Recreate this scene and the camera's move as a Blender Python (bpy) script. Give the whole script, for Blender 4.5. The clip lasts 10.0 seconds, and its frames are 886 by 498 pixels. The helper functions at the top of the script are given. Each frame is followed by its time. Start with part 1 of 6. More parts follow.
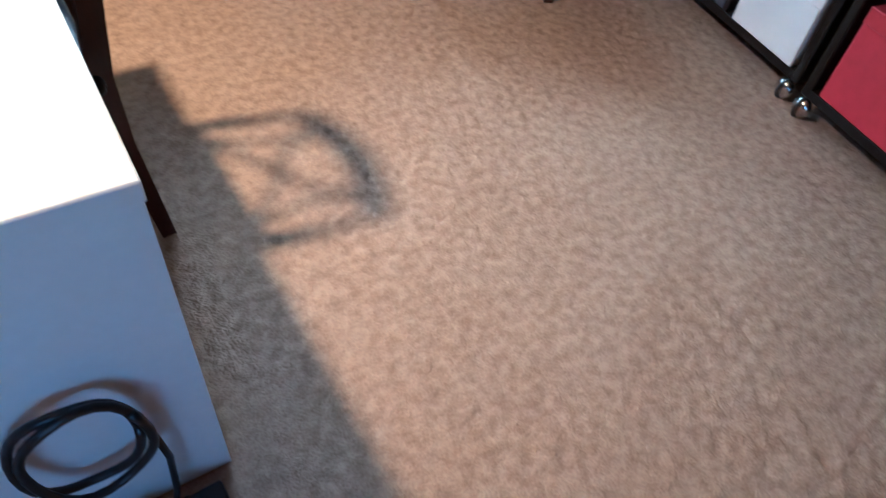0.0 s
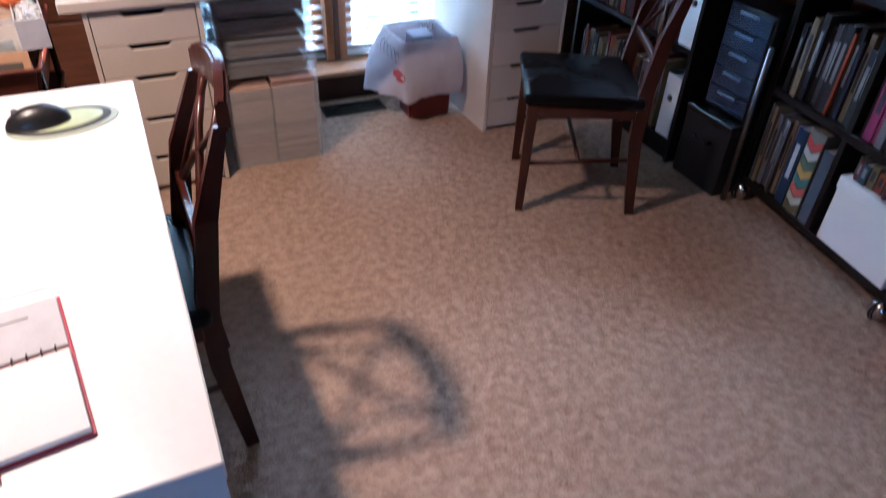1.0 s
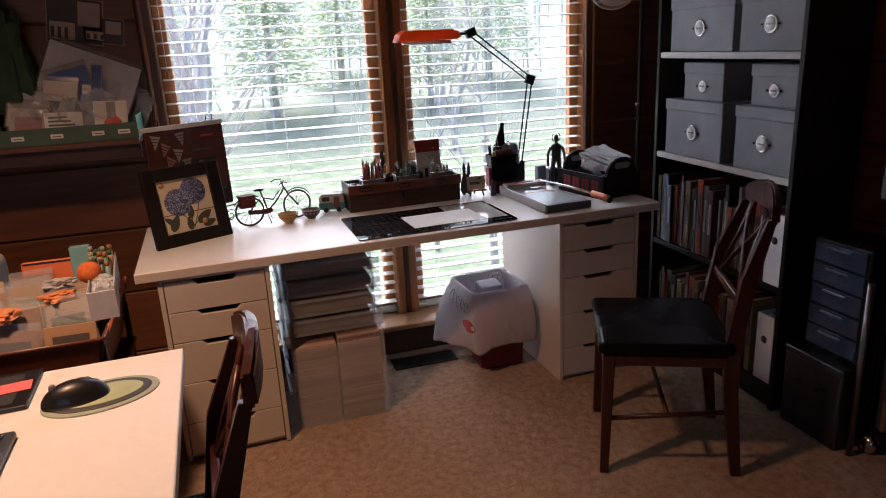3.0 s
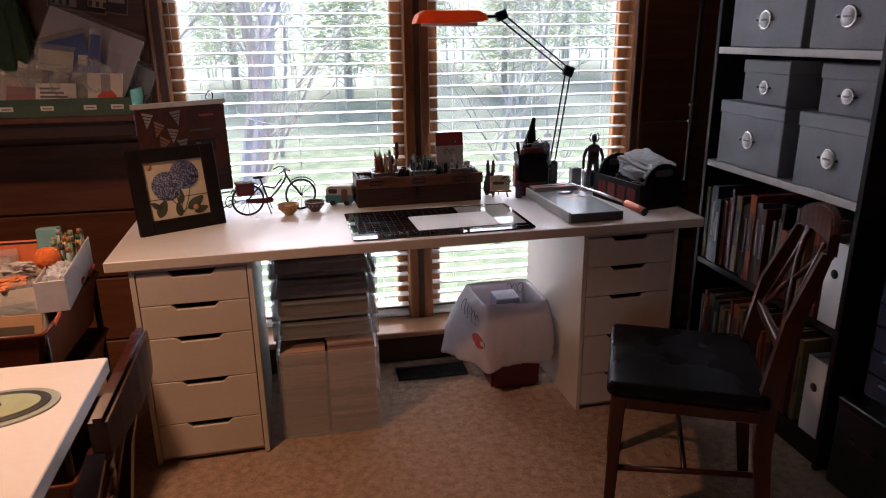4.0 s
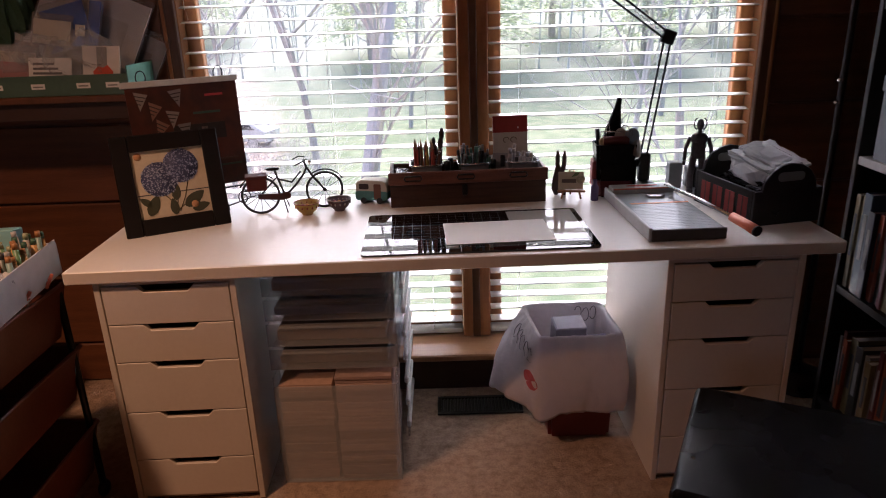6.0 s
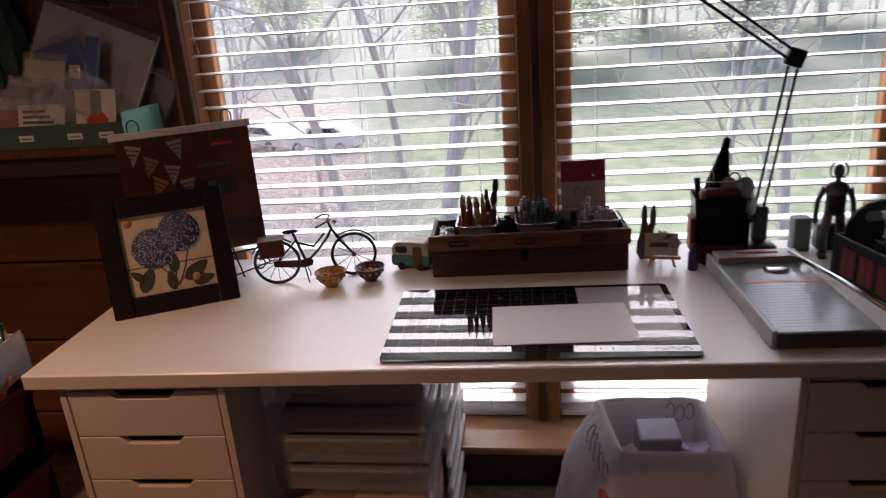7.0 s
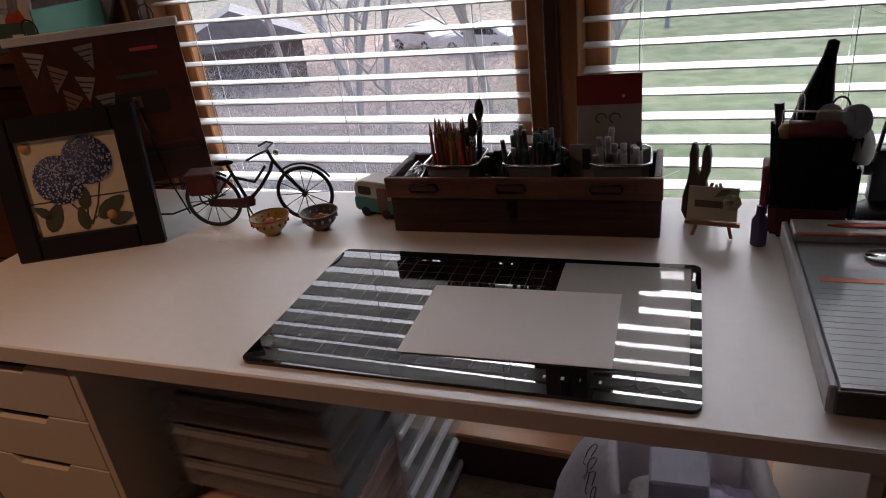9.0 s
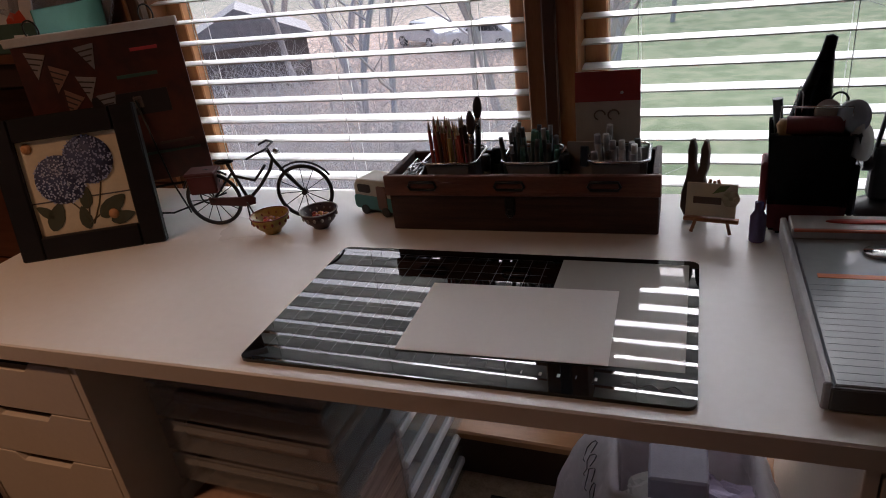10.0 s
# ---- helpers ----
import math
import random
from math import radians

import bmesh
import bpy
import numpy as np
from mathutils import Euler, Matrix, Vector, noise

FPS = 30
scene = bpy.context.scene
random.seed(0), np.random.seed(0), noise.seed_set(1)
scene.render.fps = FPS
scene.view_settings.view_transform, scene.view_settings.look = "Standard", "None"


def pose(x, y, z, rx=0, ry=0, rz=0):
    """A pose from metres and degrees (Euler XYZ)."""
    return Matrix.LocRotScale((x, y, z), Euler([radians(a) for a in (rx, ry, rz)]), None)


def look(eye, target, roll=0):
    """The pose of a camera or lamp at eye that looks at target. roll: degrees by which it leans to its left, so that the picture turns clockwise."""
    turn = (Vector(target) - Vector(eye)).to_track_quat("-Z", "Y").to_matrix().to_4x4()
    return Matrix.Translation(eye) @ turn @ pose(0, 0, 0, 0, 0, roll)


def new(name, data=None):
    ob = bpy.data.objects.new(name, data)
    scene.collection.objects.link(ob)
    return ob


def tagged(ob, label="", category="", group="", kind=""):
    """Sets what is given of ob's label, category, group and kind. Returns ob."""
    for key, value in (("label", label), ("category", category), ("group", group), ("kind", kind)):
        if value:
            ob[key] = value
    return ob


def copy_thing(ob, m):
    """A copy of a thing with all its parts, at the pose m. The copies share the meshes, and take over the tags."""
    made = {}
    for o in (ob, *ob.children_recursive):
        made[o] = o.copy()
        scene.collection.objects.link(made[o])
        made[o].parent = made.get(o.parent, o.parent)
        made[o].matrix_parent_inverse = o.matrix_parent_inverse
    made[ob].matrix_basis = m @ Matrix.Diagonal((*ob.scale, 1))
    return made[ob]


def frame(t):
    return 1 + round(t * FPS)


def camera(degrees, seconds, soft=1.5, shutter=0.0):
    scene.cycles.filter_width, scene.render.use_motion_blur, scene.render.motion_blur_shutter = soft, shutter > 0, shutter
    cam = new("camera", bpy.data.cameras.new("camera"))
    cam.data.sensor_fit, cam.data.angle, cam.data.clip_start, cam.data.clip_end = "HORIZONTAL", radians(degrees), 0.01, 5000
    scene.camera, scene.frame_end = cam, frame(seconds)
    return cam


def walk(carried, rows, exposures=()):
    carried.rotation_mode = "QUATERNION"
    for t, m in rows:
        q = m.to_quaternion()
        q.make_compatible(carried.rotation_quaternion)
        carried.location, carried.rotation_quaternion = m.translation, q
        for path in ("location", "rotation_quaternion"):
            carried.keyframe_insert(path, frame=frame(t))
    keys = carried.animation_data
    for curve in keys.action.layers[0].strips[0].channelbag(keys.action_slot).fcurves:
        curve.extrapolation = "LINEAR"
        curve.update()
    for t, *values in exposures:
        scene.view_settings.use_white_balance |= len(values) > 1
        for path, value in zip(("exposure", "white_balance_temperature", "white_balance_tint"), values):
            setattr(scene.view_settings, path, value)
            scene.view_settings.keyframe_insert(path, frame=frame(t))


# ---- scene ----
cam = camera(65.8, 10.0, soft=1.0, shutter=0.3)
PATH = [
    (0, (0.188, -2.525, 1.279), (0.967, -1.466, -0.228), 8.1),
    (0.5, (0.226, -2.498, 1.375), (0.833, -1.241, -0.057), 2.6),
    (1, (0.24, -2.475, 1.442), (0.909, -1.015, 0.249), 2.5),
    (1.5, (0.262, -2.454, 1.488), (0.989, -0.769, 0.693), 1.0),
    (2, (0.255, -2.437, 1.497), (0.909, -0.644, 0.899), -2.2),
    (2.5, (0.282, -2.43, 1.45), (0.931, -0.616, 0.914), -3.0),
    (2.7, (0.317, -2.404, 1.413), (0.916, -0.585, 0.836), -3.5),
    (3.8, (0.57, -2.184, 1.412), (0.983, -0.305, 0.865), -0.4),
    (4, (0.645, -2.135, 1.385), (1.004, -0.26, 0.788), -0.7),
    (4.5, (0.704, -1.967, 1.357), (0.997, -0.082, 0.757), -0.2),
    (5, (0.799, -1.832, 1.361), (0.98, 0.065, 0.752), -3.2),
    (6.3, (1.012, -1.519, 1.347), (0.928, 0.35, 0.639), -1.8),
    (6.5, (1.009, -1.414, 1.357), (0.878, 0.444, 0.628), -2.4),
    (7, (1.085, -1.154, 1.398), (0.815, 0.718, 0.744), -4.2),
    (7.5, (1.223, -0.928, 1.385), (0.559, 0.82, 0.697), -5.8),
    (8, (1.293, -0.745, 1.302), (0.66, 1.036, 0.645), -4.0),
    (8.5, (1.355, -0.629, 1.284), (0.652, 1.06, 0.47), -5.5),
    (9, (1.391, -0.611, 1.291), (0.684, 1.045, 0.422), -7.1),
    (9.5, (1.397, -0.608, 1.296), (0.681, 1.036, 0.412), -6.8),
    (10, (1.404, -0.608, 1.292), (0.681, 1.039, 0.416), -7.6),
]
walk(cam, [(t, look(eye, target, roll)) for t, eye, target, roll in PATH],
     exposures=[(0.0, 3.9, 3900, -10), (0.5, 3.55, 3900, -4), (1.0, 3.2, 3900, 2), (1.5, 2.95, 4050, 7), (2.1, 2.45, 4700, 12), (2.7, 2.1, 5200, 14), (4.0, 1.95, 5450, 17), (5.2, 1.9, 5550, 19), (6.3, 1.85, 5600, 20), (7.2, 1.35, 5600, 20), (8.2, 1.15, 5600, 16), (9.0, .95, 5550, 13), (10.0, .95, 5550, 13)])

# ---- daylight, lamp ----
world = bpy.data.worlds.new("sky")
scene.world = world
world.use_nodes = True
wn = world.node_tree.nodes
sky = wn.new("ShaderNodeTexSky")
sky.sky_type = 'NISHITA'
sky.sun_disc = False
sky.sun_elevation = radians(48)
sky.sun_rotation = radians(-8)
sky.air_density, sky.dust_density, sky.ozone_density = 1.0, 8.0, 1.0
wn["Background"].inputs["Strength"].default_value = 0.15
world.node_tree.links.new(sky.outputs[0], wn["Background"].inputs["Color"])

sun = new("sun", bpy.data.lights.new("sun", "SUN"))
sun.data.energy, sun.data.angle, sun.data.color = 1.5, radians(40), (1.0, 0.98, 0.95)
sun.matrix_world = look((-1.2, 8, 9.2), (0, 0, 0))

bulb = new("ceiling_bulb", bpy.data.lights.new("ceiling_bulb", "SPOT"))
bulb.data.spot_size, bulb.data.spot_blend = radians(128), 1.0
bulb.data.energy, bulb.data.color, bulb.data.shadow_soft_size = 37, (1.0, 0.52, 0.25), 0.07
bulb.location = (-0.35, -0.9, 2.33)

# ---- materials ----
def node_mat(name, a, b=None, rough=0.5, metal=0.0, scale=20.0, fine=200.0, bump=0.0, stretch=(1, 1, 1), spec=0.5, trans=0.0, per=0.0, coat=0.0, alpha=1.0):
    """A surface whose colour drifts between a and b at two scales, with a fine relief."""
    m = bpy.data.materials.new(name)
    m.use_nodes = True
    nt = m.node_tree
    n, l = nt.nodes, nt.links
    p = n["Principled BSDF"]
    b = b or tuple(c * 0.8 for c in a)
    tc = n.new("ShaderNodeTexCoord")
    mp = n.new("ShaderNodeMapping")
    mp.inputs["Scale"].default_value = stretch
    l.new(tc.outputs["Object"], mp.inputs["Vector"])
    big = n.new("ShaderNodeTexNoise")
    big.inputs["Scale"].default_value, big.inputs["Detail"].default_value = scale, 4
    small = n.new("ShaderNodeTexNoise")
    small.inputs["Scale"].default_value, small.inputs["Detail"].default_value = fine, 3
    for t in (big, small):
        l.new(mp.outputs[0], t.inputs["Vector"])
    add = n.new("ShaderNodeMath")
    add.operation = 'MULTIPLY_ADD'
    l.new(small.outputs["Fac"], add.inputs[0])
    add.inputs[1].default_value = 0.5
    l.new(big.outputs["Fac"], add.inputs[2])
    ramp = n.new("ShaderNodeValToRGB")
    ramp.color_ramp.elements[0].position, ramp.color_ramp.elements[1].position = 0.5, 1.0
    ramp.color_ramp.elements[0].color, ramp.color_ramp.elements[1].color = (*a, 1), (*b, 1)
    l.new(add.outputs[0], ramp.inputs["Fac"])
    colour = ramp.outputs["Color"]
    if per:
        oi = n.new("ShaderNodeObjectInfo")
        hsv = n.new("ShaderNodeHueSaturation")
        mr = n.new("ShaderNodeMapRange")
        mr.inputs["To Min"].default_value, mr.inputs["To Max"].default_value = 1 - per, 1 + per
        l.new(oi.outputs["Random"], mr.inputs["Value"])
        l.new(mr.outputs[0], hsv.inputs["Value"])
        l.new(colour, hsv.inputs["Color"])
        colour = hsv.outputs["Color"]
    l.new(colour, p.inputs["Base Color"])
    rr = n.new("ShaderNodeMapRange")
    sway = min(0.08, rough * 0.4)
    rr.inputs["To Min"].default_value, rr.inputs["To Max"].default_value = rough - sway, min(1, rough + sway)
    l.new(big.outputs["Fac"], rr.inputs["Value"])
    l.new(rr.outputs[0], p.inputs["Roughness"])
    p.inputs["Metallic"].default_value = metal
    p.inputs["Specular IOR Level"].default_value = spec
    p.inputs["Transmission Weight"].default_value = trans
    p.inputs["Coat Weight"].default_value = coat
    p.inputs["Alpha"].default_value = alpha
    if bump:
        bm_ = n.new("ShaderNodeBump")
        bm_.inputs["Strength"].default_value = min(1, bump)
        bm_.inputs["Distance"].default_value = 0.004 * max(1, bump)
        l.new(small.outputs["Fac"], bm_.inputs["Height"])
        l.new(bm_.outputs[0], p.inputs["Normal"])
    return m


PLAIN = {}
def paint(r, g, b, rough=0.5, metal=0.0):
    """A plain small-part colour with slight drift, made once."""
    key = (r, g, b, rough, metal)
    if key not in PLAIN:
        PLAIN[key] = node_mat("paint", (r, g, b), (r * 0.85, g * 0.85, b * 0.85), rough, metal, 30, 300, 0.05)
    return PLAIN[key]


def clear_mat(name, tint, rough, mix):
    """Thin clear plastic: part see-through, part milky gloss."""
    m = bpy.data.materials.new(name)
    m.use_nodes = True
    n, l = m.node_tree.nodes, m.node_tree.links
    p = n["Principled BSDF"]
    p.inputs["Base Color"].default_value = (*tint, 1)
    p.inputs["Roughness"].default_value = rough
    tr = n.new("ShaderNodeBsdfTransparent")
    tr.inputs[0].default_value = (0.93, 0.94, 0.95, 1)
    mx = n.new("ShaderNodeMixShader")
    nz = n.new("ShaderNodeTexNoise")
    nz.inputs["Scale"].default_value = 14
    mr = n.new("ShaderNodeMapRange")
    mr.inputs["To Min"].default_value, mr.inputs["To Max"].default_value = max(0, mix - 0.05), mix + 0.05
    l.new(nz.outputs["Fac"], mr.inputs["Value"])
    l.new(mr.outputs[0], mx.inputs[0])
    l.new(tr.outputs[0], mx.inputs[1])
    l.new(p.outputs[0], mx.inputs[2])
    l.new(mx.outputs[0], n["Material Output"].inputs["Surface"])
    return m


M_CARPET = node_mat("carpet", (0.43, 0.31, 0.22), (0.245, 0.168, 0.118), 0.95, 0, 34, 170, 1.0, spec=0.1)
M_WHITE = node_mat("white_laminate", (0.85, 0.84, 0.81), (0.79, 0.775, 0.745), 0.30, 0, 3, 60, 0.02)
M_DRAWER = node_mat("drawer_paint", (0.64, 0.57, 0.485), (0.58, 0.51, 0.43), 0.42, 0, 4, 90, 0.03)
# Near-black paint in place of the shade behind the drawer grips.
M_GRIPSHADE = node_mat("inner_board", (0.10, 0.09, 0.08), (0.07, 0.06, 0.05), 0.8)
M_PANEL = node_mat("wall_plank", (0.19, 0.072, 0.028), (0.10, 0.035, 0.014), 0.42, 0, 2.5, 30, 0.12, (1, 6, 14), per=0.15)
M_WALL = node_mat("wall_board", (0.15, 0.07, 0.035), (0.09, 0.04, 0.02), 0.6, 0, 3, 40, 0.1)
M_CEILWOOD = node_mat("ceiling_board", (0.26, 0.14, 0.075), (0.18, 0.09, 0.045), 0.6, 0, 3, 40, 0.1, (1, 8, 1))
M_PINE = node_mat("pine_trim", (0.40, 0.175, 0.06), (0.27, 0.10, 0.03), 0.38, 0, 5, 60, 0.06, (9, 9, 1), coat=0.2)
M_SILL = node_mat("pine_sill", (0.46, 0.25, 0.12), (0.36, 0.18, 0.08), 0.45, 0, 5, 60, 0.05, (1, 9, 9))
M_TRIM = node_mat("dark_trim", (0.13, 0.05, 0.02), (0.08, 0.03, 0.012), 0.4, 0, 4, 50, 0.06, (9, 9, 1))
M_BASE = node_mat("dark_baseboard", (0.045, 0.02, 0.012), (0.03, 0.013, 0.008), 0.5, 0, 4, 50, 0.06)
M_SLAT = node_mat("blind_slat", (0.78, 0.77, 0.74), (0.72, 0.71, 0.68), 0.35, 0, 6, 60, 0.03, (1, 20, 1))
M_CORD = paint(0.85, 0.84, 0.8, 0.8)
M_CHAIR = node_mat("stained_wood", (0.060, 0.012, 0.005), (0.024, 0.006, 0.003), 0.32, 0, 6, 80, 0.04, (6, 6, 1), coat=0.12, spec=0.35)
M_LEATHER = node_mat("black_leather", (0.006, 0.0055, 0.006), (0.0045, 0.004, 0.0045), 0.28, 0, 2.5, 420, 0.0, spec=0.10)
M_BLACKWOOD = node_mat("black_brown_wood", (0.013, 0.009, 0.008), (0.007, 0.0055, 0.005), 0.48, 0, 6, 70, 0.06, (1, 1, 5), spec=0.25)
M_SHELF = node_mat("shelf_edge", (0.50, 0.49, 0.47), (0.42, 0.41, 0.39), 0.5)
M_GREYBOX = node_mat("grey_card", (0.25, 0.26, 0.285), (0.20, 0.21, 0.23), 0.75, 0, 7, 150, 0.1)
M_CHROME = paint(0.75, 0.75, 0.76, 0.18, 1.0)
M_BLACK = node_mat("black_plastic", (0.016, 0.016, 0.018), (0.010, 0.010, 0.011), 0.35, 0, 12, 200, 0.06)
M_BLACKMETAL = node_mat("black_metal", (0.014, 0.013, 0.013), (0.02, 0.018, 0.017), 0.3, 0.3, 20, 200, 0.04)
M_PAPER = node_mat("white_paper", (0.80, 0.79, 0.77), (0.76, 0.75, 0.73), 0.7, 0, 4, 150, 0.04)
M_PAGES = node_mat("page_block", (0.56, 0.52, 0.45), (0.44, 0.40, 0.33), 0.85, 0, 4, 100, 0.2, (1, 60, 1))
M_CLEAR = clear_mat("clear_plastic", (0.75, 0.78, 0.80), 0.12, 0.22)
M_CLEARDIM = clear_mat("smoky_clear_plastic", (0.55, 0.56, 0.57), 0.12, 0.17)
M_FROST = clear_mat("frosted_plastic", (0.72, 0.75, 0.78), 0.3, 0.5)
M_BAG = node_mat("white_bag_film", (0.82, 0.78, 0.80), (0.72, 0.68, 0.71), 0.26, 0, 9, 45, 0.6)
_n, _l = M_BAG.node_tree.nodes, M_BAG.node_tree.links
_tl, _mx = _n.new("ShaderNodeBsdfTranslucent"), _n.new("ShaderNodeMixShader")
_tl.inputs[0].default_value, _mx.inputs[0].default_value = (0.85, 0.82, 0.84, 1), 0.5
_l.new(_n["Principled BSDF"].outputs[0], _mx.inputs[1])
_l.new(_tl.outputs[0], _mx.inputs[2])
_l.new(_mx.outputs[0], _n["Material Output"].inputs["Surface"])
M_BROWNTUB = node_mat("brown_tub", (0.18, 0.055, 0.028), (0.12, 0.034, 0.017), 0.32, 0, 6, 100, 0.04)
M_GREEN = node_mat("green_tray", (0.075, 0.135, 0.10), (0.05, 0.10, 0.075), 0.5, 0, 8, 90, 0.05)
M_CRATE = node_mat("worn_wood", (0.075, 0.028, 0.014), (0.028, 0.010, 0.006), 0.6, 0, 7, 70, 0.35, (1, 6, 14))
M_CRATETOP = node_mat("red_worn_wood", (0.21, 0.072, 0.036), (0.09, 0.030, 0.016), 0.5, 0, 6, 70, 0.3, (1, 6, 14))
M_ORANGE = node_mat("orange_plastic", (0.88, 0.20, 0.04), (0.82, 0.17, 0.03), 0.35, 0, 6, 80, 0.02)
_n, _l = M_ORANGE.node_tree.nodes, M_ORANGE.node_tree.links
_tl, _mx = _n.new("ShaderNodeBsdfTranslucent"), _n.new("ShaderNodeMixShader")
_tl.inputs[0].default_value, _mx.inputs[0].default_value = (0.95, 0.26, 0.05, 1), 0.5
_l.new(_n["Principled BSDF"].outputs[0], _mx.inputs[1])
_l.new(_tl.outputs[0], _mx.inputs[2])
_l.new(_mx.outputs[0], _n["Material Output"].inputs["Surface"])
M_GREYMETAL = node_mat("grey_metal", (0.30, 0.31, 0.32), (0.25, 0.26, 0.27), 0.4, 0.2, 10, 150, 0.05)
M_GLASSBLACK = node_mat("black_glass", (0.006, 0.007, 0.008), (0.005, 0.005, 0.006), 0.012, 0, 3, 50, 0, spec=0.7)
M_GLASSWHITE = node_mat("white_glass", (0.46, 0.46, 0.44), (0.43, 0.43, 0.41), 0.02, 0, 3, 50, 0)
M_FOIL = clear_mat("shiny_wrap", (0.80, 0.83, 0.87), 0.10, 0.17)
M_BUBBLE = clear_mat("bubble_film", (0.88, 0.91, 0.95), 0.07, 0.5)
M_GLASS = bpy.data.materials.new("window_glass")
M_GLASS.use_nodes = True
_p = M_GLASS.node_tree.nodes["Principled BSDF"]
_p.inputs["Transmission Weight"].default_value, _p.inputs["Roughness"].default_value, _p.inputs["IOR"].default_value = 1.0, 0.0, 1.02

# ---- mesh tools ----
def box(bm, lo, hi, bev=0.0, m=None, seg=1):
    """An upright block from corner lo to corner hi, edges rounded by bev, moved by m."""
    (x0, y0, z0), (x1, y1, z1) = lo, hi
    v = [bm.verts.new(c) for c in ((x0, y0, z0), (x1, y0, z0), (x1, y1, z0), (x0, y1, z0), (x0, y0, z1), (x1, y0, z1), (x1, y1, z1), (x0, y1, z1))]
    f = [bm.faces.new([v[i] for i in q]) for q in ((0, 3, 2, 1), (4, 5, 6, 7), (0, 1, 5, 4), (1, 2, 6, 5), (2, 3, 7, 6), (3, 0, 4, 7))]
    if m is not None:
        bmesh.ops.transform(bm, matrix=m, verts=v)
    if bev:
        e = {ed for fa in f for ed in fa.edges}
        bmesh.ops.bevel(bm, geom=list(e), offset=bev, segments=seg, affect='EDGES', profile=0.5)
    return bm


def tube(bm, pts, r, sides=8, r2=None, closed=False):
    """A round bar along the points, tapering from r to r2."""
    pts = [Vector(p) for p in pts]
    r2 = r if r2 is None else r2
    rings, last = [], None
    n = len(pts)
    for i, p in enumerate(pts):
        a, b = pts[i - 1] if (i or closed) else p, pts[(i + 1) % n] if (i < n - 1 or closed) else p
        d = (b - a).normalized()
        if last is None:
            u = d.orthogonal().normalized()
        else:
            u = (last - d * last.dot(d)).normalized()
        last = u
        w = d.cross(u)
        rad = r + (r2 - r) * i / max(1, n - 1)
        rings.append([bm.verts.new(p + (u * math.cos(2 * math.pi * k / sides) + w * math.sin(2 * math.pi * k / sides)) * rad) for k in range(sides)])
    pairs = list(zip(rings, rings[1:])) + ([(rings[-1], rings[0])] if closed else [])
    for a, b in pairs:
        for k in range(sides):
            f = bm.faces.new((a[k], a[(k + 1) % sides], b[(k + 1) % sides], b[k]))
            f.smooth = True
    if not closed:
        bm.faces.new(rings[0][::-1])
        bm.faces.new(rings[-1])
    return bm


def lathe(bm, prof, at=(0, 0, 0), sides=20, m=None):
    """A turned shape from (radius, height) pairs."""
    rings = []
    for r, z in prof:
        rings.append([bm.verts.new((at[0] + max(r, 1e-4) * math.cos(2 * math.pi * k / sides), at[1] + max(r, 1e-4) * math.sin(2 * math.pi * k / sides), at[2] + z)) for k in range(sides)])
    for a, b in zip(rings, rings[1:]):
        for k in range(sides):
            f = bm.faces.new((a[k], a[(k + 1) % sides], b[(k + 1) % sides], b[k]))
            f.smooth = True
    bm.faces.new(rings[0][::-1])
    bm.faces.new(rings[-1])
    if m is not None:
        bmesh.ops.transform(bm, matrix=m, verts=[v for ring in rings for v in ring])
    return bm


def prism(bm, outline, depth, m=None, bev=0.0):
    """A plate: the outline in x, z, thickened along y by depth."""
    a = [bm.verts.new((x, 0, z)) for x, z in outline]
    b = [bm.verts.new((x, depth, z)) for x, z in outline]
    n = len(a)
    fs = [bm.faces.new(a), bm.faces.new(b[::-1])]
    for i in range(n):
        fs.append(bm.faces.new((a[i], b[i], b[(i + 1) % n], a[(i + 1) % n])))
    bmesh.ops.recalc_face_normals(bm, faces=fs)
    if m is not None:
        bmesh.ops.transform(bm, matrix=m, verts=a + b)
    if bev:
        e = {ed for fa in fs[:2] for ed in fa.edges}
        bmesh.ops.bevel(bm, geom=list(e), offset=bev, segments=1, affect='EDGES')
    return bm


def ball(bm, c, r, sx=1, sy=1, sz=1, u=14, v=9):
    g = bmesh.ops.create_uvsphere(bm, u_segments=u, v_segments=v, radius=r)
    bmesh.ops.transform(bm, matrix=Matrix.Translation(c) @ Matrix.Diagonal((sx, sy, sz, 1)), verts=g["verts"])
    for vv in g["verts"]:
        for f in vv.link_faces:
            f.smooth = True
    return bm


def mesh_of(name, bm, mat):
    me = bpy.data.meshes.new(name)
    bm.to_mesh(me)
    bm.free()
    me.materials.append(mat)
    return me


def thing(name, m, label, category, group="", kind=""):
    ob = new(name)
    ob.empty_display_size = 0.05
    ob.matrix_world = m
    return tagged(ob, label, category, group, kind)


def part(name, bm, mat, parent, label="", m=None):
    """One mesh under a thing or a part, in the parent's space."""
    ob = new(name, bm if isinstance(bm, bpy.types.Mesh) else mesh_of(name, bm, mat))
    ob.parent = parent
    if m is not None:
        ob.matrix_basis = m
    return tagged(ob, label)


def solo(name, bm, mat, label, category, group="", kind="", m=None):
    """A thing, or a piece of the setting, that is one mesh."""
    ob = new(name, mesh_of(name, bm, mat))
    if m is not None:
        ob.matrix_world = m
    return tagged(ob, label, category, group, kind)


def B():
    return bmesh.new()


def block(lo, hi, bev=0.0, m=None):
    return box(B(), lo, hi, bev, m)


R = random.Random(7)
DESK_Z = 0.735

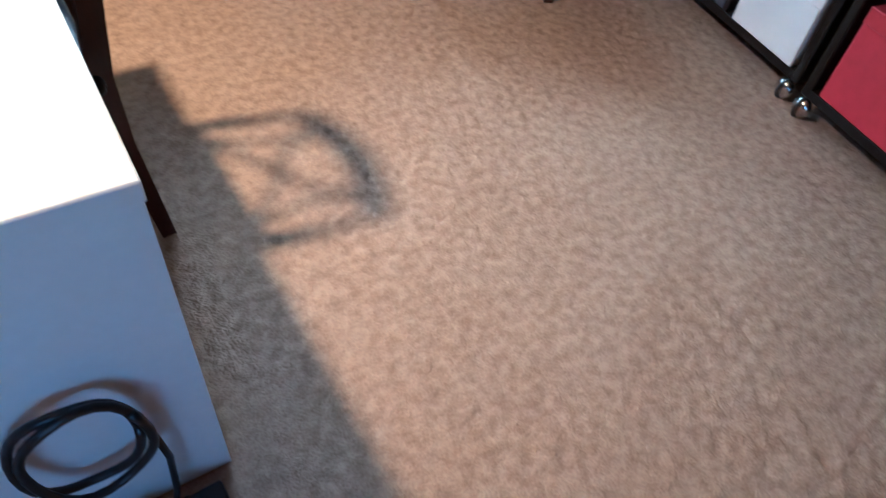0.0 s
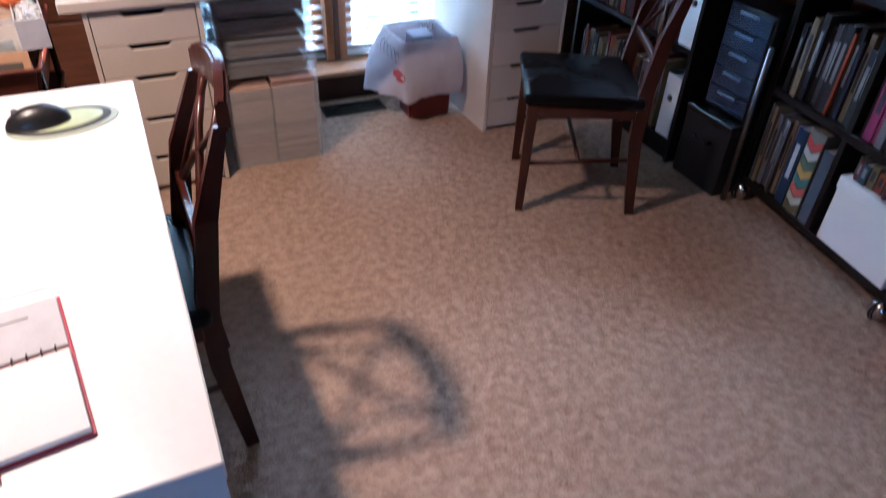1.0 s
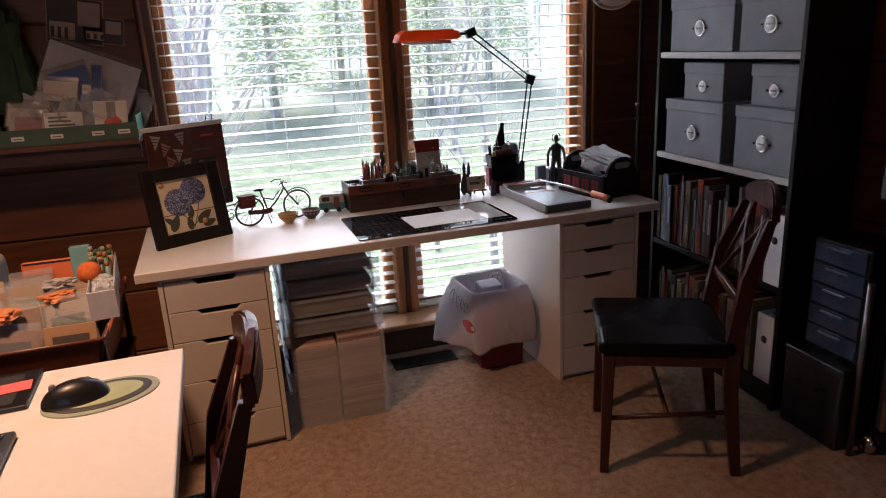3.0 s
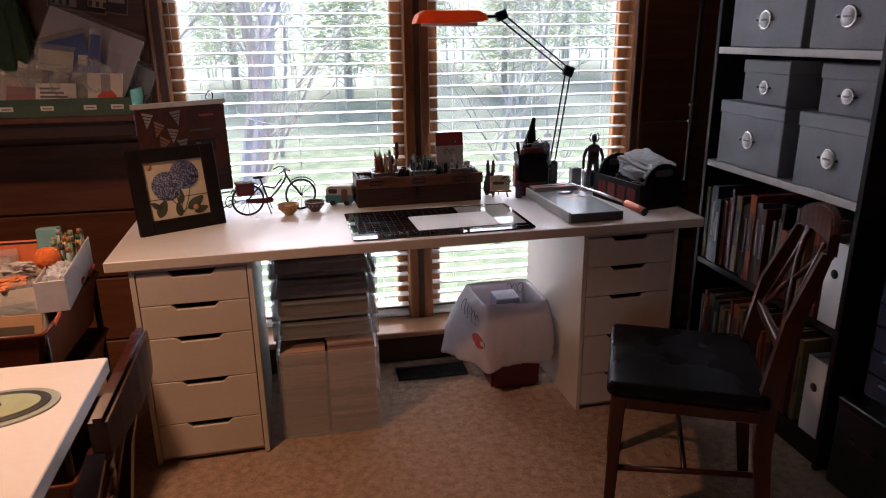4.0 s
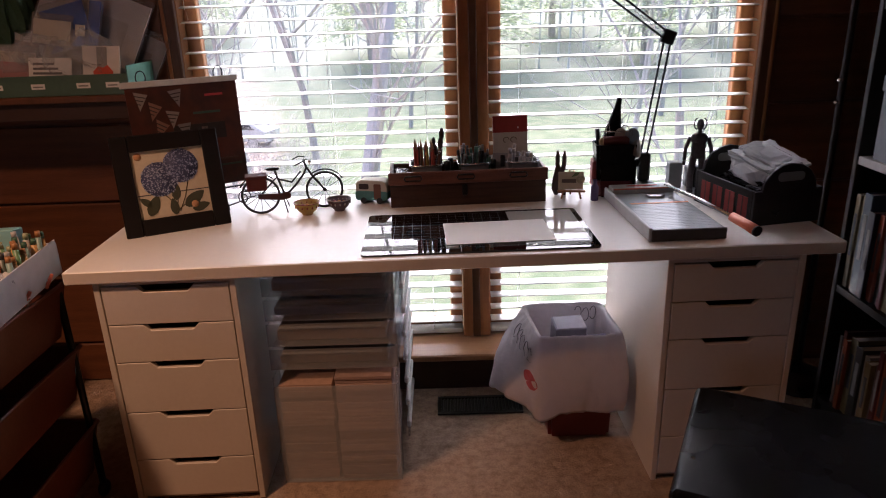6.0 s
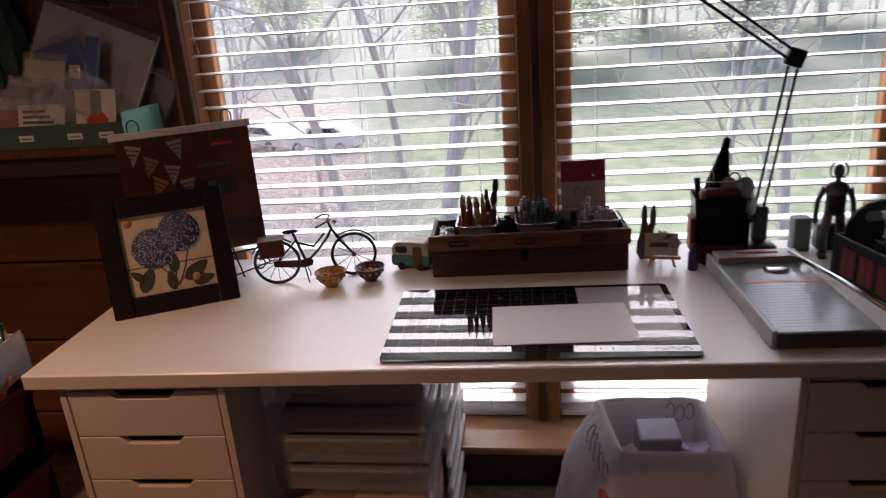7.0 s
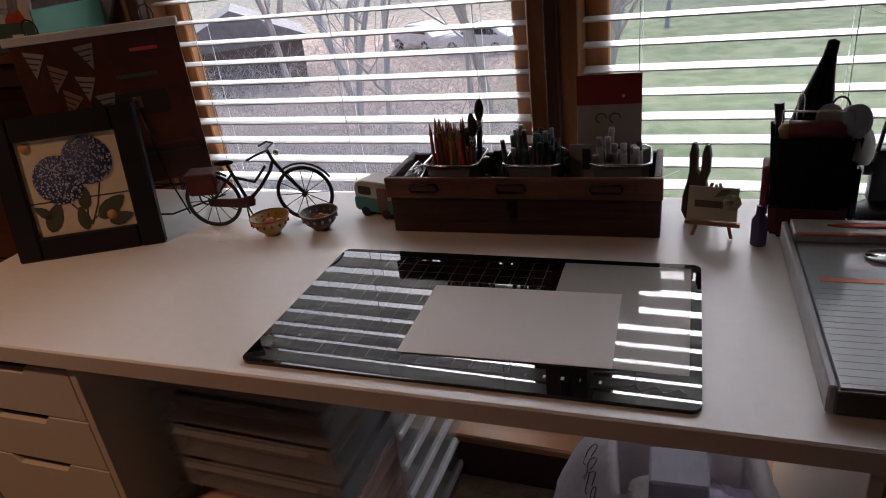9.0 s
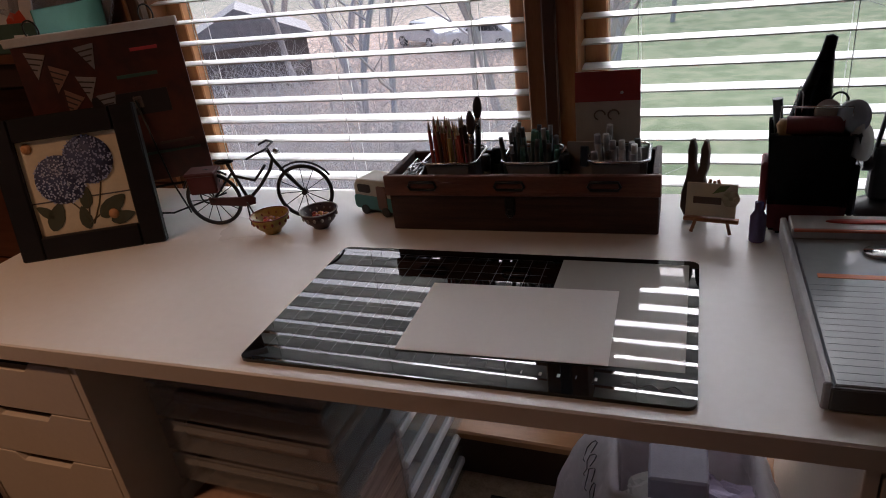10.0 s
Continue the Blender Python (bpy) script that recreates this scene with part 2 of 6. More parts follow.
# ---- room shell ----
XL, XR, YB, YW, H = -1.9, 2.52, -4.2, 0.76, 2.42
def carpet():
    nx, ny = 330, 370
    xs, ys = np.linspace(XL, XR, nx), np.linspace(YB, YW, ny)
    g = np.random.RandomState(3)
    h = g.rand(ny, nx)
    h = (h + np.roll(h, 1, 0) + np.roll(h, 1, 1) + np.roll(h, (1, 1), (0, 1))) / 4
    z = 0.009 * (h - 0.75)
    co = np.stack([np.broadcast_to(xs, (ny, nx)) + 0.004 * (g.rand(ny, nx) - 0.5), np.broadcast_to(ys[:, None], (ny, nx)) + 0.004 * (g.rand(ny, nx) - 0.5), z], -1).reshape(-1, 3)
    i = (np.arange(ny - 1)[:, None] * nx + np.arange(nx - 1)).ravel()
    faces = np.stack([i, i + 1, i + nx + 1, i + nx], -1)
    me = bpy.data.meshes.new("floor")
    me.from_pydata(co.tolist(), [], faces.tolist())
    me.materials.append(M_CARPET)
    tagged(new("floor", me), "beige cut-pile carpet with worn mottled tufts", "carpet", kind="structure")
    tagged(solo("subfloor", block((XL - .2, YB - .2, -0.25), (XR + .2, YW + .2, -0.008)), M_WALL, "plain floor slab under the carpet", "floor"), kind="structure")


WX0, WX1, WZ0, WZ1 = 0.12, 2.055, 0.12, 2.20
MX0, MX1 = 1.045, 1.147
def shell():
    bm = B()
    box(bm, (XL - .2, YW, -.2), (WX0 - .04, YW + .16, H))
    box(bm, (WX1 + .04, YW, -.2), (XR + .2, YW + .16, H))
    box(bm, (WX0 - .04, YW, WZ1 + .04), (WX1 + .04, YW + .16, H))
    box(bm, (WX0 - .04, YW, -.2), (WX1 + .04, YW + .16, WZ0 - .012))
    solo("wall_north", bm, M_WALL, "dark brown wood wall round the window", "wall", kind="structure")
    solo("wall_east", block((XR, YB - .2, -.2), (XR + .2, YW, H)), M_BASE, "dark brown board wall behind the bookcases", "wall", kind="structure")
    solo("wall_west", block((XL - .2, YB - .2, -.2), (XL, YW, H)), M_WALL, "dark brown board wall", "wall", kind="structure")
    bm = B()
    box(bm, (XL, YB - .2, -.2), (-1.65, YB, H))
    box(bm, (-.35, YB - .2, -.2), (XR, YB, H))
    box(bm, (-1.65, YB - .2, -.2), (-.35, YB, .85))
    box(bm, (-1.65, YB - .2, 1.95), (-.35, YB, H))
    solo("wall_south", bm, M_WALL, "plain brown board wall with a window opening", "wall", kind="structure")
    solo("ceiling", block((XL - .2, YB - .2, H), (XR + .2, YW + .2, H + .15)), M_CEILWOOD, "plain brown board ceiling", "ceiling", kind="structure")
    lampfix = thing("ceiling_light", pose(-0.35, -0.9, H), "round flush ceiling light with a brass rim", "ceiling light")
    part("base_plate", lathe(B(), [(0.0, 0), (0.15, 0), (0.15, -0.012), (0.13, -0.02), (0.0, -0.02)][::-1]), paint(0.6, 0.45, 0.2, 0.3, 1.0), lampfix)
    part("shade", lathe(B(), [(0.03, -0.021), (0.06, -0.03), (0.115, -0.115), (0.112, -0.115), (0.056, -0.034), (0.03, -0.025)]), paint(0.6, 0.58, 0.5, 0.6), lampfix, "cream metal cone shade")


def planks():
    """Wide horizontal boards on the window wall, beside the window."""
    wall = bpy.data.objects["wall_north"]
    pitch, z, k = 0.2795, -0.115, 0
    while z < H - 0.02:
        z0, z1 = max(0.004, z + 0.004), min(H - 0.004, z + pitch - 0.004)
        part("plank", block((XL + .002, YW - 0.016, z0), (WX0 - 0.052, YW - 0.0005, z1), 0.004), M_PANEL, wall)
        part("plank", block((WX1 + 0.052, YW - 0.016, z0), (XR - .002, YW - 0.0005, z1), 0.004), M_PANEL, wall)
        z += pitch
    east = bpy.data.objects["wall_east"]
    z = -0.115
    while z < H - 0.02:
        z0, z1 = max(0.004, z + 0.004), min(H - 0.004, z + pitch - 0.004)
        part("plank", block((XR - 0.016, YB + .3, z0), (XR - 0.0005, YW - .02, z1), 0.004), M_PANEL, east)
        z += pitch


def window():
    w = thing("window_1", pose(0, 0, 0), "tall pine-framed double window with two sashes", "window", kind="structure")
    # casing on the room side, three stepped boards each side
    for x0, x1, s in ((WX0 - 0.05, WX0, 1), (WX1, WX1 + 0.05, -1)):
        part("casing", block((x0, YW - 0.028, WZ0), (x1, YW - 0.001, WZ1 + .05), 0.004), M_TRIM, w)
        xa = x0 + 0.008 if s > 0 else x1 - 0.020
        part("casing_bead", block((xa, YW - 0.034, WZ0), (xa + 0.012, YW - 0.0285, WZ1 + .05), 0.002), M_PINE, w, "lighter bead along the casing")
    part("casing", block((WX0, YW - 0.028, WZ1), (WX1, YW - 0.001, WZ1 + .05), 0.004), M_TRIM, w)
    # jamb linings
    part("jamb", block((WX0 - .038, YW + .001, WZ0 + .025), (WX0, YW + .15, WZ1), 0.002), M_PINE, w)
    part("jamb", block((WX1, YW + .001, WZ0 + .025), (WX1 + .038, YW + .15, WZ1), 0.002), M_PINE, w)
    part("jamb", block((WX0, YW + .001, WZ1), (WX1, YW + .15, WZ1 + .035), 0.002), M_PINE, w)
    bm = B()
    box(bm, (MX0, YW - .016, WZ0 + .026), (MX1, YW + .15, WZ1 - .001), 0.003)
    post = part("mullion", bm, M_PINE, w, "stained pine post between the sashes")
    part("bead", block((MX0 + .036, YW - .027, WZ0 + .03), (MX0 + .064, YW - .0165, WZ1 - .002), 0.003), M_TRIM, post)
    # sashes
    for a, b in ((WX0, MX0), (MX1, WX1)):
        bm = B()
        s = 0.048
        y0, y1 = YW + .057, YW + .094
        box(bm, (a + .001, y0, WZ0 + .03), (a + s, y1, WZ1 - .002), 0.003)
        box(bm, (b - s, y0, WZ0 + .03), (b - .001, y1, WZ1 - .002), 0.003)
        box(bm, (a + s, y0, WZ0 + .03), (b - s, y1, WZ0 + .085), 0.003)
        box(bm, (a + s, y0, WZ1 - .06), (b - s, y1, WZ1 - .002), 0.003)
        fr = part("window_frame", bm, M_PINE, w)
        pane = part("pane", block((a + s - .005, y0 + .018, WZ0 + .08), (b - s + .005, y0 + .022, WZ1 - .055)), M_GLASS, fr, "clear window glass")
        pane.visible_shadow = False
    part("window_sill", block((WX0 - .05, YW - .165, WZ0), (WX1 + .05, YW + .14, WZ0 + .025), 0.005), M_SILL, w, "bare pine sill")
    solo("baseboard", block((WX0 - .05, YW - .152, 0.0), (WX1 + .05, YW - .0005, WZ0 - .001), 0.004), M_BASE, "dark stained board below the window sill", "baseboard", kind="structure")


def blind(x0, x1):
    b = thing("window_blind", pose((x0 + x1) / 2, YW + 0.030, 0), "white wooden venetian blind with open slats", "blind", "window blinds")
    wdt = x1 - x0
    bm = B()
    # gently crowned slat
    prof = [(-0.025, -0.0022), (-0.012, 0.0006), (0, 0.0016), (0.012, 0.0006), (0.025, -0.0022)]
    up = [[bm.verts.new((sx * wdt / 2, y, z + 0.0014)) for y, z in prof] for sx in (-1, 1)]
    dn = [[bm.verts.new((sx * wdt / 2, y, z - 0.0014)) for y, z in prof] for sx in (-1, 1)]
    for i in range(4):
        bm.faces.new((up[0][i], up[1][i], up[1][i + 1], up[0][i + 1]))
        bm.faces.new((dn[0][i + 1], dn[1][i + 1], dn[1][i], dn[0][i]))
        for s in (0, 1):
            bm.faces.new((up[s][i], up[s][i + 1], dn[s][i + 1], dn[s][i]))
    bm.faces.new((up[0][0], dn[0][0], dn[1][0], up[1][0]))
    bm.faces.new((up[0][4], up[1][4], dn[1][4], dn[0][4]))
    bmesh.ops.recalc_face_normals(bm, faces=bm.faces)
    me = mesh_of("slat", bm, M_SLAT)
    z = WZ0 + 0.085
    rr = random.Random(int(x0 * 100))
    while z < WZ1 - 0.08:
        part("slat", me, None, b, m=pose(0, 0, z, 1 + rr.uniform(-1.5, 1.5), rr.uniform(-.1, .1), 0))
        z += 0.0487
    part("bottom_rail", block((-wdt / 2, -.025, WZ0 + .032), (wdt / 2, .025, WZ0 + .052), 0.004), M_SLAT, b)
    part("head_rail", block((-wdt / 2, -.028, WZ1 - .055), (wdt / 2, .028, WZ1 - .004), 0.003), M_SLAT, b)
    for fx in (-0.38, 0.02, 0.38):
        bm = B()
        for y in (-.0268, .0268):
            tube(bm, [(fx * wdt, y, WZ0 + .045), (fx * wdt, y, WZ1 - .05)], 0.0009, 4)
        part("ladder_cord", bm, M_CORD, b)
    return b


carpet()
shell()
window()
blind(WX0 + .006, MX0 - .004)
blind(MX1 + .004, WX1 - .006)
cordset = thing("blind_cord", pose(WX0 + .03, YW - .006, 0), "thin white pull cord of a blind with a wooden tassel", "cord")
part("cord", tube(B(), [(0, 0, WZ1 - .05), (0.003, 0, 1.6), (0.0, 0, 1.36)], 0.0012, 5), M_CORD, cordset)
part("tassel", lathe(B(), [(0.002, 0.03), (0.006, 0.02), (0.008, 0.0), (0.004, -.005)][::-1], (0, 0, 1.335), 10), M_PINE, cordset)

# floor register
vent = thing("floor_vent", pose(1.09, 0.487, 0), "dark brown metal floor register", "vent")
bm = B()
for lo, hi in (((-.15, -.057, 0), (.15, -.043, .007)), ((-.15, .043, 0), (.15, .057, .007)), ((-.15, -.043, 0), (-.136, .043, .007)), ((.136, -.043, 0), (.15, .043, .007))):
    box(bm, lo, hi, .001)
part("rim", bm, M_BLACKMETAL, vent)
part("well", block((-.136, -.043, -.004), (.136, .043, .001)), M_BLACK, vent)
slat_me = mesh_of("louvre", block((-.0025, -.042, .001), (.0025, .042, .006), .0005), M_BLACKMETAL)
for i in range(22):
    part("louvre", slat_me, None, vent, m=pose(-.128 + i * .0122, 0, 0, 0, 25, 0))

# ---- desk by the window ----
DESK = pose(0, 0, 0, 0, 0, 1.8)
desk_top = thing("worktop", DESK, "long white laminate worktop on two drawer units", "worktop")
part("board", block((0, 0, DESK_Z - .034), (2.045, 0.69, DESK_Z), .0025), M_WHITE, desk_top)
# The edge is white like the board; this strip paints its warm shade.
part("edge_band", block((.003, -.0012, DESK_Z - .0315), (2.042, -.0003, DESK_Z - .0025)), M_DRAWER, desk_top, "added cream strip for the warm shade on the front edge")


def drawer_unit(m):
    u = thing("drawer_unit", m, "white five-drawer unit with cut-out grips", "drawer unit", "drawer units under the desk")
    w, d, h = 0.37, 0.58, 0.70
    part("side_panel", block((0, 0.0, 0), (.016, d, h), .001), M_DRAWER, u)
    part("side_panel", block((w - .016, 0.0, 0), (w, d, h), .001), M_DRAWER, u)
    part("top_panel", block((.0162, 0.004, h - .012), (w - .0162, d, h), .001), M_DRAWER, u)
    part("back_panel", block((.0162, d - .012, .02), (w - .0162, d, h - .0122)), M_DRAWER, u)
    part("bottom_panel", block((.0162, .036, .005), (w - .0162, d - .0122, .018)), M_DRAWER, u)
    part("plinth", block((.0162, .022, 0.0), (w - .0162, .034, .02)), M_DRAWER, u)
    # Added dark sheet; it paints the shade inside the unit.
    part("inner_board", block((.017, .16, .046), (w - .017, .17, h - .013)), M_GRIPSHADE, u, "added dark sheet painted as the shade seen through the grips")
    tops = (.684, .573, .460, .303, .146)
    lows = (.576, .463, .306, .149, .022)
    fw = w - 0.038
    for t, lo in zip(tops, lows):
        hh = t - lo
        c = fw / 2
        out = [(0, 0), (fw, 0), (fw, hh), (c + .074, hh), (c + .058, hh - .017), (c - .058, hh - .017), (c - .074, hh), (0, hh)]
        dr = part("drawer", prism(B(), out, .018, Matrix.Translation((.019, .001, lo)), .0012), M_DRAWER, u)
        # Box behind each front is painted dark for the shade in its grip.
        part("drawer_box", block((.03, .022, lo + .005), (w - .03, .15, max(lo + .03, t - .035))), M_GRIPSHADE, dr)
    return u


unit = drawer_unit(DESK @ pose(.064, .014, 0))
copy_thing(unit, DESK @ pose(1.577, .008, 0))


def paper_stack(m, w, d, h, c):
    st = thing("paper_stack", m, "tall stack of pinkish brown craft papers", "paper stack", "paper stacks in the bin")
    r = random.Random(int(w * 1000 + h * 100))
    z = 0
    while z < h - .004:
        t = min(h - z, r.uniform(.012, .035))
        k = r.uniform(.6, 1.25)
        dx, dy = r.uniform(-.003, .003), r.uniform(-.004, .004)
        part("paper_ream", block((dx, dy, z), (w + dx, d + dy, z + t - .0012), .001), node_mat("stack_paper", tuple(min(.8, v * k) for v in c), tuple(v * k * .6 for v in c), .8, 0, 4, 60, .1, (1, 1, 40)), st)
        z += t


# clear paper bin with two stacks, and the shallow drawer tower above it
tower = thing("plastic_drawer_tower", pose(.464, .31, 0), "clear plastic drawers standing forward of a ribbed white frame", "drawer tower")
W2, D2 = .385, .38
for x0 in (0, W2 - .006):
    sd = part("side_panel", block((x0, 0, .0), (x0 + .006, D2, .665), .002), M_CLEAR, tower, "ribbed translucent white side")
    for i in range(8):
        part("rib", block((x0 - .004, .01, .03 + i * .083), (x0 + .010, D2 - .01, .052 + i * .083), .004), paint(.78, .79, .80, .35), sd)
part("top", block((0, 0, .665), (W2, D2, .675), .002), M_FROST, tower)
part("back_panel", block((.006, D2 - .006, 0), (W2 - .006, D2, .664), .001), M_FROST, tower)
for k, (z0, z1) in enumerate(((.375, .44), (.45, .52), (.53, .595), (.605, .66))):
    dr = part("drawer_front", block((.009, -.20, z0), (W2 - .009, -.196, z1), .001), M_CLEARDIM, tower)
    for x0 in (.009, W2 - .012):
        part("drawer_side", block((x0, -.1958, z0), (x0 + .003, D2 - .01, z1 - .01)), M_CLEARDIM, dr)
    part("drawer_bottom", block((.0122, -.1958, z0), (W2 - .0122, D2 - .01, z0 + .003)), M_CLEARDIM, dr)
    part("drawer_lip", block((.05, -.212, z1 - .010), (W2 - .05, -.2002, z1 - .004), .002), M_CLEARDIM, dr)
    part("craft_sheet", block((.03, -.17, z0 + .004), (W2 - .04, D2 - .05, z0 + .03 + .008 * (k % 2)), .004), paint((.20, .26, .14, .22)[k], (.17, .19, .13, .18)[k], (.16, .15, .14, .16)[k], .7), dr, "mixed craft sheets seen through the drawer")
bin_ = thing("paper_bin", pose(.478, .09, 0), "clear plastic bin holding two stacks of paper", "storage bin")
for lo, hi, n in (((0, 0, 0), (.357, .004, .33), "front"), ((0, .0042, 0), (.004, .08, .36), "side"), ((.353, .0042, 0), (.357, .08, .36), "side"), ((.0042, .0042, 0), (.3528, .08, .004), "bottom")):
    part(n, block(lo, hi, .001), M_CLEAR, bin_)
for x, w, h, c in ((.012, .155, .33, (.46, .30, .22)), (.178, .165, .35, (.52, .36, .30))):
    paper_stack(pose(.478 + x, .102, .004), w, .27, h, c)

# red bin with a white carrier bag pulled over it
wb = thing("waste_bin", pose(1.405, .36, 0), "small red plastic waste bin lined with a bag", "waste bin")
def tapered(w0, d0, w1, d1, z0, z1, t):
    bm = B()
    def ring(w, d, z):
        return [bm.verts.new(c) for c in ((-w / 2, -d / 2, z), (w / 2, -d / 2, z), (w / 2, d / 2, z), (-w / 2, d / 2, z))]
    a, b, c, e = ring(w0, d0, z0), ring(w1, d1, z1), ring(w1 - 2 * t, d1 - 2 * t, z1), ring(w0 - 2 * t, d0 - 2 * t, z0 + t)
    for p, q in ((a, b), (b, c), (c, e)):
        for i in range(4):
            bm.faces.new((p[i], p[(i + 1) % 4], q[(i + 1) % 4], q[i]))
    bm.faces.new(a[::-1])
    bm.faces.new(e)
    bmesh.ops.recalc_face_normals(bm, faces=bm.faces)
    ed = [x for x in bm.edges if abs(x.verts[0].co.z - x.verts[1].co.z) > .01]
    bmesh.ops.bevel(bm, geom=ed, offset=.012, segments=2, affect='EDGES')
    return bm
part("tub", tapered(.20, .15, .215, .165, .004, .24, .004), paint(.15, .014, .011, .4), wb)


RIM = [Vector(c) for c in ((1.238, .472, .397), (1.272, .268, .376), (1.526, .268, .380), (1.500, .472, .400))]
HEM = [Vector(c) for c in ((1.105, .410, .132), (1.262, .205, .118), (1.536, .212, .138), (1.540, .462, .130))]
def bag_point(s, v):
    """A point of the bag: s runs round its four sides, v from the rim (0) to the hem (1), below 0 into the bin."""
    s %= 4
    k, f = int(s), s - int(s)
    def side(c, round_):
        a, b = c[k], c[(k + 1) % 4]
        mid = (c[0] + c[1] + c[2] + c[3]) / 4
        p = a.lerp(b, f)
        edge = abs(2 * f - 1) ** 6 * round_
        return p.lerp(Vector((mid.x, mid.y, p.z)), edge)
    if v < 0:
        mid = (RIM[0] + RIM[2]) / 2
        p = side(RIM, .05)
        q = p.lerp(Vector((mid.x, mid.y, p.z)), .07 - .12 * v)
        q.z = p.z + .33 * v
        amp = .004
    else:
        p, h = side(RIM, .04), side(HEM, .05)
        q = p.lerp(h, v)
        out = Vector((q.x - 1.40, q.y - .36, 0)).normalized()
        q += out * .020 * math.sin(math.pi * v ** .8)
        q.z += .014 * math.sin(math.pi * f) * v
        amp = .005 + .006 * v
    w = noise.noise(Vector((q.x * 16, q.y * 16, q.z * 9))) * 1.1 + noise.noise(Vector((q.x * 44, q.y * 44, q.z * 22 + 3))) * .55
    crisp = noise.noise(Vector((q.x * 95, q.y * 95, q.z * 95))) * (.9 if k == 0 and abs(v - .15) < .22 else .3)
    d = Vector((q.x - 1.40, q.y - .36, .25 * (.5 - v))).normalized()
    q += d * amp * (w + crisp)
    if abs(v) < .01:
        q.z += .004 * noise.noise(Vector((q.x * 60, q.y * 60, 0)))
    return q


def carrier_bag():
    """Thin film pulled over the bin's rim, flaring to a low corner on one side."""
    bm = B()
    n = 112
    levels = [-.9, -.6, -.35, -.15, -.05, 0, .03, .08, .14, .2, .27, .34, .42, .5, .58, .66, .74, .82, .9, .96, 1]
    rings = [[bm.verts.new(bag_point(4 * i / n, v)) for i in range(n)] for v in levels]
    for a, b in zip(rings, rings[1:]):
        for i in range(n):
            f = bm.faces.new((a[i], a[(i + 1) % n], b[(i + 1) % n], b[i]))
            f.smooth = True
    return bm
bag = thing("carrier_bag", pose(0, 0, 0), "crinkled white plastic carrier bag over a bin", "plastic bag")
film = part("film", carrier_bag(), M_BAG, bag)
film.modifiers.new("thick", "SOLIDIFY").thickness = 0.0012
def disc(bm, c, r, m=None, n=16):
    return lathe(bm, [(0, 0), (r, 0), (r, .0012), (0, .0012)], c, n, m)
def print_stroke(path, r=.0017, inner=False):
    """A printed stroke that follows the film."""
    pts = []
    for s, v in path:
        q = bag_point(s, v)
        d = Vector((q.x - 1.40, q.y - .36, .02)).normalized()
        pts.append(q + d * (-.0024 if inner else .0024))
    return tube(B(), pts, r, 5)
bm = B()
c = [bag_point(.86, .56)] + [bag_point(.86 + .15 * math.cos(a), .56 + .10 * math.sin(a)) for a in [k * 6.2832 / 22 for k in range(22)]]
c = [bm.verts.new(q + Vector((q.x - 1.40, q.y - .36, .03)).normalized() * .003) for q in c]
for k in range(22):
    bm.faces.new((c[0], c[1 + k], c[1 + (k + 1) % 22]))
part("printed_spot", bm, paint(.42, .08, .09, .5), bag, "red round print")
for k in range(5):
    part("printed_mark", print_stroke([(.34 + .12 * k + .05 * math.cos(a), .20 + .02 * k + .085 * math.sin(a)) for a in [1.1 + i * .62 for i in range(9)]], .0011), paint(.07, .07, .09, .5), bag, "dark scribbled print")
for k in range(3):
    part("printed_mark", print_stroke([(3.06 + .11 * k + .05 * math.cos(a), -.10 - .02 * (k % 2) + .07 * math.sin(a)) for a in [.4 + i * .66 for i in range(9)]], .0012, True), paint(.07, .07, .09, .5), bag, "dark scribbled print")
bm = B()
box(bm, (-.05, -.02, .26), (.05, .06, .37), .004)
solo("small_carton", bm, paint(.38, .36, .44, .6), "small grey carton thrown in the bin", "carton", m=pose(1.372, .385, .015, 8, 0, 4))

# ---- bookcases ----
def book(m, t, d, h, rgb, rough=.45, mark=None, name="book", label="", cat="book", group="books in the bookcases"):
    """Spine towards local -x, thickness along y."""
    b = thing(name, m, label or "upright book with a coloured cover", cat, group)
    bm = B()
    box(bm, (0, 0, 0), (d, .002, h), .0006)
    box(bm, (0, t - .002, 0), (d, t, h), .0006)
    box(bm, (-.001, 0, 0), (.002, t, h), .0006)
    part("cover", bm, paint(*(c * .55 for c in rgb), rough), b)
    part("page_block", block((.002, .002, .003), (d - .004, t - .002, h - .004)), M_PAGES, b)
    if mark:
        part("spine_print", block((-.0022, t * .28, h * .35), (-.0011, t * .72, h * .8)), paint(*mark, .5), b, "bars of unreadable spine print")
    return b


HUES = [((.03, .03, .035), "black"), ((.05, .05, .06), "black"), ((.46, .36, .20), "cream"), ((.03, .04, .08), "navy"), ((.50, .10, .03), "orange"), ((.36, .35, .36), "white"), ((.20, .04, .05), "dark red"), ((.08, .14, .22), "blue"), ((.15, .20, .12), "green"), ((.15, .14, .14), "grey"), ((.55, .08, .25), "pink"), ((.30, .22, .10), "brown")]


def book_row(base, y0, y1, z, depth, hmin, hmax, picks, seed):
    r = random.Random(seed)
    y, k = y0, 0
    while True:
        t = r.choice((.012, .018, .022, .028, .035))
        if y + t > y1:
            break
        rgb, word = HUES[picks[k % len(picks)]]
        mk = (.28, .28, .28) if sum(rgb) < .6 else (.05, .05, .06)
        book(base @ pose(r.uniform(.006, .03), y, z, r.uniform(-.6, .6), 0, 0), t, depth - r.uniform(.01, .05), r.uniform(hmin, hmax), rgb, r.uniform(.3, .6), mk if t > .015 else None, label="upright %s book on a bookcase shelf" % word)
        y += t + .0015
        k += 1


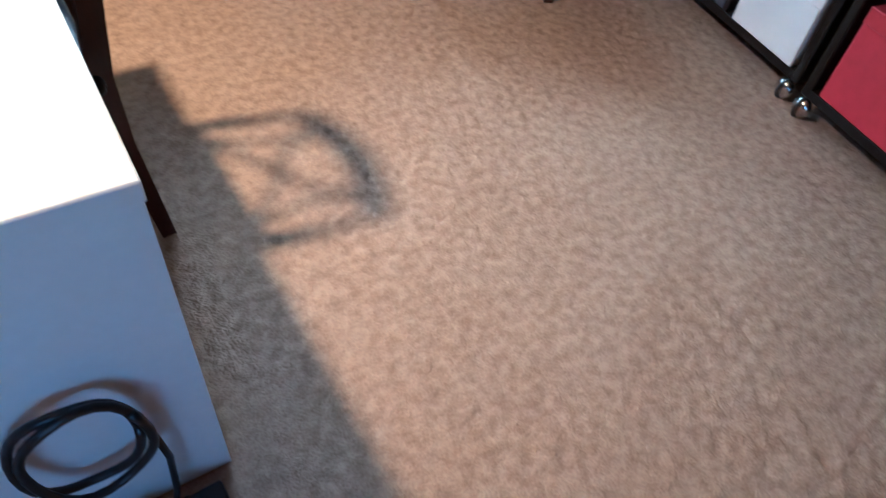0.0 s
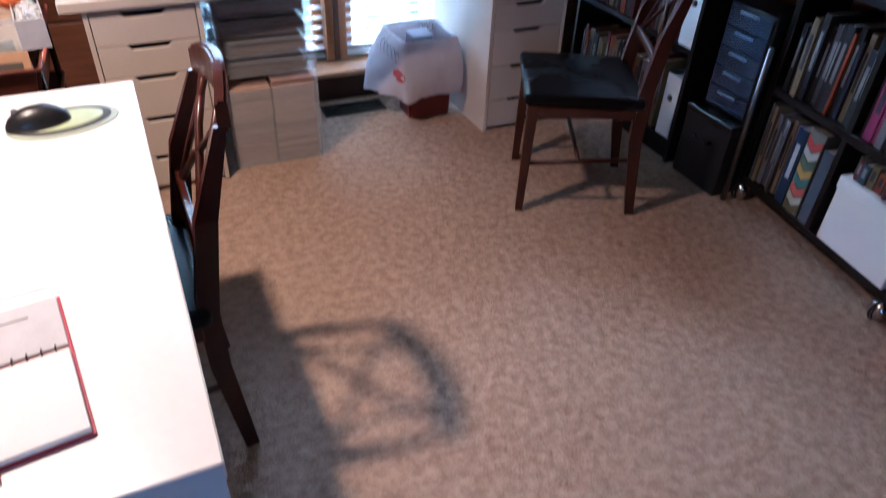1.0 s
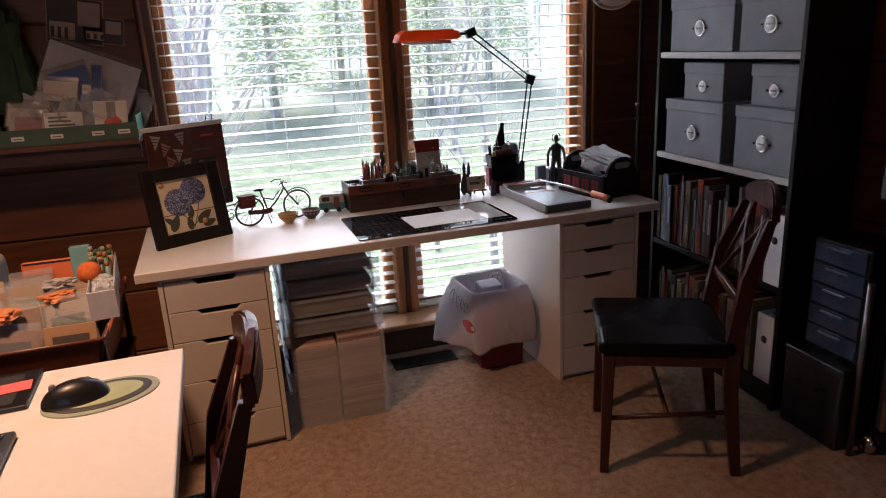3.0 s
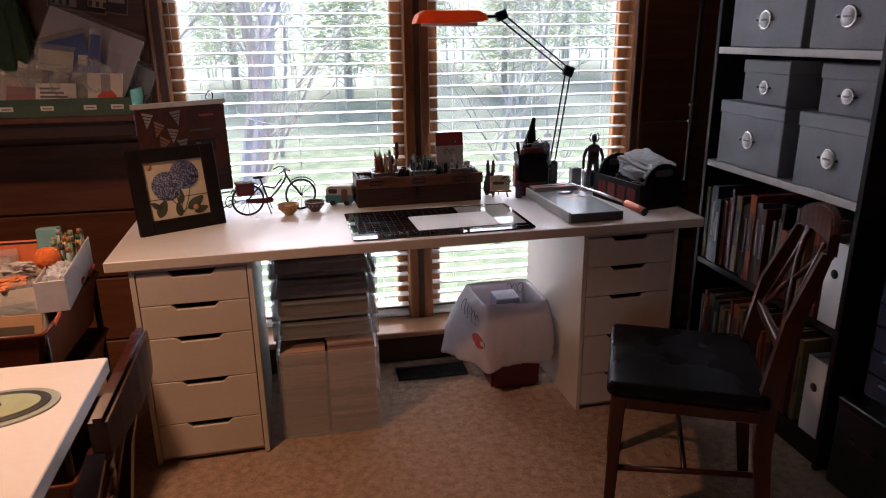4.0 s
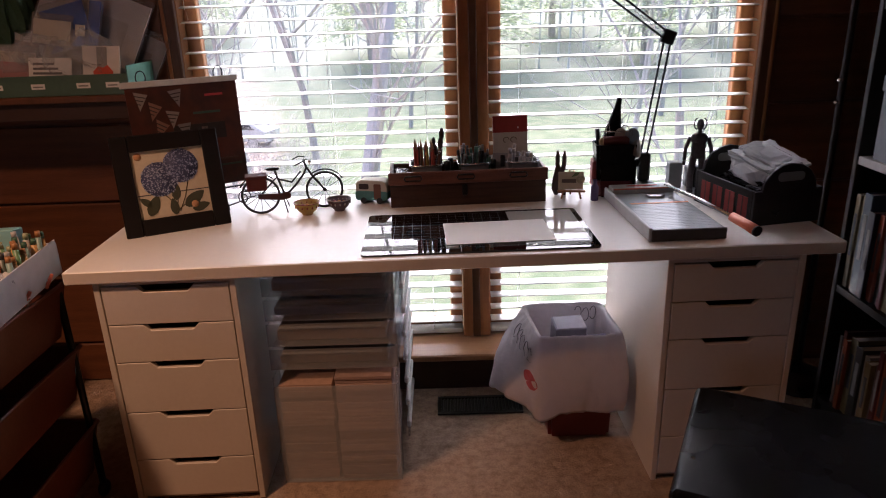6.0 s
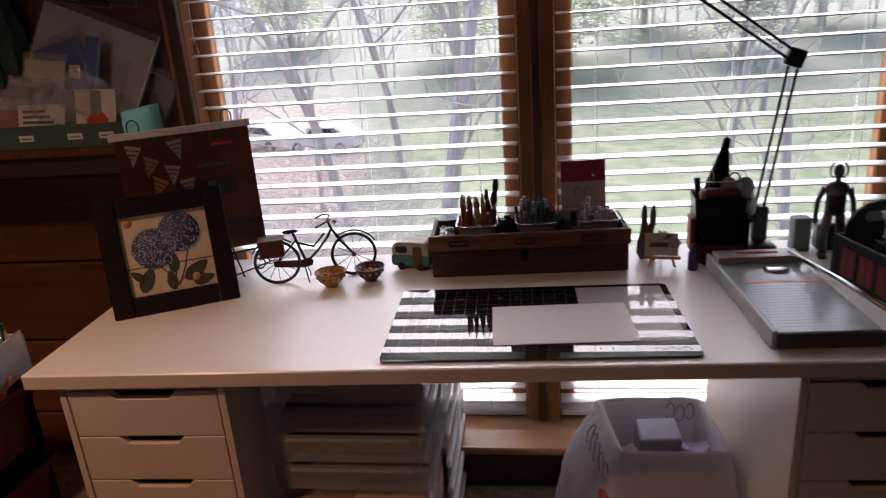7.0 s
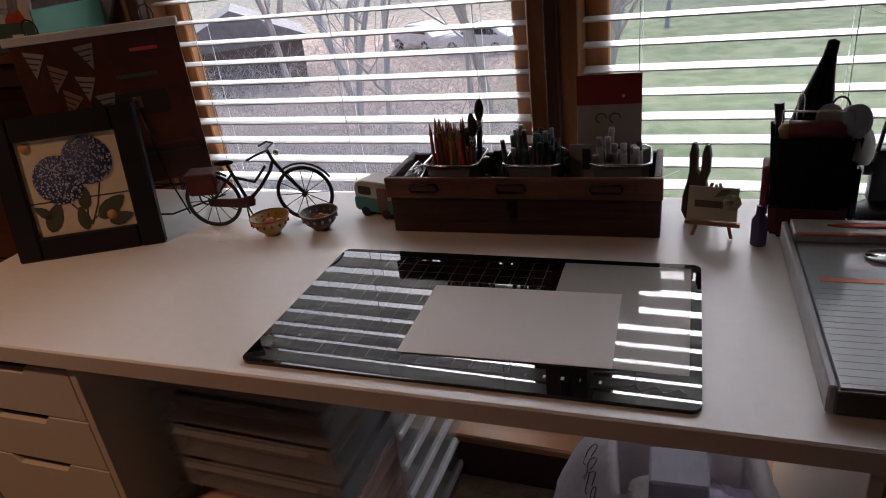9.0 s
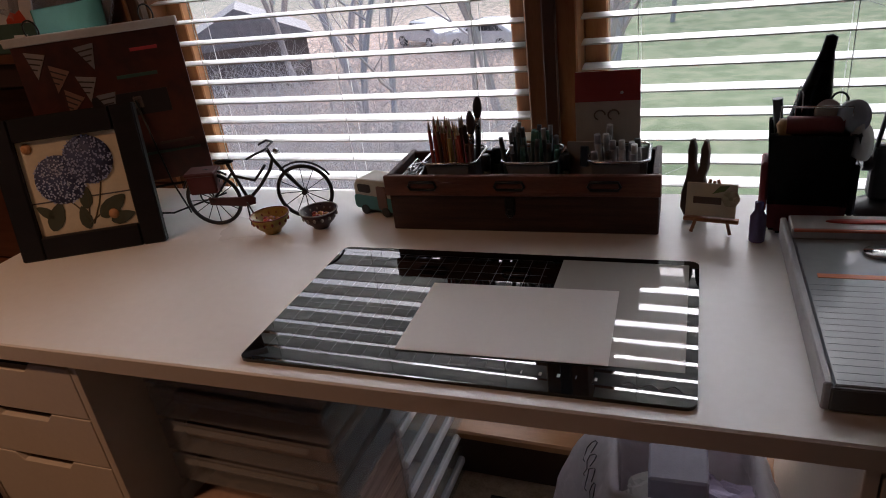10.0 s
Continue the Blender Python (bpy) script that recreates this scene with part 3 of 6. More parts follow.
# tall bookcase; local: front at x = 0, width along y
TB = pose(2.2, -.47, 0)
tb = thing("tall_bookcase", TB, "tall black-brown bookcase with pale shelf edges", "bookcase")
TW, TD, TH = .83, .28, 2.02
for y0 in (0, TW - .02):
    part("side_panel", block((0, y0, 0), (TD, y0 + .02, TH), .0015), M_BLACKWOOD, tb)
part("back_panel", block((TD - .006, .02, .0), (TD, TW - .02, TH), 0), M_BLACKWOOD, tb)
part("top", block((0, .02, TH - .02), (TD, TW - .02, TH), .001), M_BLACKWOOD, tb)
for z in (.075, .47, .875, 1.305, 1.72):
    part("shelf", block((.003, .0205, z), (TD - .007, TW - .0205, z + .024), .001), M_SHELF if z > .8 else M_BLACKWOOD, tb, "pale grey shelf board" if z > .8 else "")
part("plinth", block((.02, .02, 0), (.036, TW - .02, .074), .001), M_BLACKWOOD, tb)


def storage_box(m, w, d, h):
    """Lidded card box, front towards local -x, with a round label holder."""
    b = thing("storage_box", m, "grey lidded card storage box with a round metal label holder", "storage box", "grey storage boxes")
    part("body", block((.004, -w / 2 + .004, 0), (d - .004, w / 2 - .004, h - .002), .003), M_GREYBOX, b)
    bm = B()
    box(bm, (0, -w / 2, h - .045), (d, w / 2, h), .003)
    part("lid", bm, M_GREYBOX, b)
    r = min(.033, h * .17)
    zc = (h - .045) * .55
    ho = part("label_holder", lathe(B(), [(0, 0), (r, 0), (r, .004), (r * .82, .006), (r * .8, .003), (0, .003)], (0, 0, 0), 20, Matrix.Translation((.003, 0, zc)) @ pose(0, 0, 0, 0, -90, 0)), M_CHROME, b)
    part("label_card", disc(B(), (0, 0, 0), r * .8, Matrix.Translation((-.0015, 0, zc)) @ pose(0, 0, 0, 0, -90, 0)), M_PAPER, ho, "white round paper label")
    part("label_print", block((-.0042, -r * .5, zc - .003), (-.0028, r * .5, zc + .003)), paint(.25, .25, .27, .6), ho)
    for s in (-1, 1):
        part("rivet", ball(B(), (-.001, s * (r + .006), zc), .006, 1, 1.3, .8, 8, 6), M_BLACKMETAL, ho)
    return b


for y, z, w, h, turn in ((.575, .900, .375, .236, 0), (.168, .900, .315, .236, -1.5), (.545, 1.137, .255, .150, 0), (.150, 1.137, .235, .150, 2), (.557, 1.330, .395, .212, 0), (.172, 1.330, .310, .214, 1)):
    storage_box(TB @ pose(.006 if h > .2 else .025, y, z, 0, 0, turn), w, .25 if h > .2 else .20, h)
storage_box(TB @ pose(.03, .18, 1.745), .30, .22, .18)
solo("wooden_box", block((0, -.15, 0), (.2, .15, .17), .004), M_PINE, "plain orange-brown wooden box on a top shelf", "box", m=TB @ pose(.04, .6, 1.745))
book_row(TB, .10, .40, .4945, .22, .24, .33, [5, 6, 4, 0, 2, 9], 11)
book_row(TB, .42, .80, .4945, .22, .26, .33, [6, 9, 4, 3, 7, 2, 11, 6], 12)
book_row(TB, .15, .80, .0995, .22, .22, .31, [11, 4, 6, 9, 11, 5, 0], 13)


def magazine_file(m):
    f = thing("magazine_file", m, "white magazine file with a round finger hole", "magazine file", "magazine files")
    bm = B()
    box(bm, (0, 0, 0), (.004, .085, .27), .001)
    box(bm, (.004, 0, 0), (.22, .003, .27), .001)
    box(bm, (.004, .082, 0), (.22, .085, .27), .001)
    box(bm, (.004, .003, 0), (.22, .082, .003))
    part("card_case", bm, M_PAPER, f)
    part("finger_hole", disc(B(), (0, 0, 0), .015, Matrix.Translation((-.0006, .0425, .17)) @ pose(0, 0, 0, 0, -90, 0)), M_BLACK, f)
    part("page_block", block((.006, .01, .004), (.21, .075, .255)), M_PAGES, f)
    return f
mf = magazine_file(TB @ pose(.008, .022, .4945))
copy_thing(mf, TB @ pose(.008, .03, .0995))


# low bookcases on castors
def low_case(m, seed):
    c = thing("low_bookcase", m, "low black bookcase on chrome castors", "bookcase", "low bookcases")
    w, d, h = .80, .30, .875
    for y0 in (0, w - .03):
        part("side_panel", block((0, y0, .07), (d, y0 + .03, h), .002), M_BLACKWOOD, c)
    part("back_panel", block((d - .008, .03, .07), (d, w - .03, h)), M_BLACKWOOD, c)
    for z, n in ((.07, "bottom"), (.445, "shelf"), (h - .03, "top")):
        part(n, block((.0, .0302, z), (d - .0085, w - .0302, z + .03), .0015), M_BLACKWOOD, c)
    part("divider", block((.001, w / 2 - .011, .1), (d - .009, w / 2 + .011, .445), .001), M_BLACKWOOD, c)
    part("divider", block((.001, w / 2 - .011, .475), (d - .009, w / 2 + .011, h - .03), .001), M_BLACKWOOD, c)
    for x, y in ((.02, .03), (.02, w - .03), (d - .04, .03), (d - .04, w - .03)):
        k = part("castor", lathe(B(), [(.006, .07), (.014, .068), (.014, .05), (.010, .046)][::-1], (x, y, 0), 12), M_CHROME, c, "chrome castor")
        part("wheel", ball(B(), (x - .018, y, .034), .034, .7, 1, 1, 14, 10), M_CHROME, k)
        part("tyre", tube(B(), [(x - .018 + .0335 * math.cos(a), y, .034 + .0335 * math.sin(a)) for a in [q * 6.2832 / 20 for q in range(20)]], .0045, 6, closed=True), M_BLACK, k)
    return c


LA = pose(2.195, -1.565, 0, 0, 0, -8)
LB = pose(2.06, -2.395, 0, 0, 0, -8)
low_case(LA, 1)
low_case(LB, 2)
book_row(LA, .41, .755, .476, .23, .23, .31, [0, 1, 2, 3, 0, 4, 1, 0, 9], 21)
book_row(LA, .035, .375, .476, .23, .20, .30, [5, 9, 5, 10, 10, 0, 6], 22)
book_row(LA, .60, .755, .101, .22, .26, .32, [5, 2, 9, 5, 9], 23)
book(LA @ pose(.006, .55, .101), .045, .22, .30, (.03, .07, .16), .4, (.6, .62, .66), label="thick navy blue book with white spine print")
bnd = book(LA @ pose(.006, .47, .101), .075, .22, .32, (.25, .24, .20), .4, None, "binder", "wide binder with a multicoloured chevron spine", "binder")
for i, rgb in enumerate(((.45, .06, .05), (.55, .55, .5), (.10, .16, .10), (.5, .32, .06), (.08, .2, .2), (.5, .1, .08), (.55, .55, .5), (.12, .10, .05))):
    zz = .40 - i * .036
    part("chevron_stripe", prism(B(), [(0, 0), (.034, -.022), (.068, 0), (.068, .03), (.034, .008), (0, .03)], .0012, pose(-.0024, .0035, zz - .135, 0, 0, 90) @ Matrix.Scale(-1, 4, (0, 1, 0))), paint(*rgb, .5), bnd)
book(LA @ pose(.006, .415, .101), .045, .22, .28, (.14, .16, .22), .4, None, label="grey-blue book beside a chevron binder")
bx = thing("white_carton", LA @ pose(-.004, .05, .101, 0, 0, 0), "white lidded carton on the lower shelf", "carton")
part("body", block((0, 0, 0), (.25, .30, .24), .003), M_PAPER, bx)
part("lid", block((-.004, -.004, .20), (.254, .304, .245), .003), M_PAPER, bx)
book_row(LA, .04, .36, .3475, .15, .05, .085, [6, 8, 4, 11, 7], 25)
bx2 = thing("red_carton", LB @ pose(.0, .43, .101), "flat red carton standing on the lower shelf", "carton")
part("body", block((0, 0, 0), (.25, .31, .30), .003), paint(.50, .03, .055, .45), bx2)
part("lid", block((-.002, -.002, .25), (.252, .312, .302), .003), paint(.46, .03, .05, .45), bx2)
book_row(LB, .06, .37, .101, .22, .24, .31, [5, 9, 0, 5, 3], 26)
book_row(LB, .04, .75, .476, .23, .22, .31, [0, 5, 3, 11, 6, 9, 1], 27)

# clear box and a second one on the low bookcase
def clear_box(m, w, d, h):
    b = thing("clear_storage_box", m, "clear plastic box full of pale papers", "storage box", "clear boxes on the bookcase")
    bm = B()
    for lo, hi in (((0, 0, 0), (.003, w, h)), ((d - .003, 0, 0), (d, w, h)), ((.003, 0, 0), (d - .003, .003, h)), ((.003, w - .003, 0), (d - .003, w, h)), ((.003, .003, 0), (d - .003, w - .003, .003))):
        box(bm, lo, hi, .001)
    part("shell", bm, M_CLEAR, b)
    part("lid", block((-.006, -.006, h), (d + .006, w + .006, h + .018), .005), M_FROST, b, "milky snap-on lid")
    r = random.Random(4)
    y = .012
    k = 0
    while y < w - .03:
        t = r.uniform(.012, .03)
        part("paper_ream", block((.012, y, .004), (d - .02, y + t - .002, h * r.uniform(.78, .93)), .002), paint(*(.52 + r.uniform(-.1, .12) for _ in range(3)), .75), b)
        y += t
    return b
clear_box(LA @ pose(-.01, .545, .876), .30, .26, .215)
cb2 = clear_box(LA @ pose(.03, .16, .876), .30, .26, .15)
gadget = thing("craft_machine", LA @ pose(.02, .15, 1.045, 0, 0, 4), "dark craft machine standing on a clear box", "machine")
part("body", box(B(), (0, 0, 0), (.20, .28, .10), .02, seg=3), M_BLACK, gadget)
part("panel", block((-.002, .03, .02), (.002, .25, .08), .001), paint(.30, .31, .33, .4), gadget)

# between the bookcases: black case, small drawer tower, chrome upright
case = thing("black_case", pose(2.20, -.765, 0), "black upright equipment case on the carpet", "case")
part("body", box(B(), (0, 0, 0), (.28, .25, .30), .008, seg=2), M_BLACK, case)
part("lid", block((-.003, -.003, .275), (.283, .253, .305), .004), M_BLACKMETAL, case)
part("grip", tube(B(), [(-.002, .08, .20), (-.02, .08, .20), (-.02, .17, .20), (-.002, .17, .20)], .006, 6), M_BLACKMETAL, case)
t2 = thing("small_drawer_tower", pose(2.26, -.755, .306), "small translucent blue-grey drawer tower on a case", "drawer tower")
part("shell", block((.01, 0, 0), (.2, .23, .40), .004), M_BLACK, t2)
for i in range(5):
    dr = part("drawer", block((0, .012, .012 + i * .077), (.008, .218, .082 + i * .077), .003), clear_mat("blue_drawer", (.055, .075, .125), .2, .8) if i == 0 else bpy.data.materials["blue_drawer"], t2)
    part("drawer_lip", block((-.012, .07, .068 + i * .077), (0, .16, .074 + i * .077), .002), paint(.20, .22, .26, .3), dr)
solo("chrome_upright", tube(B(), [(0, 0, 0), (0, 0, .62)], .011, 12), paint(.22, .22, .23, .35, 1.0), "thin chrome upright tube beside a bookcase", "pole", m=pose(2.235, -.795, 0))

# ---- chairs ----
def chair(m, label):
    c = thing("dining_chair", m, label, "chair", "dark wooden chairs")
    def leg(a, b, s0=.019, s1=.014):
        a, b = Vector(a), Vector(b)
        bm = B()
        g = [bm.verts.new(a + Vector((x * s0, y * s0, 0))) for x, y in ((-1, -1), (1, -1), (1, 1), (-1, 1))]
        h = [bm.verts.new(b + Vector((x * s1, y * s1, 0))) for x, y in ((-1, -1), (1, -1), (1, 1), (-1, 1))]
        for i in range(4):
            bm.faces.new((g[i], g[(i + 1) % 4], h[(i + 1) % 4], h[i]))
        bm.faces.new(g[::-1]); bm.faces.new(h)
        bmesh.ops.recalc_face_normals(bm, faces=bm.faces)
        bmesh.ops.bevel(bm, geom=bm.edges[:], offset=.003, segments=1, affect='EDGES')
        return bm
    for s in (-1, 1):
        part("leg", leg((-.19, s * .19, .43), (-.20, s * .20, 0)), M_CHAIR, c)
    for s in (-1, 1):
        bm = B()
        pts = [((.225, s * .185, 0.0), .013), ((.190, s * .18, .30), .018), ((.188, s * .178, .46), .019), ((.222, s * .172, .68), .018), ((.282, s * .145, .858), .010)]
        rings = []
        for (x, y, z), w in pts:
            rings.append([bm.verts.new((x + a * w * 1.25, y + b * w * .8, z)) for a, b in ((-1, -1), (1, -1), (1, 1), (-1, 1))])
        for a, b in zip(rings, rings[1:]):
            for i in range(4):
                bm.faces.new((a[i], a[(i + 1) % 4], b[(i + 1) % 4], b[i]))
        bm.faces.new(rings[0][::-1]); bm.faces.new(rings[-1])
        bmesh.ops.recalc_face_normals(bm, faces=bm.faces)
        part("back_leg", bm, M_CHAIR, c)
    # seat: wooden rail frame and padded leather
    bm = B()
    for lo, hi in (((-.21, -.205, .395), (-.19, .205, .432)), ((.17, -.18, .395), (.19, .18, .432)), ((-.19, -.205, .395), (.17, -.185, .432)), ((-.19, .185, .395), (.17, .205, .432))):
        box(bm, lo, hi, .003)
    part("seat_frame", bm, M_CHAIR, c)
    bm = B()
    box(bm, (-.225, -.215, .433), (.195, .215, .475), .018, seg=4)
    for v in bm.verts:
        if v.co.z > .45:
            v.co.z += .012 * max(0, 1 - (v.co.x / .22) ** 2) * max(0, 1 - (v.co.y / .22) ** 2)
    part("seat", bm, M_LEATHER, c, "padded black leather seat")
    # curved top rail
    bm = B()
    rings = []
    for k in range(9):
        f = k / 8 * 2 - 1
        y = f * .152
        x = .290 + .022 * (1 - f * f)
        zc = .878 + .026 * (1 - f * f)
        hh = .032 + .012 * (1 - f * f)
        rings.append([bm.verts.new((x + a, y, zc + b * hh)) for a, b in ((-.012, -1), (.012, -1), (.012, 1), (-.012, 1))])
    for a, b in zip(rings, rings[1:]):
        for i in range(4):
            bm.faces.new((a[i], a[(i + 1) % 4], b[(i + 1) % 4], b[i]))
    bm.faces.new(rings[0][::-1]); bm.faces.new(rings[-1])
    bmesh.ops.recalc_face_normals(bm, faces=bm.faces)
    bmesh.ops.bevel(bm, geom=[e for e in bm.edges if abs(e.verts[0].co.y - e.verts[1].co.y) > .01], offset=.006, segments=2, affect='EDGES')
    part("top_rail", bm, M_CHAIR, c)
    part("lower_rail", box(B(), (.195, -.165, .585), (.213, .165, .615), .003), M_CHAIR, c)
    # crossed lattice between the rails
    for s in (-1, 1):
        part("cross_slat", tube(B(), [(.210, -s * .125, .612), (.236, -s * .045, .70), (.262, s * .045, .78), (.294, s * .11, .86)], .009, 6), M_CHAIR, c)
        part("side_slat", tube(B(), [(.210, s * .132, .612), (.245, s * .095, .73), (.293, s * .075, .865)], .008, 6), M_CHAIR, c)
    for z, a in ((.20, -.197), ):
        for s in (-1, 1):
            part("stretcher", tube(B(), [(-.195, s * .195, z), (.21, s * .181, z + .03)], .009, 6), M_CHAIR, c)
    part("stretcher", tube(B(), [(-.0, -.188, .215), (-.0, .188, .215)], .009, 6), M_CHAIR, c)
    return c


chair(pose(1.69, -.482, 0, 0, 0, -26), "dark-stained wooden chair with black padded seat by the desk")
chair(pose(.045, -1.115, -.008, 0, 0, 2), "dark-stained wooden cross-back chair pushed up to a white table")

# ---- white work table ----
TX0, TX1, TY0, TY1 = -.95, .19, -1.915, -.69
wt = thing("work_table", pose(.188, -.69, 0, 0, 0, 1.5) @ pose(-.19, .69, 0), "white laminate work table with solid end panels", "table")
part("tabletop", block((TX0, TY0, DESK_Z - .034), (TX1, TY1, DESK_Z), .0025), M_WHITE, wt)
part("end_panel", block((TX0 + .02, TY0 + .004, 0.0), (TX1 - .003, TY0 + .024, DESK_Z - .035), .001), M_WHITE, wt)
part("end_panel", block((TX0 + .02, TY1 - .07, 0.0), (TX0 + .40, TY1 - .05, DESK_Z - .035), .001), M_WHITE, wt)
for x, y in ((TX0 + .05, TY0 + .06), ):
    part("back_rail", block((TX0 + .03, TY0 + .03, .45), (TX0 + .05, TY1 - .08, DESK_Z - .036), .001), M_WHITE, wt)

# ---- on the work table ----
mp = thing("mouse_pad", pose(.035, -.885, DESK_Z, 0, 0, 14), "oval green and grey mouse pad", "mouse pad")
def oval(rx, ry, h, z=0, n=36):
    bm = B()
    return lathe(bm, [(0, 0), (1, 0), (1.0, h), (.985, h + .0006), (0, h + .0006)], (0, 0, z), n, Matrix.Diagonal((rx, ry, 1, 1)))
part("base", oval(.115, .075, .003), paint(.36, .42, .33, .6), mp)
part("ring", oval(.10, .062, .0008, .004), paint(.05, .055, .055, .6), mp, "dark oval ring")
part("centre", oval(.083, .047, .0008, .0056), paint(.42, .50, .28, .6), mp, "pale green oval centre")
ms = thing("computer_mouse", pose(-.012, -.892, DESK_Z + .007, 0, 0, 104) @ Matrix.Scale(1.25, 4), "black cordless computer mouse on an oval pad", "mouse")
bm = B()
ball(bm, (0, 0, .0), .03, 1.0, 1.75, 1.15, 18, 12)
bmesh.ops.bisect_plane(bm, geom=bm.verts[:] + bm.edges[:] + bm.faces[:], plane_co=(0, 0, 0), plane_no=(0, 0, -1), clear_outer=True)
part("shell", bm, M_BLACK, ms)
part("wheel", tube(B(), [(-.004, .03, .029), (.004, .03, .029)], .006, 10), paint(.2, .2, .22, .4), ms)
part("side_grip", ball(B(), (.012, -.012, .024), .012, 1, 1.5, .5, 10, 6), paint(.12, .16, .30, .2), ms, "glossy blue-grey rear shell")

gt = thing("graphics_tablet", pose(-.36, -.90, DESK_Z, 0, 0, 3), "black graphics tablet with a pink note on it", "tablet")
part("body", box(B(), (0, 0, 0), (.255, .19, .010), .004, seg=2), M_BLACK, gt)
part("active_area", block((.03, .02, .0101), (.225, .17, .0108)), paint(.03, .03, .032, .7), gt)
solo("sticky_note", box(B(), (0, 0, 0), (.076, .05, .0012), 0), paint(.85, .17, .16, .8), "bright pink sticky note", "note", m=pose(-.19, -.82, DESK_Z + .0112, 0, 0, 8))

kb = thing("keyboard", pose(-.52, -1.17, DESK_Z, 0, 0, 2), "dark grey computer keyboard", "keyboard")
part("body", box(B(), (0, 0, 0), (.43, .155, .016), .005, seg=2), paint(.05, .055, .07, .4), kb)
key_me = mesh_of("key", box(B(), (0, 0, 0), (.0155, .0155, .005), .002), M_BLACK)
for r_ in range(6):
    for c_ in range(22):
        part("key", key_me, None, kb, m=pose(.016 + c_ * .0182, .02 + r_ * .0205, .0161))

nb = thing("spiral_planner", pose(-.13, -1.85, DESK_Z, 0, 0, 9), "open spiral-bound planner with a red cover edge", "notebook")
part("cover", block((0, 0, 0), (.215, .30, .004), .001), paint(.42, .03, .06, .5), nb)
part("page_block", block((.003, .004, .0042), (.211, .165, .014), .001), M_PAPER, nb)
part("upper_page", block((.003, .178, .0042), (.211, .297, .009), .001), paint(.55, .55, .57, .7), nb, "printed grey-white page")
for i in range(11):
    x = .015 + i * .018
    part("ring", tube(B(), [(x, .171 + .010 * math.cos(a), .009 + .008 * math.sin(a)) for a in [k * math.pi / 5 for k in range(10)]], .0011, 5, closed=True), M_BLACKMETAL, nb)
part("bookmark", block((.10, -.018, .003), (.108, .004, .0045)), paint(.5, .03, .06, .6), nb)
for i, (x, y, w) in enumerate(((.03, .24, .10), (.03, .262, .14), (.02, .222, .06))):
    part("printed_line", block((x, y, .0091), (x + w, y + .003, .0097)), paint(.2, .2, .22, .7), nb, "bar of unreadable print")
solo("pink_tab", box(B(), (0, 0, 0), (.05, .045, .001)), paint(.85, .25, .28, .8), "pink paper tab lying on a white table", "note", m=pose(-.13, -1.45, DESK_Z + .0011, 0, 0, 4))
solo("loose_sheet", box(B(), (0, 0, 0), (.16, .22, .0006)), paint(.70, .70, .76, .7), "loose white printed sheet on a table", "paper", m=pose(-.14, -1.50, DESK_Z + .0004, 0, 0, 4))

cab = thing("hanging_cable", pose(0, 0, 0), "coiled black power cable hanging at a table end", "cable")
def loop(cx, cz, rx, rz, y, n=26, a0=0.0, a1=6.28):
    return [(cx + rx * math.cos(a0 + (a1 - a0) * k / n), y + .006 * math.sin(3 * k / n * 6.28), cz + rz * math.sin(a0 + (a1 - a0) * k / n)) for k in range(n + 1)]
part("coil", tube(B(), loop(.028, .320, .082, .110, -1.950), .0075, 8), M_BLACK, cab)
part("coil", tube(B(), loop(.040, .312, .084, .116, -1.962, a0=.4, a1=6.9), .0075, 8), M_BLACK, cab)
part("tail", tube(B(), [(.120, -1.955, .33), (.130, -1.955, .20), (.12, -1.96, .10), (.10, -1.97, .02), (.0, -1.98, .012)], .006, 8), M_BLACK, cab)
ps = thing("power_strip", pose(.05, -1.985, 0, 0, 0, 4), "black power strip with plugs on the carpet", "power strip")
part("body", box(B(), (-.14, -.025, 0), (.14, .025, .038), .006, seg=2), M_BLACK, ps)
for x in (-.08, -.02, .05):
    part("plug", box(B(), (x, -.014, .038), (x + .035, .014, .07), .005), M_BLACKMETAL, ps)

# ---- on the desk ----
pf = thing("picture_frame", pose(.058, .262, DESK_Z + .001, -11, 0, 27.4), "black picture frame with blue hydrangea print", "picture frame")
FW, FH, FB = .30, .295, .048
bm = B()
part("side_rail", block((0, 0, 0), (FB, .022, FH), .003), M_BLACKWOOD, pf)
part("side_rail", block((FW - FB, 0, 0), (FW, .022, FH), .003), M_BLACKWOOD, pf)
part("bottom_rail", block((FB + .0005, .0, 0), (FW - FB - .0005, .022, FB), .003), M_BLACKWOOD, pf)
part("top_rail", block((FB + .0005, .0, FH - FB), (FW - FB - .0005, .022, FH), .003), M_BLACKWOOD, pf)
part("back_strut", block((FW / 2 - .03, .022, .03), (FW / 2 + .03, .026, .2)), M_BLACKWOOD, pf)
art = part("print", block((FB - .004, .012, FB - .004), (FW - FB + .004, .018, FH - FB + .004)), paint(.66, .57, .40, .6), pf, "cream tile print of blue hydrangeas")
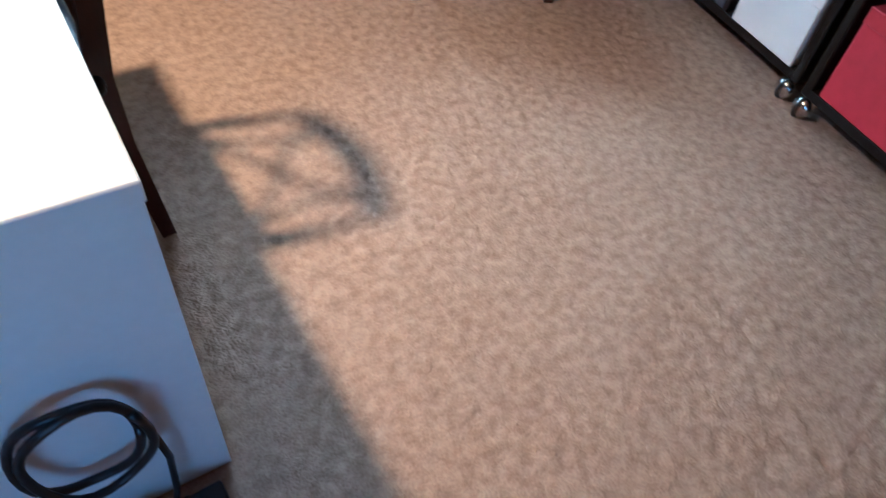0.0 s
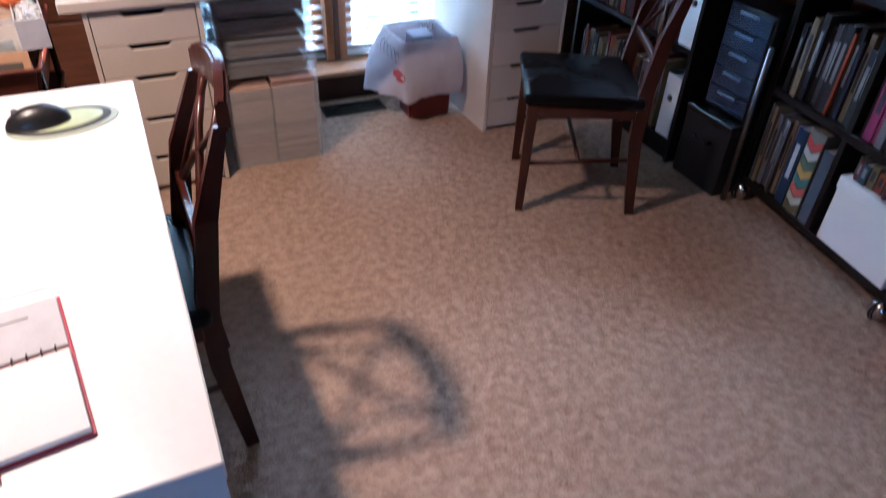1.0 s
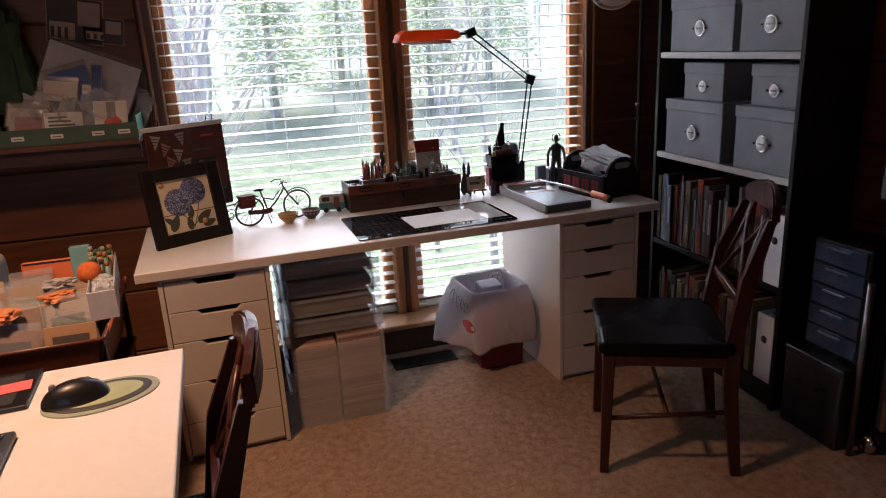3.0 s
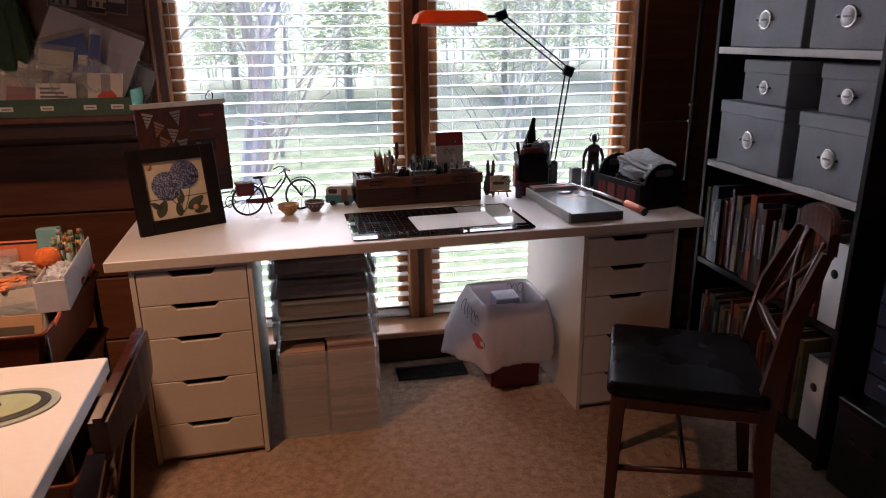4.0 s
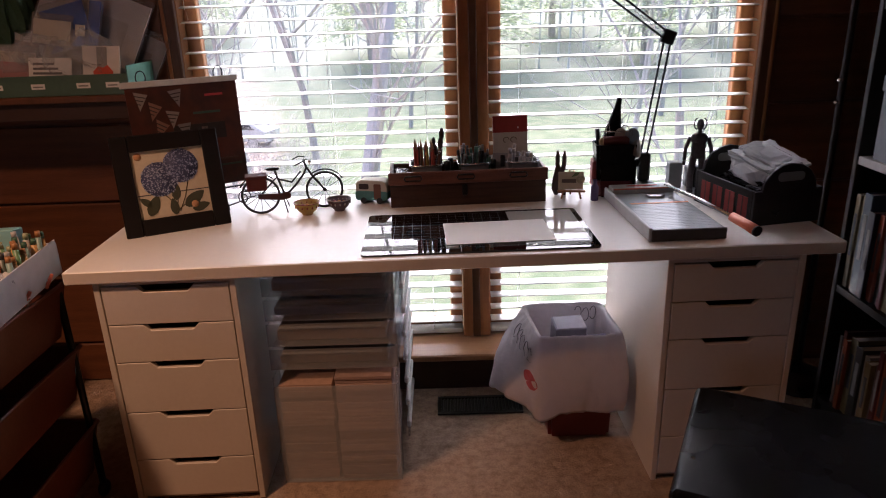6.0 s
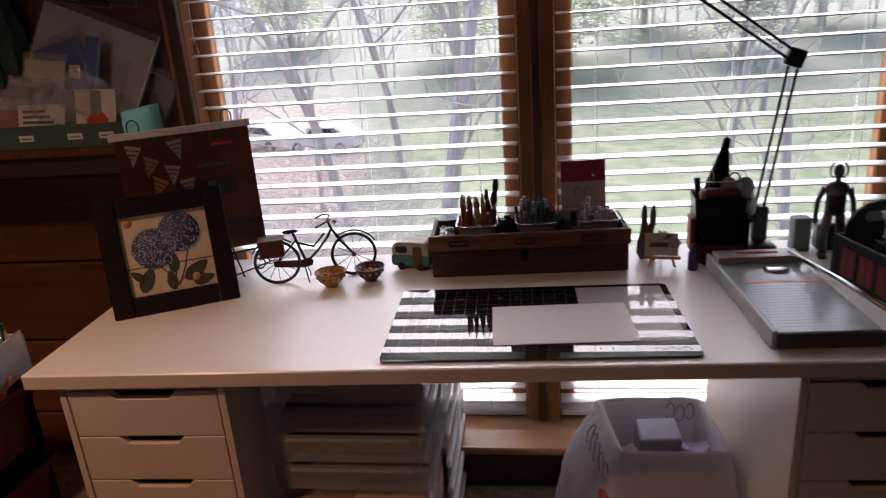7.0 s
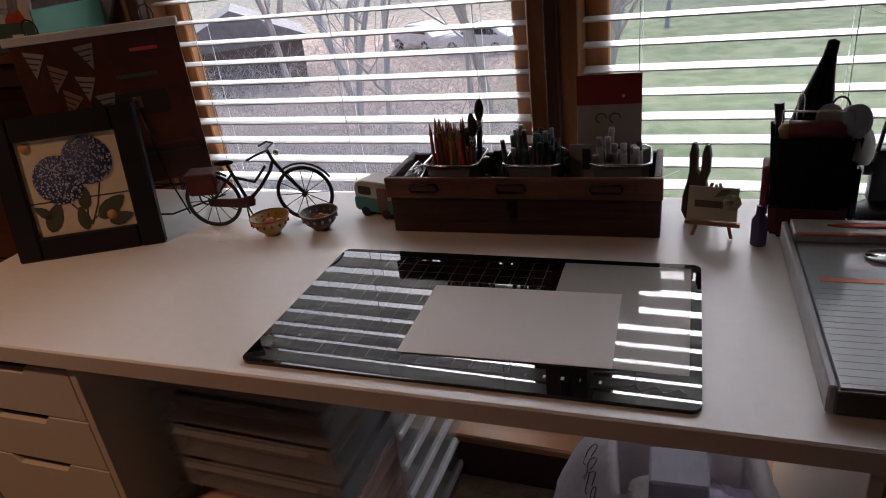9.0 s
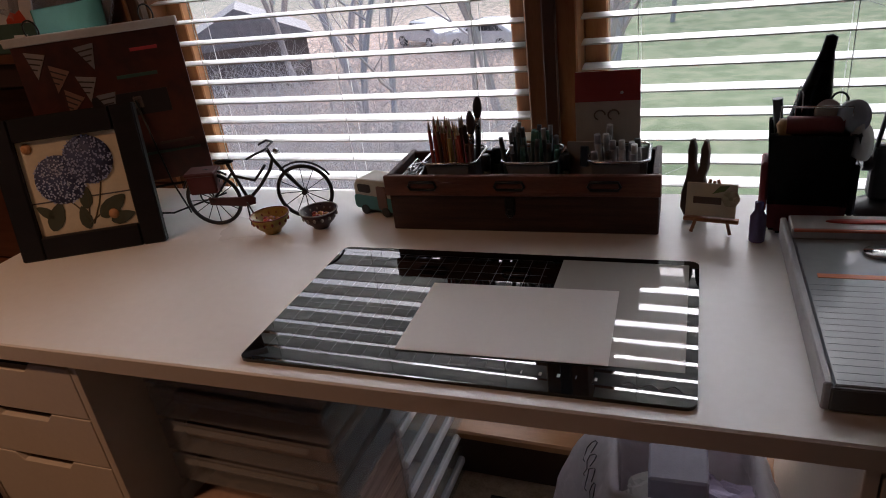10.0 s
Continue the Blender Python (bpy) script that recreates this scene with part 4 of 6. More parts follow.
def petal_ball(cx, cz, r, seed, y):
    rr = random.Random(seed)
    part("flower_disc", disc(B(), (0, 0, 0), r, pose(cx, y, cz, 90, 0, 0), 24), paint(.06, .075, .17, .6), art)
    bm = B()
    for i in range(300):
        a, q = rr.uniform(0, 6.28), r * math.sqrt(rr.random()) * 1.03
        s = rr.uniform(.0012, .0027)
        c = (cx + q * math.cos(a), y - .0025, cz + q * math.sin(a))
        t = rr.uniform(0, 1.57)
        vs = [bm.verts.new((c[0] + s * math.cos(t + k * 1.571), c[1] - .0004, c[2] + s * math.sin(t + k * 1.571))) for k in range(4)]
        bm.faces.new(vs)
    ob = part("floret", bm, paint(.42, .47, .66, .6) if seed % 2 else paint(.30, .34, .56, .6), art)
    ob.data.update()
    tagged(ob, kind="stuff")
petal_ball(.117, .161, .051, 3, .0115)
petal_ball(.182, .194, .050, 4, .0110)
for a, b in (((.165, .165), (.150, .055)), ((.12, .12), (.152, .07)), ((.205, .10), (.152, .062)), ((.195, .145), (.16, .06))):
    part("stem", tube(B(), [(a[0], .0118, a[1]), ((a[0] + b[0]) / 2 + .004, .0118, (a[1] + b[1]) / 2), (b[0], .0118, b[1])], .0016, 5), paint(.10, .07, .03, .6), art)
for x, z, l, a in ((.090, .086, .058, 62), (.146, .076, .044, 95), (.207, .092, .062, 35), (.070, .098, .036, 140), (.158, .118, .044, 80), (.222, .066, .046, 12)):
    l *= 1.15
    out = [(l * .5 * math.cos(t), l * .25 * math.sin(t) * abs(math.sin(t)) ** .35 * (1 - .3 * math.cos(t))) for t in [k * 6.283 / 12 for k in range(12)]]
    part("leaf", prism(B(), out, .0012, Matrix.Translation((x, .0105, z)) @ pose(0, 0, 0, 0, -a, 0)), paint(.055, .06, .03, .6), art)
part("grout_line", block((FB, .0112, .117), (FW - FB, .0118, .120)), paint(.09, .08, .08, .7), art)
for x, z in ((.068, .232), (.205, .075)):
    part("bud", disc(B(), (0, 0, 0), .011, pose(x, .0113, z, 90, 0, 0), 10), paint(.5, .25, .10, .6), art)

cal = thing("wall_calendar", pose(.062, .409, .828, -2, 0, 32) @ Matrix.Diagonal((.925, 1, 1, 1)), "large calendar with a red-brown bunting photo on an easel", "calendar")
part("sheet", block((0, 0, 0), (.355, .004, .335), .0005), node_mat("photo_page", (.115, .030, .016), (.040, .018, .015), .35, 0, 9, 40, 0), cal)
part("header", block((-.012, -.004, .322), (.362, .008, .340), .002), paint(.62, .62, .60, .5), cal, "white header strip")
for x in (.055, .30):
    part("hook", tube(B(), [(x + .015 * math.cos(a), .002 - .006 * math.sin(a), .350 + .020 * math.sin(a)) for a in [k * .42 - .9 for k in range(13)]], .0019, 6), M_BLACKMETAL, cal)
rr = random.Random(2)
for i, (x, z, tilt) in enumerate(((.045, .305, 14), (.085, .270, 24), (.150, .308, -6), (.135, .245, 10), (.100, .215, 30), (.165, .205, -4))):
    tone = ((.34, .30, .26), (.30, .16, .10), (.26, .25, .24))[i % 3]
    tri = part("printed_flag", prism(B(), [(-.022, 0), (.022, 0), (.004, -.052)], .001, pose(x, -.0015, z, 0, tilt, 0)), paint(*tone, .5), cal, "printed bunting flag with a dark check")
    for k in range(3):
        part("check_line", block((-.017 + .004 * k, -.0006, -.012 - .011 * k), (.017 - .006 * k, -.0001, -.009 - .011 * k), 0, pose(x, -.0015, z, 0, tilt, 0)), paint(.05, .035, .03, .6), tri)
for lo, hi, c in (((.20, .23), (.29, .237), (.05, .12, .08)), ((.245, .282), (.305, .289), (.50, .05, .05)), ((.13, .15), (.30, .20), (.025, .02, .02)), ((.22, .165), (.24, .19), (.28, .20, .15)), ((.2, .06), (.34, .066), (.05, .08, .05)), ((.25, .08), (.33, .085), (.09, .05, .03))):
    part("printed_patch", block((lo[0], -.0014, lo[1]), (hi[0], -.0004, hi[1])), paint(*c, .5), cal)
we = thing("wire_easel", pose(.205, .488, DESK_Z, 0, 0, 32) @ Matrix.Diagonal((.9, 1, 1.1, 1)), "black wire display easel with scrolled feet", "easel")
def scroll(cx, cz, r, turns, s):
    return [(cx + s * r * (1 - k / 26 * .75) * math.cos(k / 26 * turns * 6.28), 0, cz + r * (1 - k / 26 * .75) * math.sin(k / 26 * turns * 6.28)) for k in range(26)]
for s in (-1, 1):
    part("scroll", tube(B(), scroll(s * .155, .035, .026, 1.4, s), .0022, 6), M_BLACKMETAL, we)
    part("strut", tube(B(), [(s * .10, .01, .003), (s * .08, -.005, .08), (s * .05, .012, .25)], .0025, 6), M_BLACKMETAL, we)
part("ledge", tube(B(), [(-.18, -.008, .076), (.18, -.008, .076)], .003, 6), M_BLACKMETAL, we)
part("cross_wire", tube(B(), [(-.18, 0, .012), (-.06, 0, .03), (.06, 0, .012), (.20, 0, .035)], .0022, 6), M_BLACKMETAL, we)

def bicycle(m):
    b = thing("model_bicycle", m, "small black metal model bicycle with a red pannier", "model bicycle")
    rw, wb_ = .054, .182
    for i, x in enumerate((0, wb_)):
        w = part("wheel", tube(B(), [(x + rw * .96 * math.cos(a), 0, rw + rw * .96 * math.sin(a)) for a in [k * 6.2832 / 36 for k in range(36)]], .0038, 8, closed=True), M_BLACKMETAL, b)
        for k in range(12):
            a = k * 6.2832 / 12
            part("spoke", tube(B(), [(x, 0, rw), (x + rw * .95 * math.cos(a), 0, rw + rw * .95 * math.sin(a))], .0009, 4), M_BLACKMETAL, w)
        part("hub", tube(B(), [(x, -.008, rw), (x, .008, rw)], .005, 10), M_BLACKMETAL, w)
    bb, seat, head = (.068, 0, .046), (.045, 0, .125), (.135, 0, .125)
    for pts, r in (([(0, 0, rw), bb], .0022), ([(0, 0, rw), (.05, 0, .105)], .0018), ([bb, seat], .0026), ([bb, (.10, 0, .075), (.125, 0, .105), head], .0026), ([(.052, 0, .098), (.09, 0, .085), (.118, 0, .115)], .0022), ([(.128, 0, .148), head, (.155, 0, .09), (wb_, 0, rw)], .0026)):
        part("frame_tube", tube(B(), pts, r * 1.3, 7), M_BLACKMETAL, b)
    part("saddle", ball(B(), (.04, 0, .128), .016, 1.25, .55, .30, 12, 7), M_LEATHER, b)
    part("handlebar", tube(B(), [(.10, -.036, .142), (.118, -.036, .150), (.136, -.018, .152), (.128, 0, .148), (.136, .018, .152), (.118, .036, .150), (.10, .036, .142)], .0022, 7), M_BLACKMETAL, b)
    part("lamp", ball(B(), (.145, 0, .140), .006, 1, 1, 1, 10, 6), M_CHROME, b)
    for x in (0, wb_):
        part("mudguard", tube(B(), [(x + .061 * math.cos(a), 0, rw + .061 * math.sin(a)) for a in [(.5 if x else .9) + k * .22 for k in range(9)]], .0022, 6), M_BLACKMETAL, b)
    part("chain_guard", prism(B(), [(-.008, .045), (.06, .036), (.082, .04), (.085, .052), (.075, .060), (.055, .056), (-.008, .060)], .004, Matrix.Translation((0, -.008, 0)), .001), paint(.06, .010, .009, .5), b, "dark red chain guard")
    pn = part("pannier", box(B(), (-.036, -.018, .072), (.020, .018, .112), .003), paint(.085, .007, .006, .65), b, "dark red pannier box")
    part("pannier_lid", box(B(), (-.038, -.020, .108), (.022, .020, .116), .002), paint(.07, .007, .006, .65), pn)
    part("rack", tube(B(), [(.02, 0, .07), (-.045, 0, .07)], .002, 6), M_BLACKMETAL, b)
    part("stand", tube(B(), [(.062, 0, .042), (.070, -.022, .0015)], .0018, 6), M_BLACKMETAL, b)
    part("crank", tube(B(), [(.068, -.012, .046), (.075, -.012, .022), (.075, -.026, .022)], .0016, 6), M_BLACKMETAL, b)
    return b
bicycle(pose(.398, .497, DESK_Z + .001, 3, 0, 16) @ Matrix.Scale(1.12, 4))

def bowl(m, outer, inner, label):
    b = thing("small_bowl", m, label, "bowl", "little bowls")
    part("shell", lathe(B(), [(.010, 0), (.015, 0), (.016, .004), (.027, .014), (.036, .034), (.0345, .0345), (.025, .016), (.010, .008), (0, .007)], sides=28), outer, b)
    part("rim", tube(B(), [(.0353 * math.cos(a), .0353 * math.sin(a), .0345) for a in [k * 6.2832 / 28 for k in range(28)]], .0012, 6, closed=True), inner, b)
    r = random.Random(3)
    for i in range(9):
        a, q = r.uniform(0, 6.28), r.uniform(0, .017)
        part("bead", ball(B(), (q * math.cos(a), q * math.sin(a), .019 + r.uniform(0, .006)), .0055, 1, 1, .8, 8, 6), paint(*r.choice(((.55, .08, .04), (.6, .25, .05), (.3, .05, .05))), .3), b)
    for i in range(14):
        a = i * 6.2832 / 14
        part("painted_dash", ball(B(), (.0315 * math.cos(a), .0315 * math.sin(a), .024), .0028, 1, 1, 1.6, 6, 5), inner, b)
    return b
bowl(pose(.547, .475, DESK_Z) @ Matrix.Scale(1.15, 4), node_mat("yellow_glaze", (.48, .34, .08), (.30, .20, .05), .3, 0, 60, 200, .02), paint(.25, .05, .03, .3), "little yellow painted bowl with red beads")
bowl(pose(.645, .510, DESK_Z) @ Matrix.Scale(1.12, 4), node_mat("dark_glaze", (.05, .045, .07), (.10, .06, .06), .3, 0, 60, 200, .02), paint(.35, .33, .30, .3), "little dark blue painted bowl with red beads")

cv = thing("toy_caravan", pose(.690, .590, DESK_Z, 0, 0, -14) @ Matrix.Scale(1.12, 4), "small painted wooden caravan ornament in teal and cream", "ornament")
def rounded(w, h, r, n=5):
    o = []
    for cx, cz, a0 in ((w - r, r, -90), (w - r, h - r, 0), (r, h - r, 90), (r, r, 180)):
        for k in range(n + 1):
            a = math.radians(a0 + 90 * k / n)
            o.append((cx + r * math.cos(a), cz + r * math.sin(a)))
    return o
part("upper_body", prism(B(), rounded(.098, .060, .020), .05, Matrix.Translation((0, 0, .010)), .002), paint(.50, .48, .40, .5), cv)
part("lower_body", prism(B(), rounded(.1005, .028, .008), .053, Matrix.Translation((-.0012, -.0015, .010)), .001), paint(.07, .23, .22, .5), cv, "teal lower half")
part("window", prism(B(), rounded(.030, .016, .004), .003, Matrix.Translation((.012, -.002, .044))), paint(.06, .05, .05, .2), cv)
part("door", prism(B(), rounded(.022, .046, .004), .003, Matrix.Translation((.058, -.0025, .014))), paint(.16, .07, .04, .5), cv)
for x in (.025, .075):
    part("wheel", tube(B(), [(x, -.004, .0095), (x, .054, .0095)], .0095, 14), M_BLACK, cv)
part("tow_bar", tube(B(), [(.098, .025, .016), (.118, .025, .008)], .002, 6), M_BLACKMETAL, cv)

# pencil crate
CR = pose(.813, .508, DESK_Z, 0, 0, 2.7)
cr = thing("wooden_crate", CR, "worn red-brown wooden desk crate with label pulls", "crate")
CW, CD, CH = .507, .155, .117
part("front_board", block((.006, .006, 0), (CW - .006, .018, .075), .002), M_CRATE, cr, "dark worn front board")
part("back_board", block((.006, CD - .018, 0), (CW - .006, CD - .006, .116), .002), M_CRATE, cr)
for x in (.0, CW - .012):
    part("end_board", block((x, .0062, 0), (x + .012, CD, .117), .002), M_CRATE, cr)
part("bottom", block((.012, .018, .002), (CW - .012, CD - .018, .012)), M_CRATE, cr)
part("top_band", block((-.004, -.004, .076), (CW + .004, .006, .117), .002), M_CRATETOP, cr, "lighter red-brown top board")
for x in (.075, .245, .415):
    pu = part("label_pull", tube(B(), [(x - .024, -.006, .090), (x + .024, -.006, .090), (x + .028, -.006, .096), (x + .024, -.006, .105), (x - .024, -.006, .105), (x - .028, -.006, .096)], .0028, 6, closed=True), M_BLACKMETAL, cr)
lt = part("latch", block((.232, .001, .035), (.25, .0062, .070), .002), M_BLACKMETAL, cr)
part("latch_loop", tube(B(), [(.241 + .006 * math.cos(a), .0, .04 + .009 * math.sin(a)) for a in [k * .6283 for k in range(10)]], .0015, 5, closed=True), M_BLACKMETAL, lt)

def inner_tray(x0, x1):
    t = thing("wire_tray", CR @ pose(x0, .024, .012), "thin steel tray set into a wooden crate", "tray", "trays in the crate")
    w, d, h = x1 - x0, .108, .118
    part("shell", tapered(w * .8, d * .8, w * .94, d * .94, 0, h - .004, .002), M_GREYMETAL, t, m=pose(w / 2, d / 2, 0))
    bm = tube(B(), [(x, y, h) for x, y in ((.012, 0), (w - .012, 0), (w, .012), (w, d - .012), (w - .012, d), (.012, d), (0, d - .012), (0, .012))], .003, 6, closed=True)
    part("rim", bm, M_CHROME, t)
    return t
for a, b in ((.068, .175), (.225, .33), (.385, .488)):
    inner_tray(a, b)

def stick(name, m, length, r, rgb, tip, label, cat, group, sides=6):
    s = thing(name, m, label, cat, group)
    part("shaft", tube(B(), [(0, 0, 0), (0, 0, length * .88)], r, sides), paint(*rgb, .4), s)
    part("tip", tube(B(), [(0, 0, length * .88), (0, 0, length)], r * .95, sides, r2=r * .15 if tip == 0 else r * .9), paint(.45, .30, .16, .6) if tip == 0 else paint(*tip, .4), s)
    return s
rr = random.Random(9)
PC = [(.35, .05, .03), (.45, .13, .03), (.05, .10, .06), (.08, .06, .05), (.40, .28, .05), (.25, .03, .05), (.10, .05, .03), (.5, .2, .1), (.03, .04, .10)]
for i in range(22):
    stick("pencil", CR @ pose(.086 + (i % 8) * .0088, .050 + (i // 8) * .022, .028, rr.uniform(-3, 3), rr.uniform(-3, 3), rr.uniform(0, 60)), rr.uniform(.165, .185), .0037, rr.choice(PC), 0, "sharpened coloured pencil standing in a tray", "pencil", "pencils in the crate")
for i, (x, y, ln, r_, rgb) in enumerate(((.150, .06, .20, .006, (.10, .03, .02)), (.160, .08, .225, .006, (.06, .05, .05)), (.148, .10, .19, .005, (.35, .33, .32)), (.165, .055, .17, .006, (.35, .34, .34)))):
    b_ = thing("paint_brush", CR @ pose(x, y, .024, 4 - i * 3, 6 - i * 2, 20 * i), "paint brush with a dark handle standing in a tray", "brush", "brushes in the crate")
    part("shaft", tube(B(), [(0, 0, 0), (0, 0, ln * .7)], r_ * .6, 7, r2=r_), paint(*rgb, .4), b_)
    part("ferrule", tube(B(), [(0, 0, ln * .7), (0, 0, ln * .8)], r_ * 1.1, 8), M_CHROME, b_)
    part("bristle", ball(B(), (0, 0, ln * .88), r_ * 1.5, 1, .6, 2.4, 10, 8), paint(.05, .035, .03, .8), b_)
for i in range(26):
    k = i % 3
    stick("marker_pen", CR @ pose(.238 + (i % 9) * .0105, .045 + (i // 9) * .03, .026, rr.uniform(-5, 5), rr.uniform(-6, 6), 0), rr.uniform(.12, .165), .0048, ((.02, .05, .05), (.02, .025, .03), (.04, .12, .09))[k], rr.choice([(.03, .03, .035), (.05, .16, .12), (.3, .3, .3)]), "slim dark marker pen standing in a tray", "pen", "pens in the crate", 8)
for i in range(14):
    stick("marker_pen", CR @ pose(.402 + (i % 6) * .014, .05 + (i // 6) * .028, .026, rr.uniform(-6, 6), rr.uniform(-7, 7), 0), rr.uniform(.115, .155), .0062, rr.choice([(.55, .54, .52), (.5, .5, .5), (.06, .06, .07)]), rr.choice([(.60, .58, .55), (.05, .05, .05), (.35, .35, .38)]), "white marker pen standing in a tray", "pen", "pens in the crate", 8)
for i in range(4):
    jr = thing("glass_jar", CR @ pose(.19 + .012 * (i % 2) + (.15 if i > 1 else 0), .05 + .04 * (i % 2), .012), "small dark glass bottle between the trays", "bottle", "bottles in the crate")
    part("glass", lathe(B(), [(.014, 0), (.015, .07), (.008, .085), (.008, .1)], sides=14), paint(.04, .06, .05, .1), jr)
    part("cap", lathe(B(), [(.0095, .098), (.0095, .125), (.006, .128)], sides=12), M_BLACK, jr)
bm = B()
rr2 = random.Random(1)
for i in range(14):
    bl = [(rr2.uniform(0, .045), rr2.uniform(0, .09), rr2.uniform(0, .012)) for _ in range(4)]
    tube(bm, bl, .0016, 5)
tagged(solo("wire_clips", bm, M_CHROME, "heap of loose silver wire clips in a crate", "clips", m=CR @ pose(.016, .03, .098)), kind="stuff")
pk = thing("card_packet", CR @ pose(.350, .118, .060, -8, 0, 2), "red and cream stamp packet standing in a crate", "packet")
part("card", block((0, 0, 0), (.118, .006, .205), .001), paint(.60, .55, .47, .6), pk)
part("red_header", block((.0, -.0012, .150), (.118, -.0002, .205)), paint(.32, .035, .03, .5), pk, "dark red printed header")
for i, x in enumerate((.045, .07)):
    part("printed_curl", tube(B(), [(x + .010 * math.cos(a), -.0015, .125 + .009 * math.sin(a)) for a in [k * .55 for k in range(9)]], .0016, 5), paint(.20, .16, .12, .6), pk)
part("header_mark", disc(B(), (0, 0, 0), .003, pose(.085, -.0012, .165, 90, 0, 0), 10), M_PAPER, pk)
tc = thing("tool_card", CR @ pose(.34, .06, .06, -10, 0, -5), "grey backing card with a small black tool", "packet")
part("card", block((0, 0, 0), (.055, .003, .095), .001), paint(.38, .37, .35, .6), tc)
part("tool", block((.025, -.005, .05), (.04, -.001, .088), .002), M_BLACK, tc)

# cutting mat of glass
MT = pose(.763, .049, DESK_Z, 0, 0, 1.7)
mat_ = thing("glass_cutting_mat", MT, "black glass craft mat with grid and white panel", "cutting mat")
MW, MD = .639, .367
def slab(w, d, r, z0, z1, bev=0.0):
    bm = prism(B(), rounded(w, d, r), z1 - z0, pose(0, 0, z1, -90, 0, 0))
    bmesh.ops.recalc_face_normals(bm, faces=bm.faces)
    return bm
part("glass", slab(MW, MD, .014, .0005, .0058), M_GLASSBLACK, mat_)
part("white_panel", block((.423, .066, .0058), (.624, .372 - .02, .0062)), M_GLASSWHITE, mat_, "pale translucent glass panel")
M_GRID = paint(.10, .10, .10, .3)
bm = B()
for i in range(15):
    x = .03 + i * .0262
    box(bm, (x, .035, .0058), (x + .0006, .345, .00592))
for j in range(13):
    y = .035 + j * .0258
    box(bm, (.03, y, .0058), (.405, y + .0006, .00592))
tagged(part("grid_line", bm, M_GRID, mat_, "fine grey grid lines"), kind="stuff")
for i, w in enumerate((.006, .012, .012, .004, .010)):
    part("printed_mark", block((.42 + i * .024, .032, .0058), (.42 + i * .024 + w * .35, .039, .0059)), paint(.28, .28, .28, .4), mat_, "small grey maker's mark drawn as plain bars")
part("printed_mark", tube(B(), [(.55 + i * .009, .032 + .006 * math.sin(i * 2.1), .0060) for i in range(9)], .0006, 4), paint(.25, .25, .25, .4), mat_, "thin scribbled mark")
solo("paper_sheet", box(B(), (0, 0, 0), (.300, .192, .0012), .0003), M_PAPER, "plain white card lying on a glass mat", "paper", m=pose(.991, .112, DESK_Z + .0066, 0, 0, 3.2))

# rabbit cut-out and tiny easel sign
rb = solo("rabbit_cutout", prism(B(), [(-.016, 0), (-.005, 0), (-.003, .006), (.008, .006), (.012, 0), (.022, 0), (.024, .03), (.020, .06), (.016, .082), (.021, .10), (.022, .13), (.018, .150), (.013, .151), (.008, .135), (.007, .104), (.003, .093), (-.001, .104), (-.001, .135), (-.006, .151), (-.011, .150), (-.015, .13), (-.014, .10), (-.017, .08), (-.024, .05), (-.026, .02)], .014, None, .002), node_mat("grey_wood", (.12, .075, .055), (.07, .045, .035), .6, 0, 9, 90, .2), "flat wooden rabbit silhouette with long ears", "ornament", m=pose(1.374, .612, DESK_Z, 0, 0, -18))
es = thing("mini_easel", pose(1.405, .555, DESK_Z, 0, 0, -8), "tiny wooden easel holding a name card", "easel")
for s in (-1, 1):
    part("leg", tube(B(), [(s * .032, -.006, .003), (s * .006, .016, .095)], .0032, 6), M_PINE, es)
part("back_leg", tube(B(), [(0, .055, .003), (0, .018, .09)], .003, 6), M_PINE, es)
part("ledge", box(B(), (-.045, -.012, .026), (.045, -.001, .033), .001), M_PINE, es)
sg = thing("name_card", pose(1.401, .549, DESK_Z + .0345, -14, 0, -8), "cream card with a short word and a paper flower", "card")
part("card", block((-.040, 0, 0), (.042, .003, .058), .001), paint(.60, .53, .38, .6), sg)
part("word_bar", block((-.028, -.0014, .022), (.018, -.0002, .034), .0004), paint(.12, .08, .06, .6), sg, "plain dark bar in place of a name")
fl = part("paper_flower", disc(B(), (0, 0, 0), .014, pose(.033, -.003, .034, 90, 0, 0), 12), paint(.40, .36, .24, .7), sg)
for k in range(6):
    a = k * 1.047
    part("petal", ball(B(), (.033 + .009 * math.cos(a), -.006, .034 + .009 * math.sin(a)), .006, 1, .5, 1, 8, 6), paint(.45, .40, .27, .7), fl)
part("leaf", prism(B(), [(0, 0), (.02, .006), (.028, .016), (.012, .014)], .0015, Matrix.Translation((.002, -.003, .04))), paint(.14, .20, .08, .7), sg)

# tool caddy
tcad = thing("tool_caddy", pose(1.552, .608, DESK_Z, 0, 0, -3) @ Matrix.Diagonal((.9, .9, 1, 1)), "black and red canvas tool caddy stuffed with craft tools", "tool caddy")
part("body", tapered(.118, .095, .146, .115, 0, .175, .004), M_LEATHER, tcad)
part("red_band", tapered(.124, .101, .132, .106, .005, .055, .002), paint(.14, .012, .016, .6), tcad, "dark red lower band")
part("side_pocket", box(B(), (-.080, -.03, .03), (-.066, .03, .12), .004), paint(.24, .02, .022, .6), tcad, "red side pocket")
part("side_pocket", box(B(), (.066, -.03, .03), (.080, .03, .12), .004), M_LEATHER, tcad)
def tool(name, bm, mat, label, m, cat):
    return solo(name, bm, mat, label, cat, "tools in the caddy", m=m)
TCm = pose(1.552, .608, DESK_Z, 0, 0, -3) @ Matrix.Diagonal((.9, .9, 1, 1))
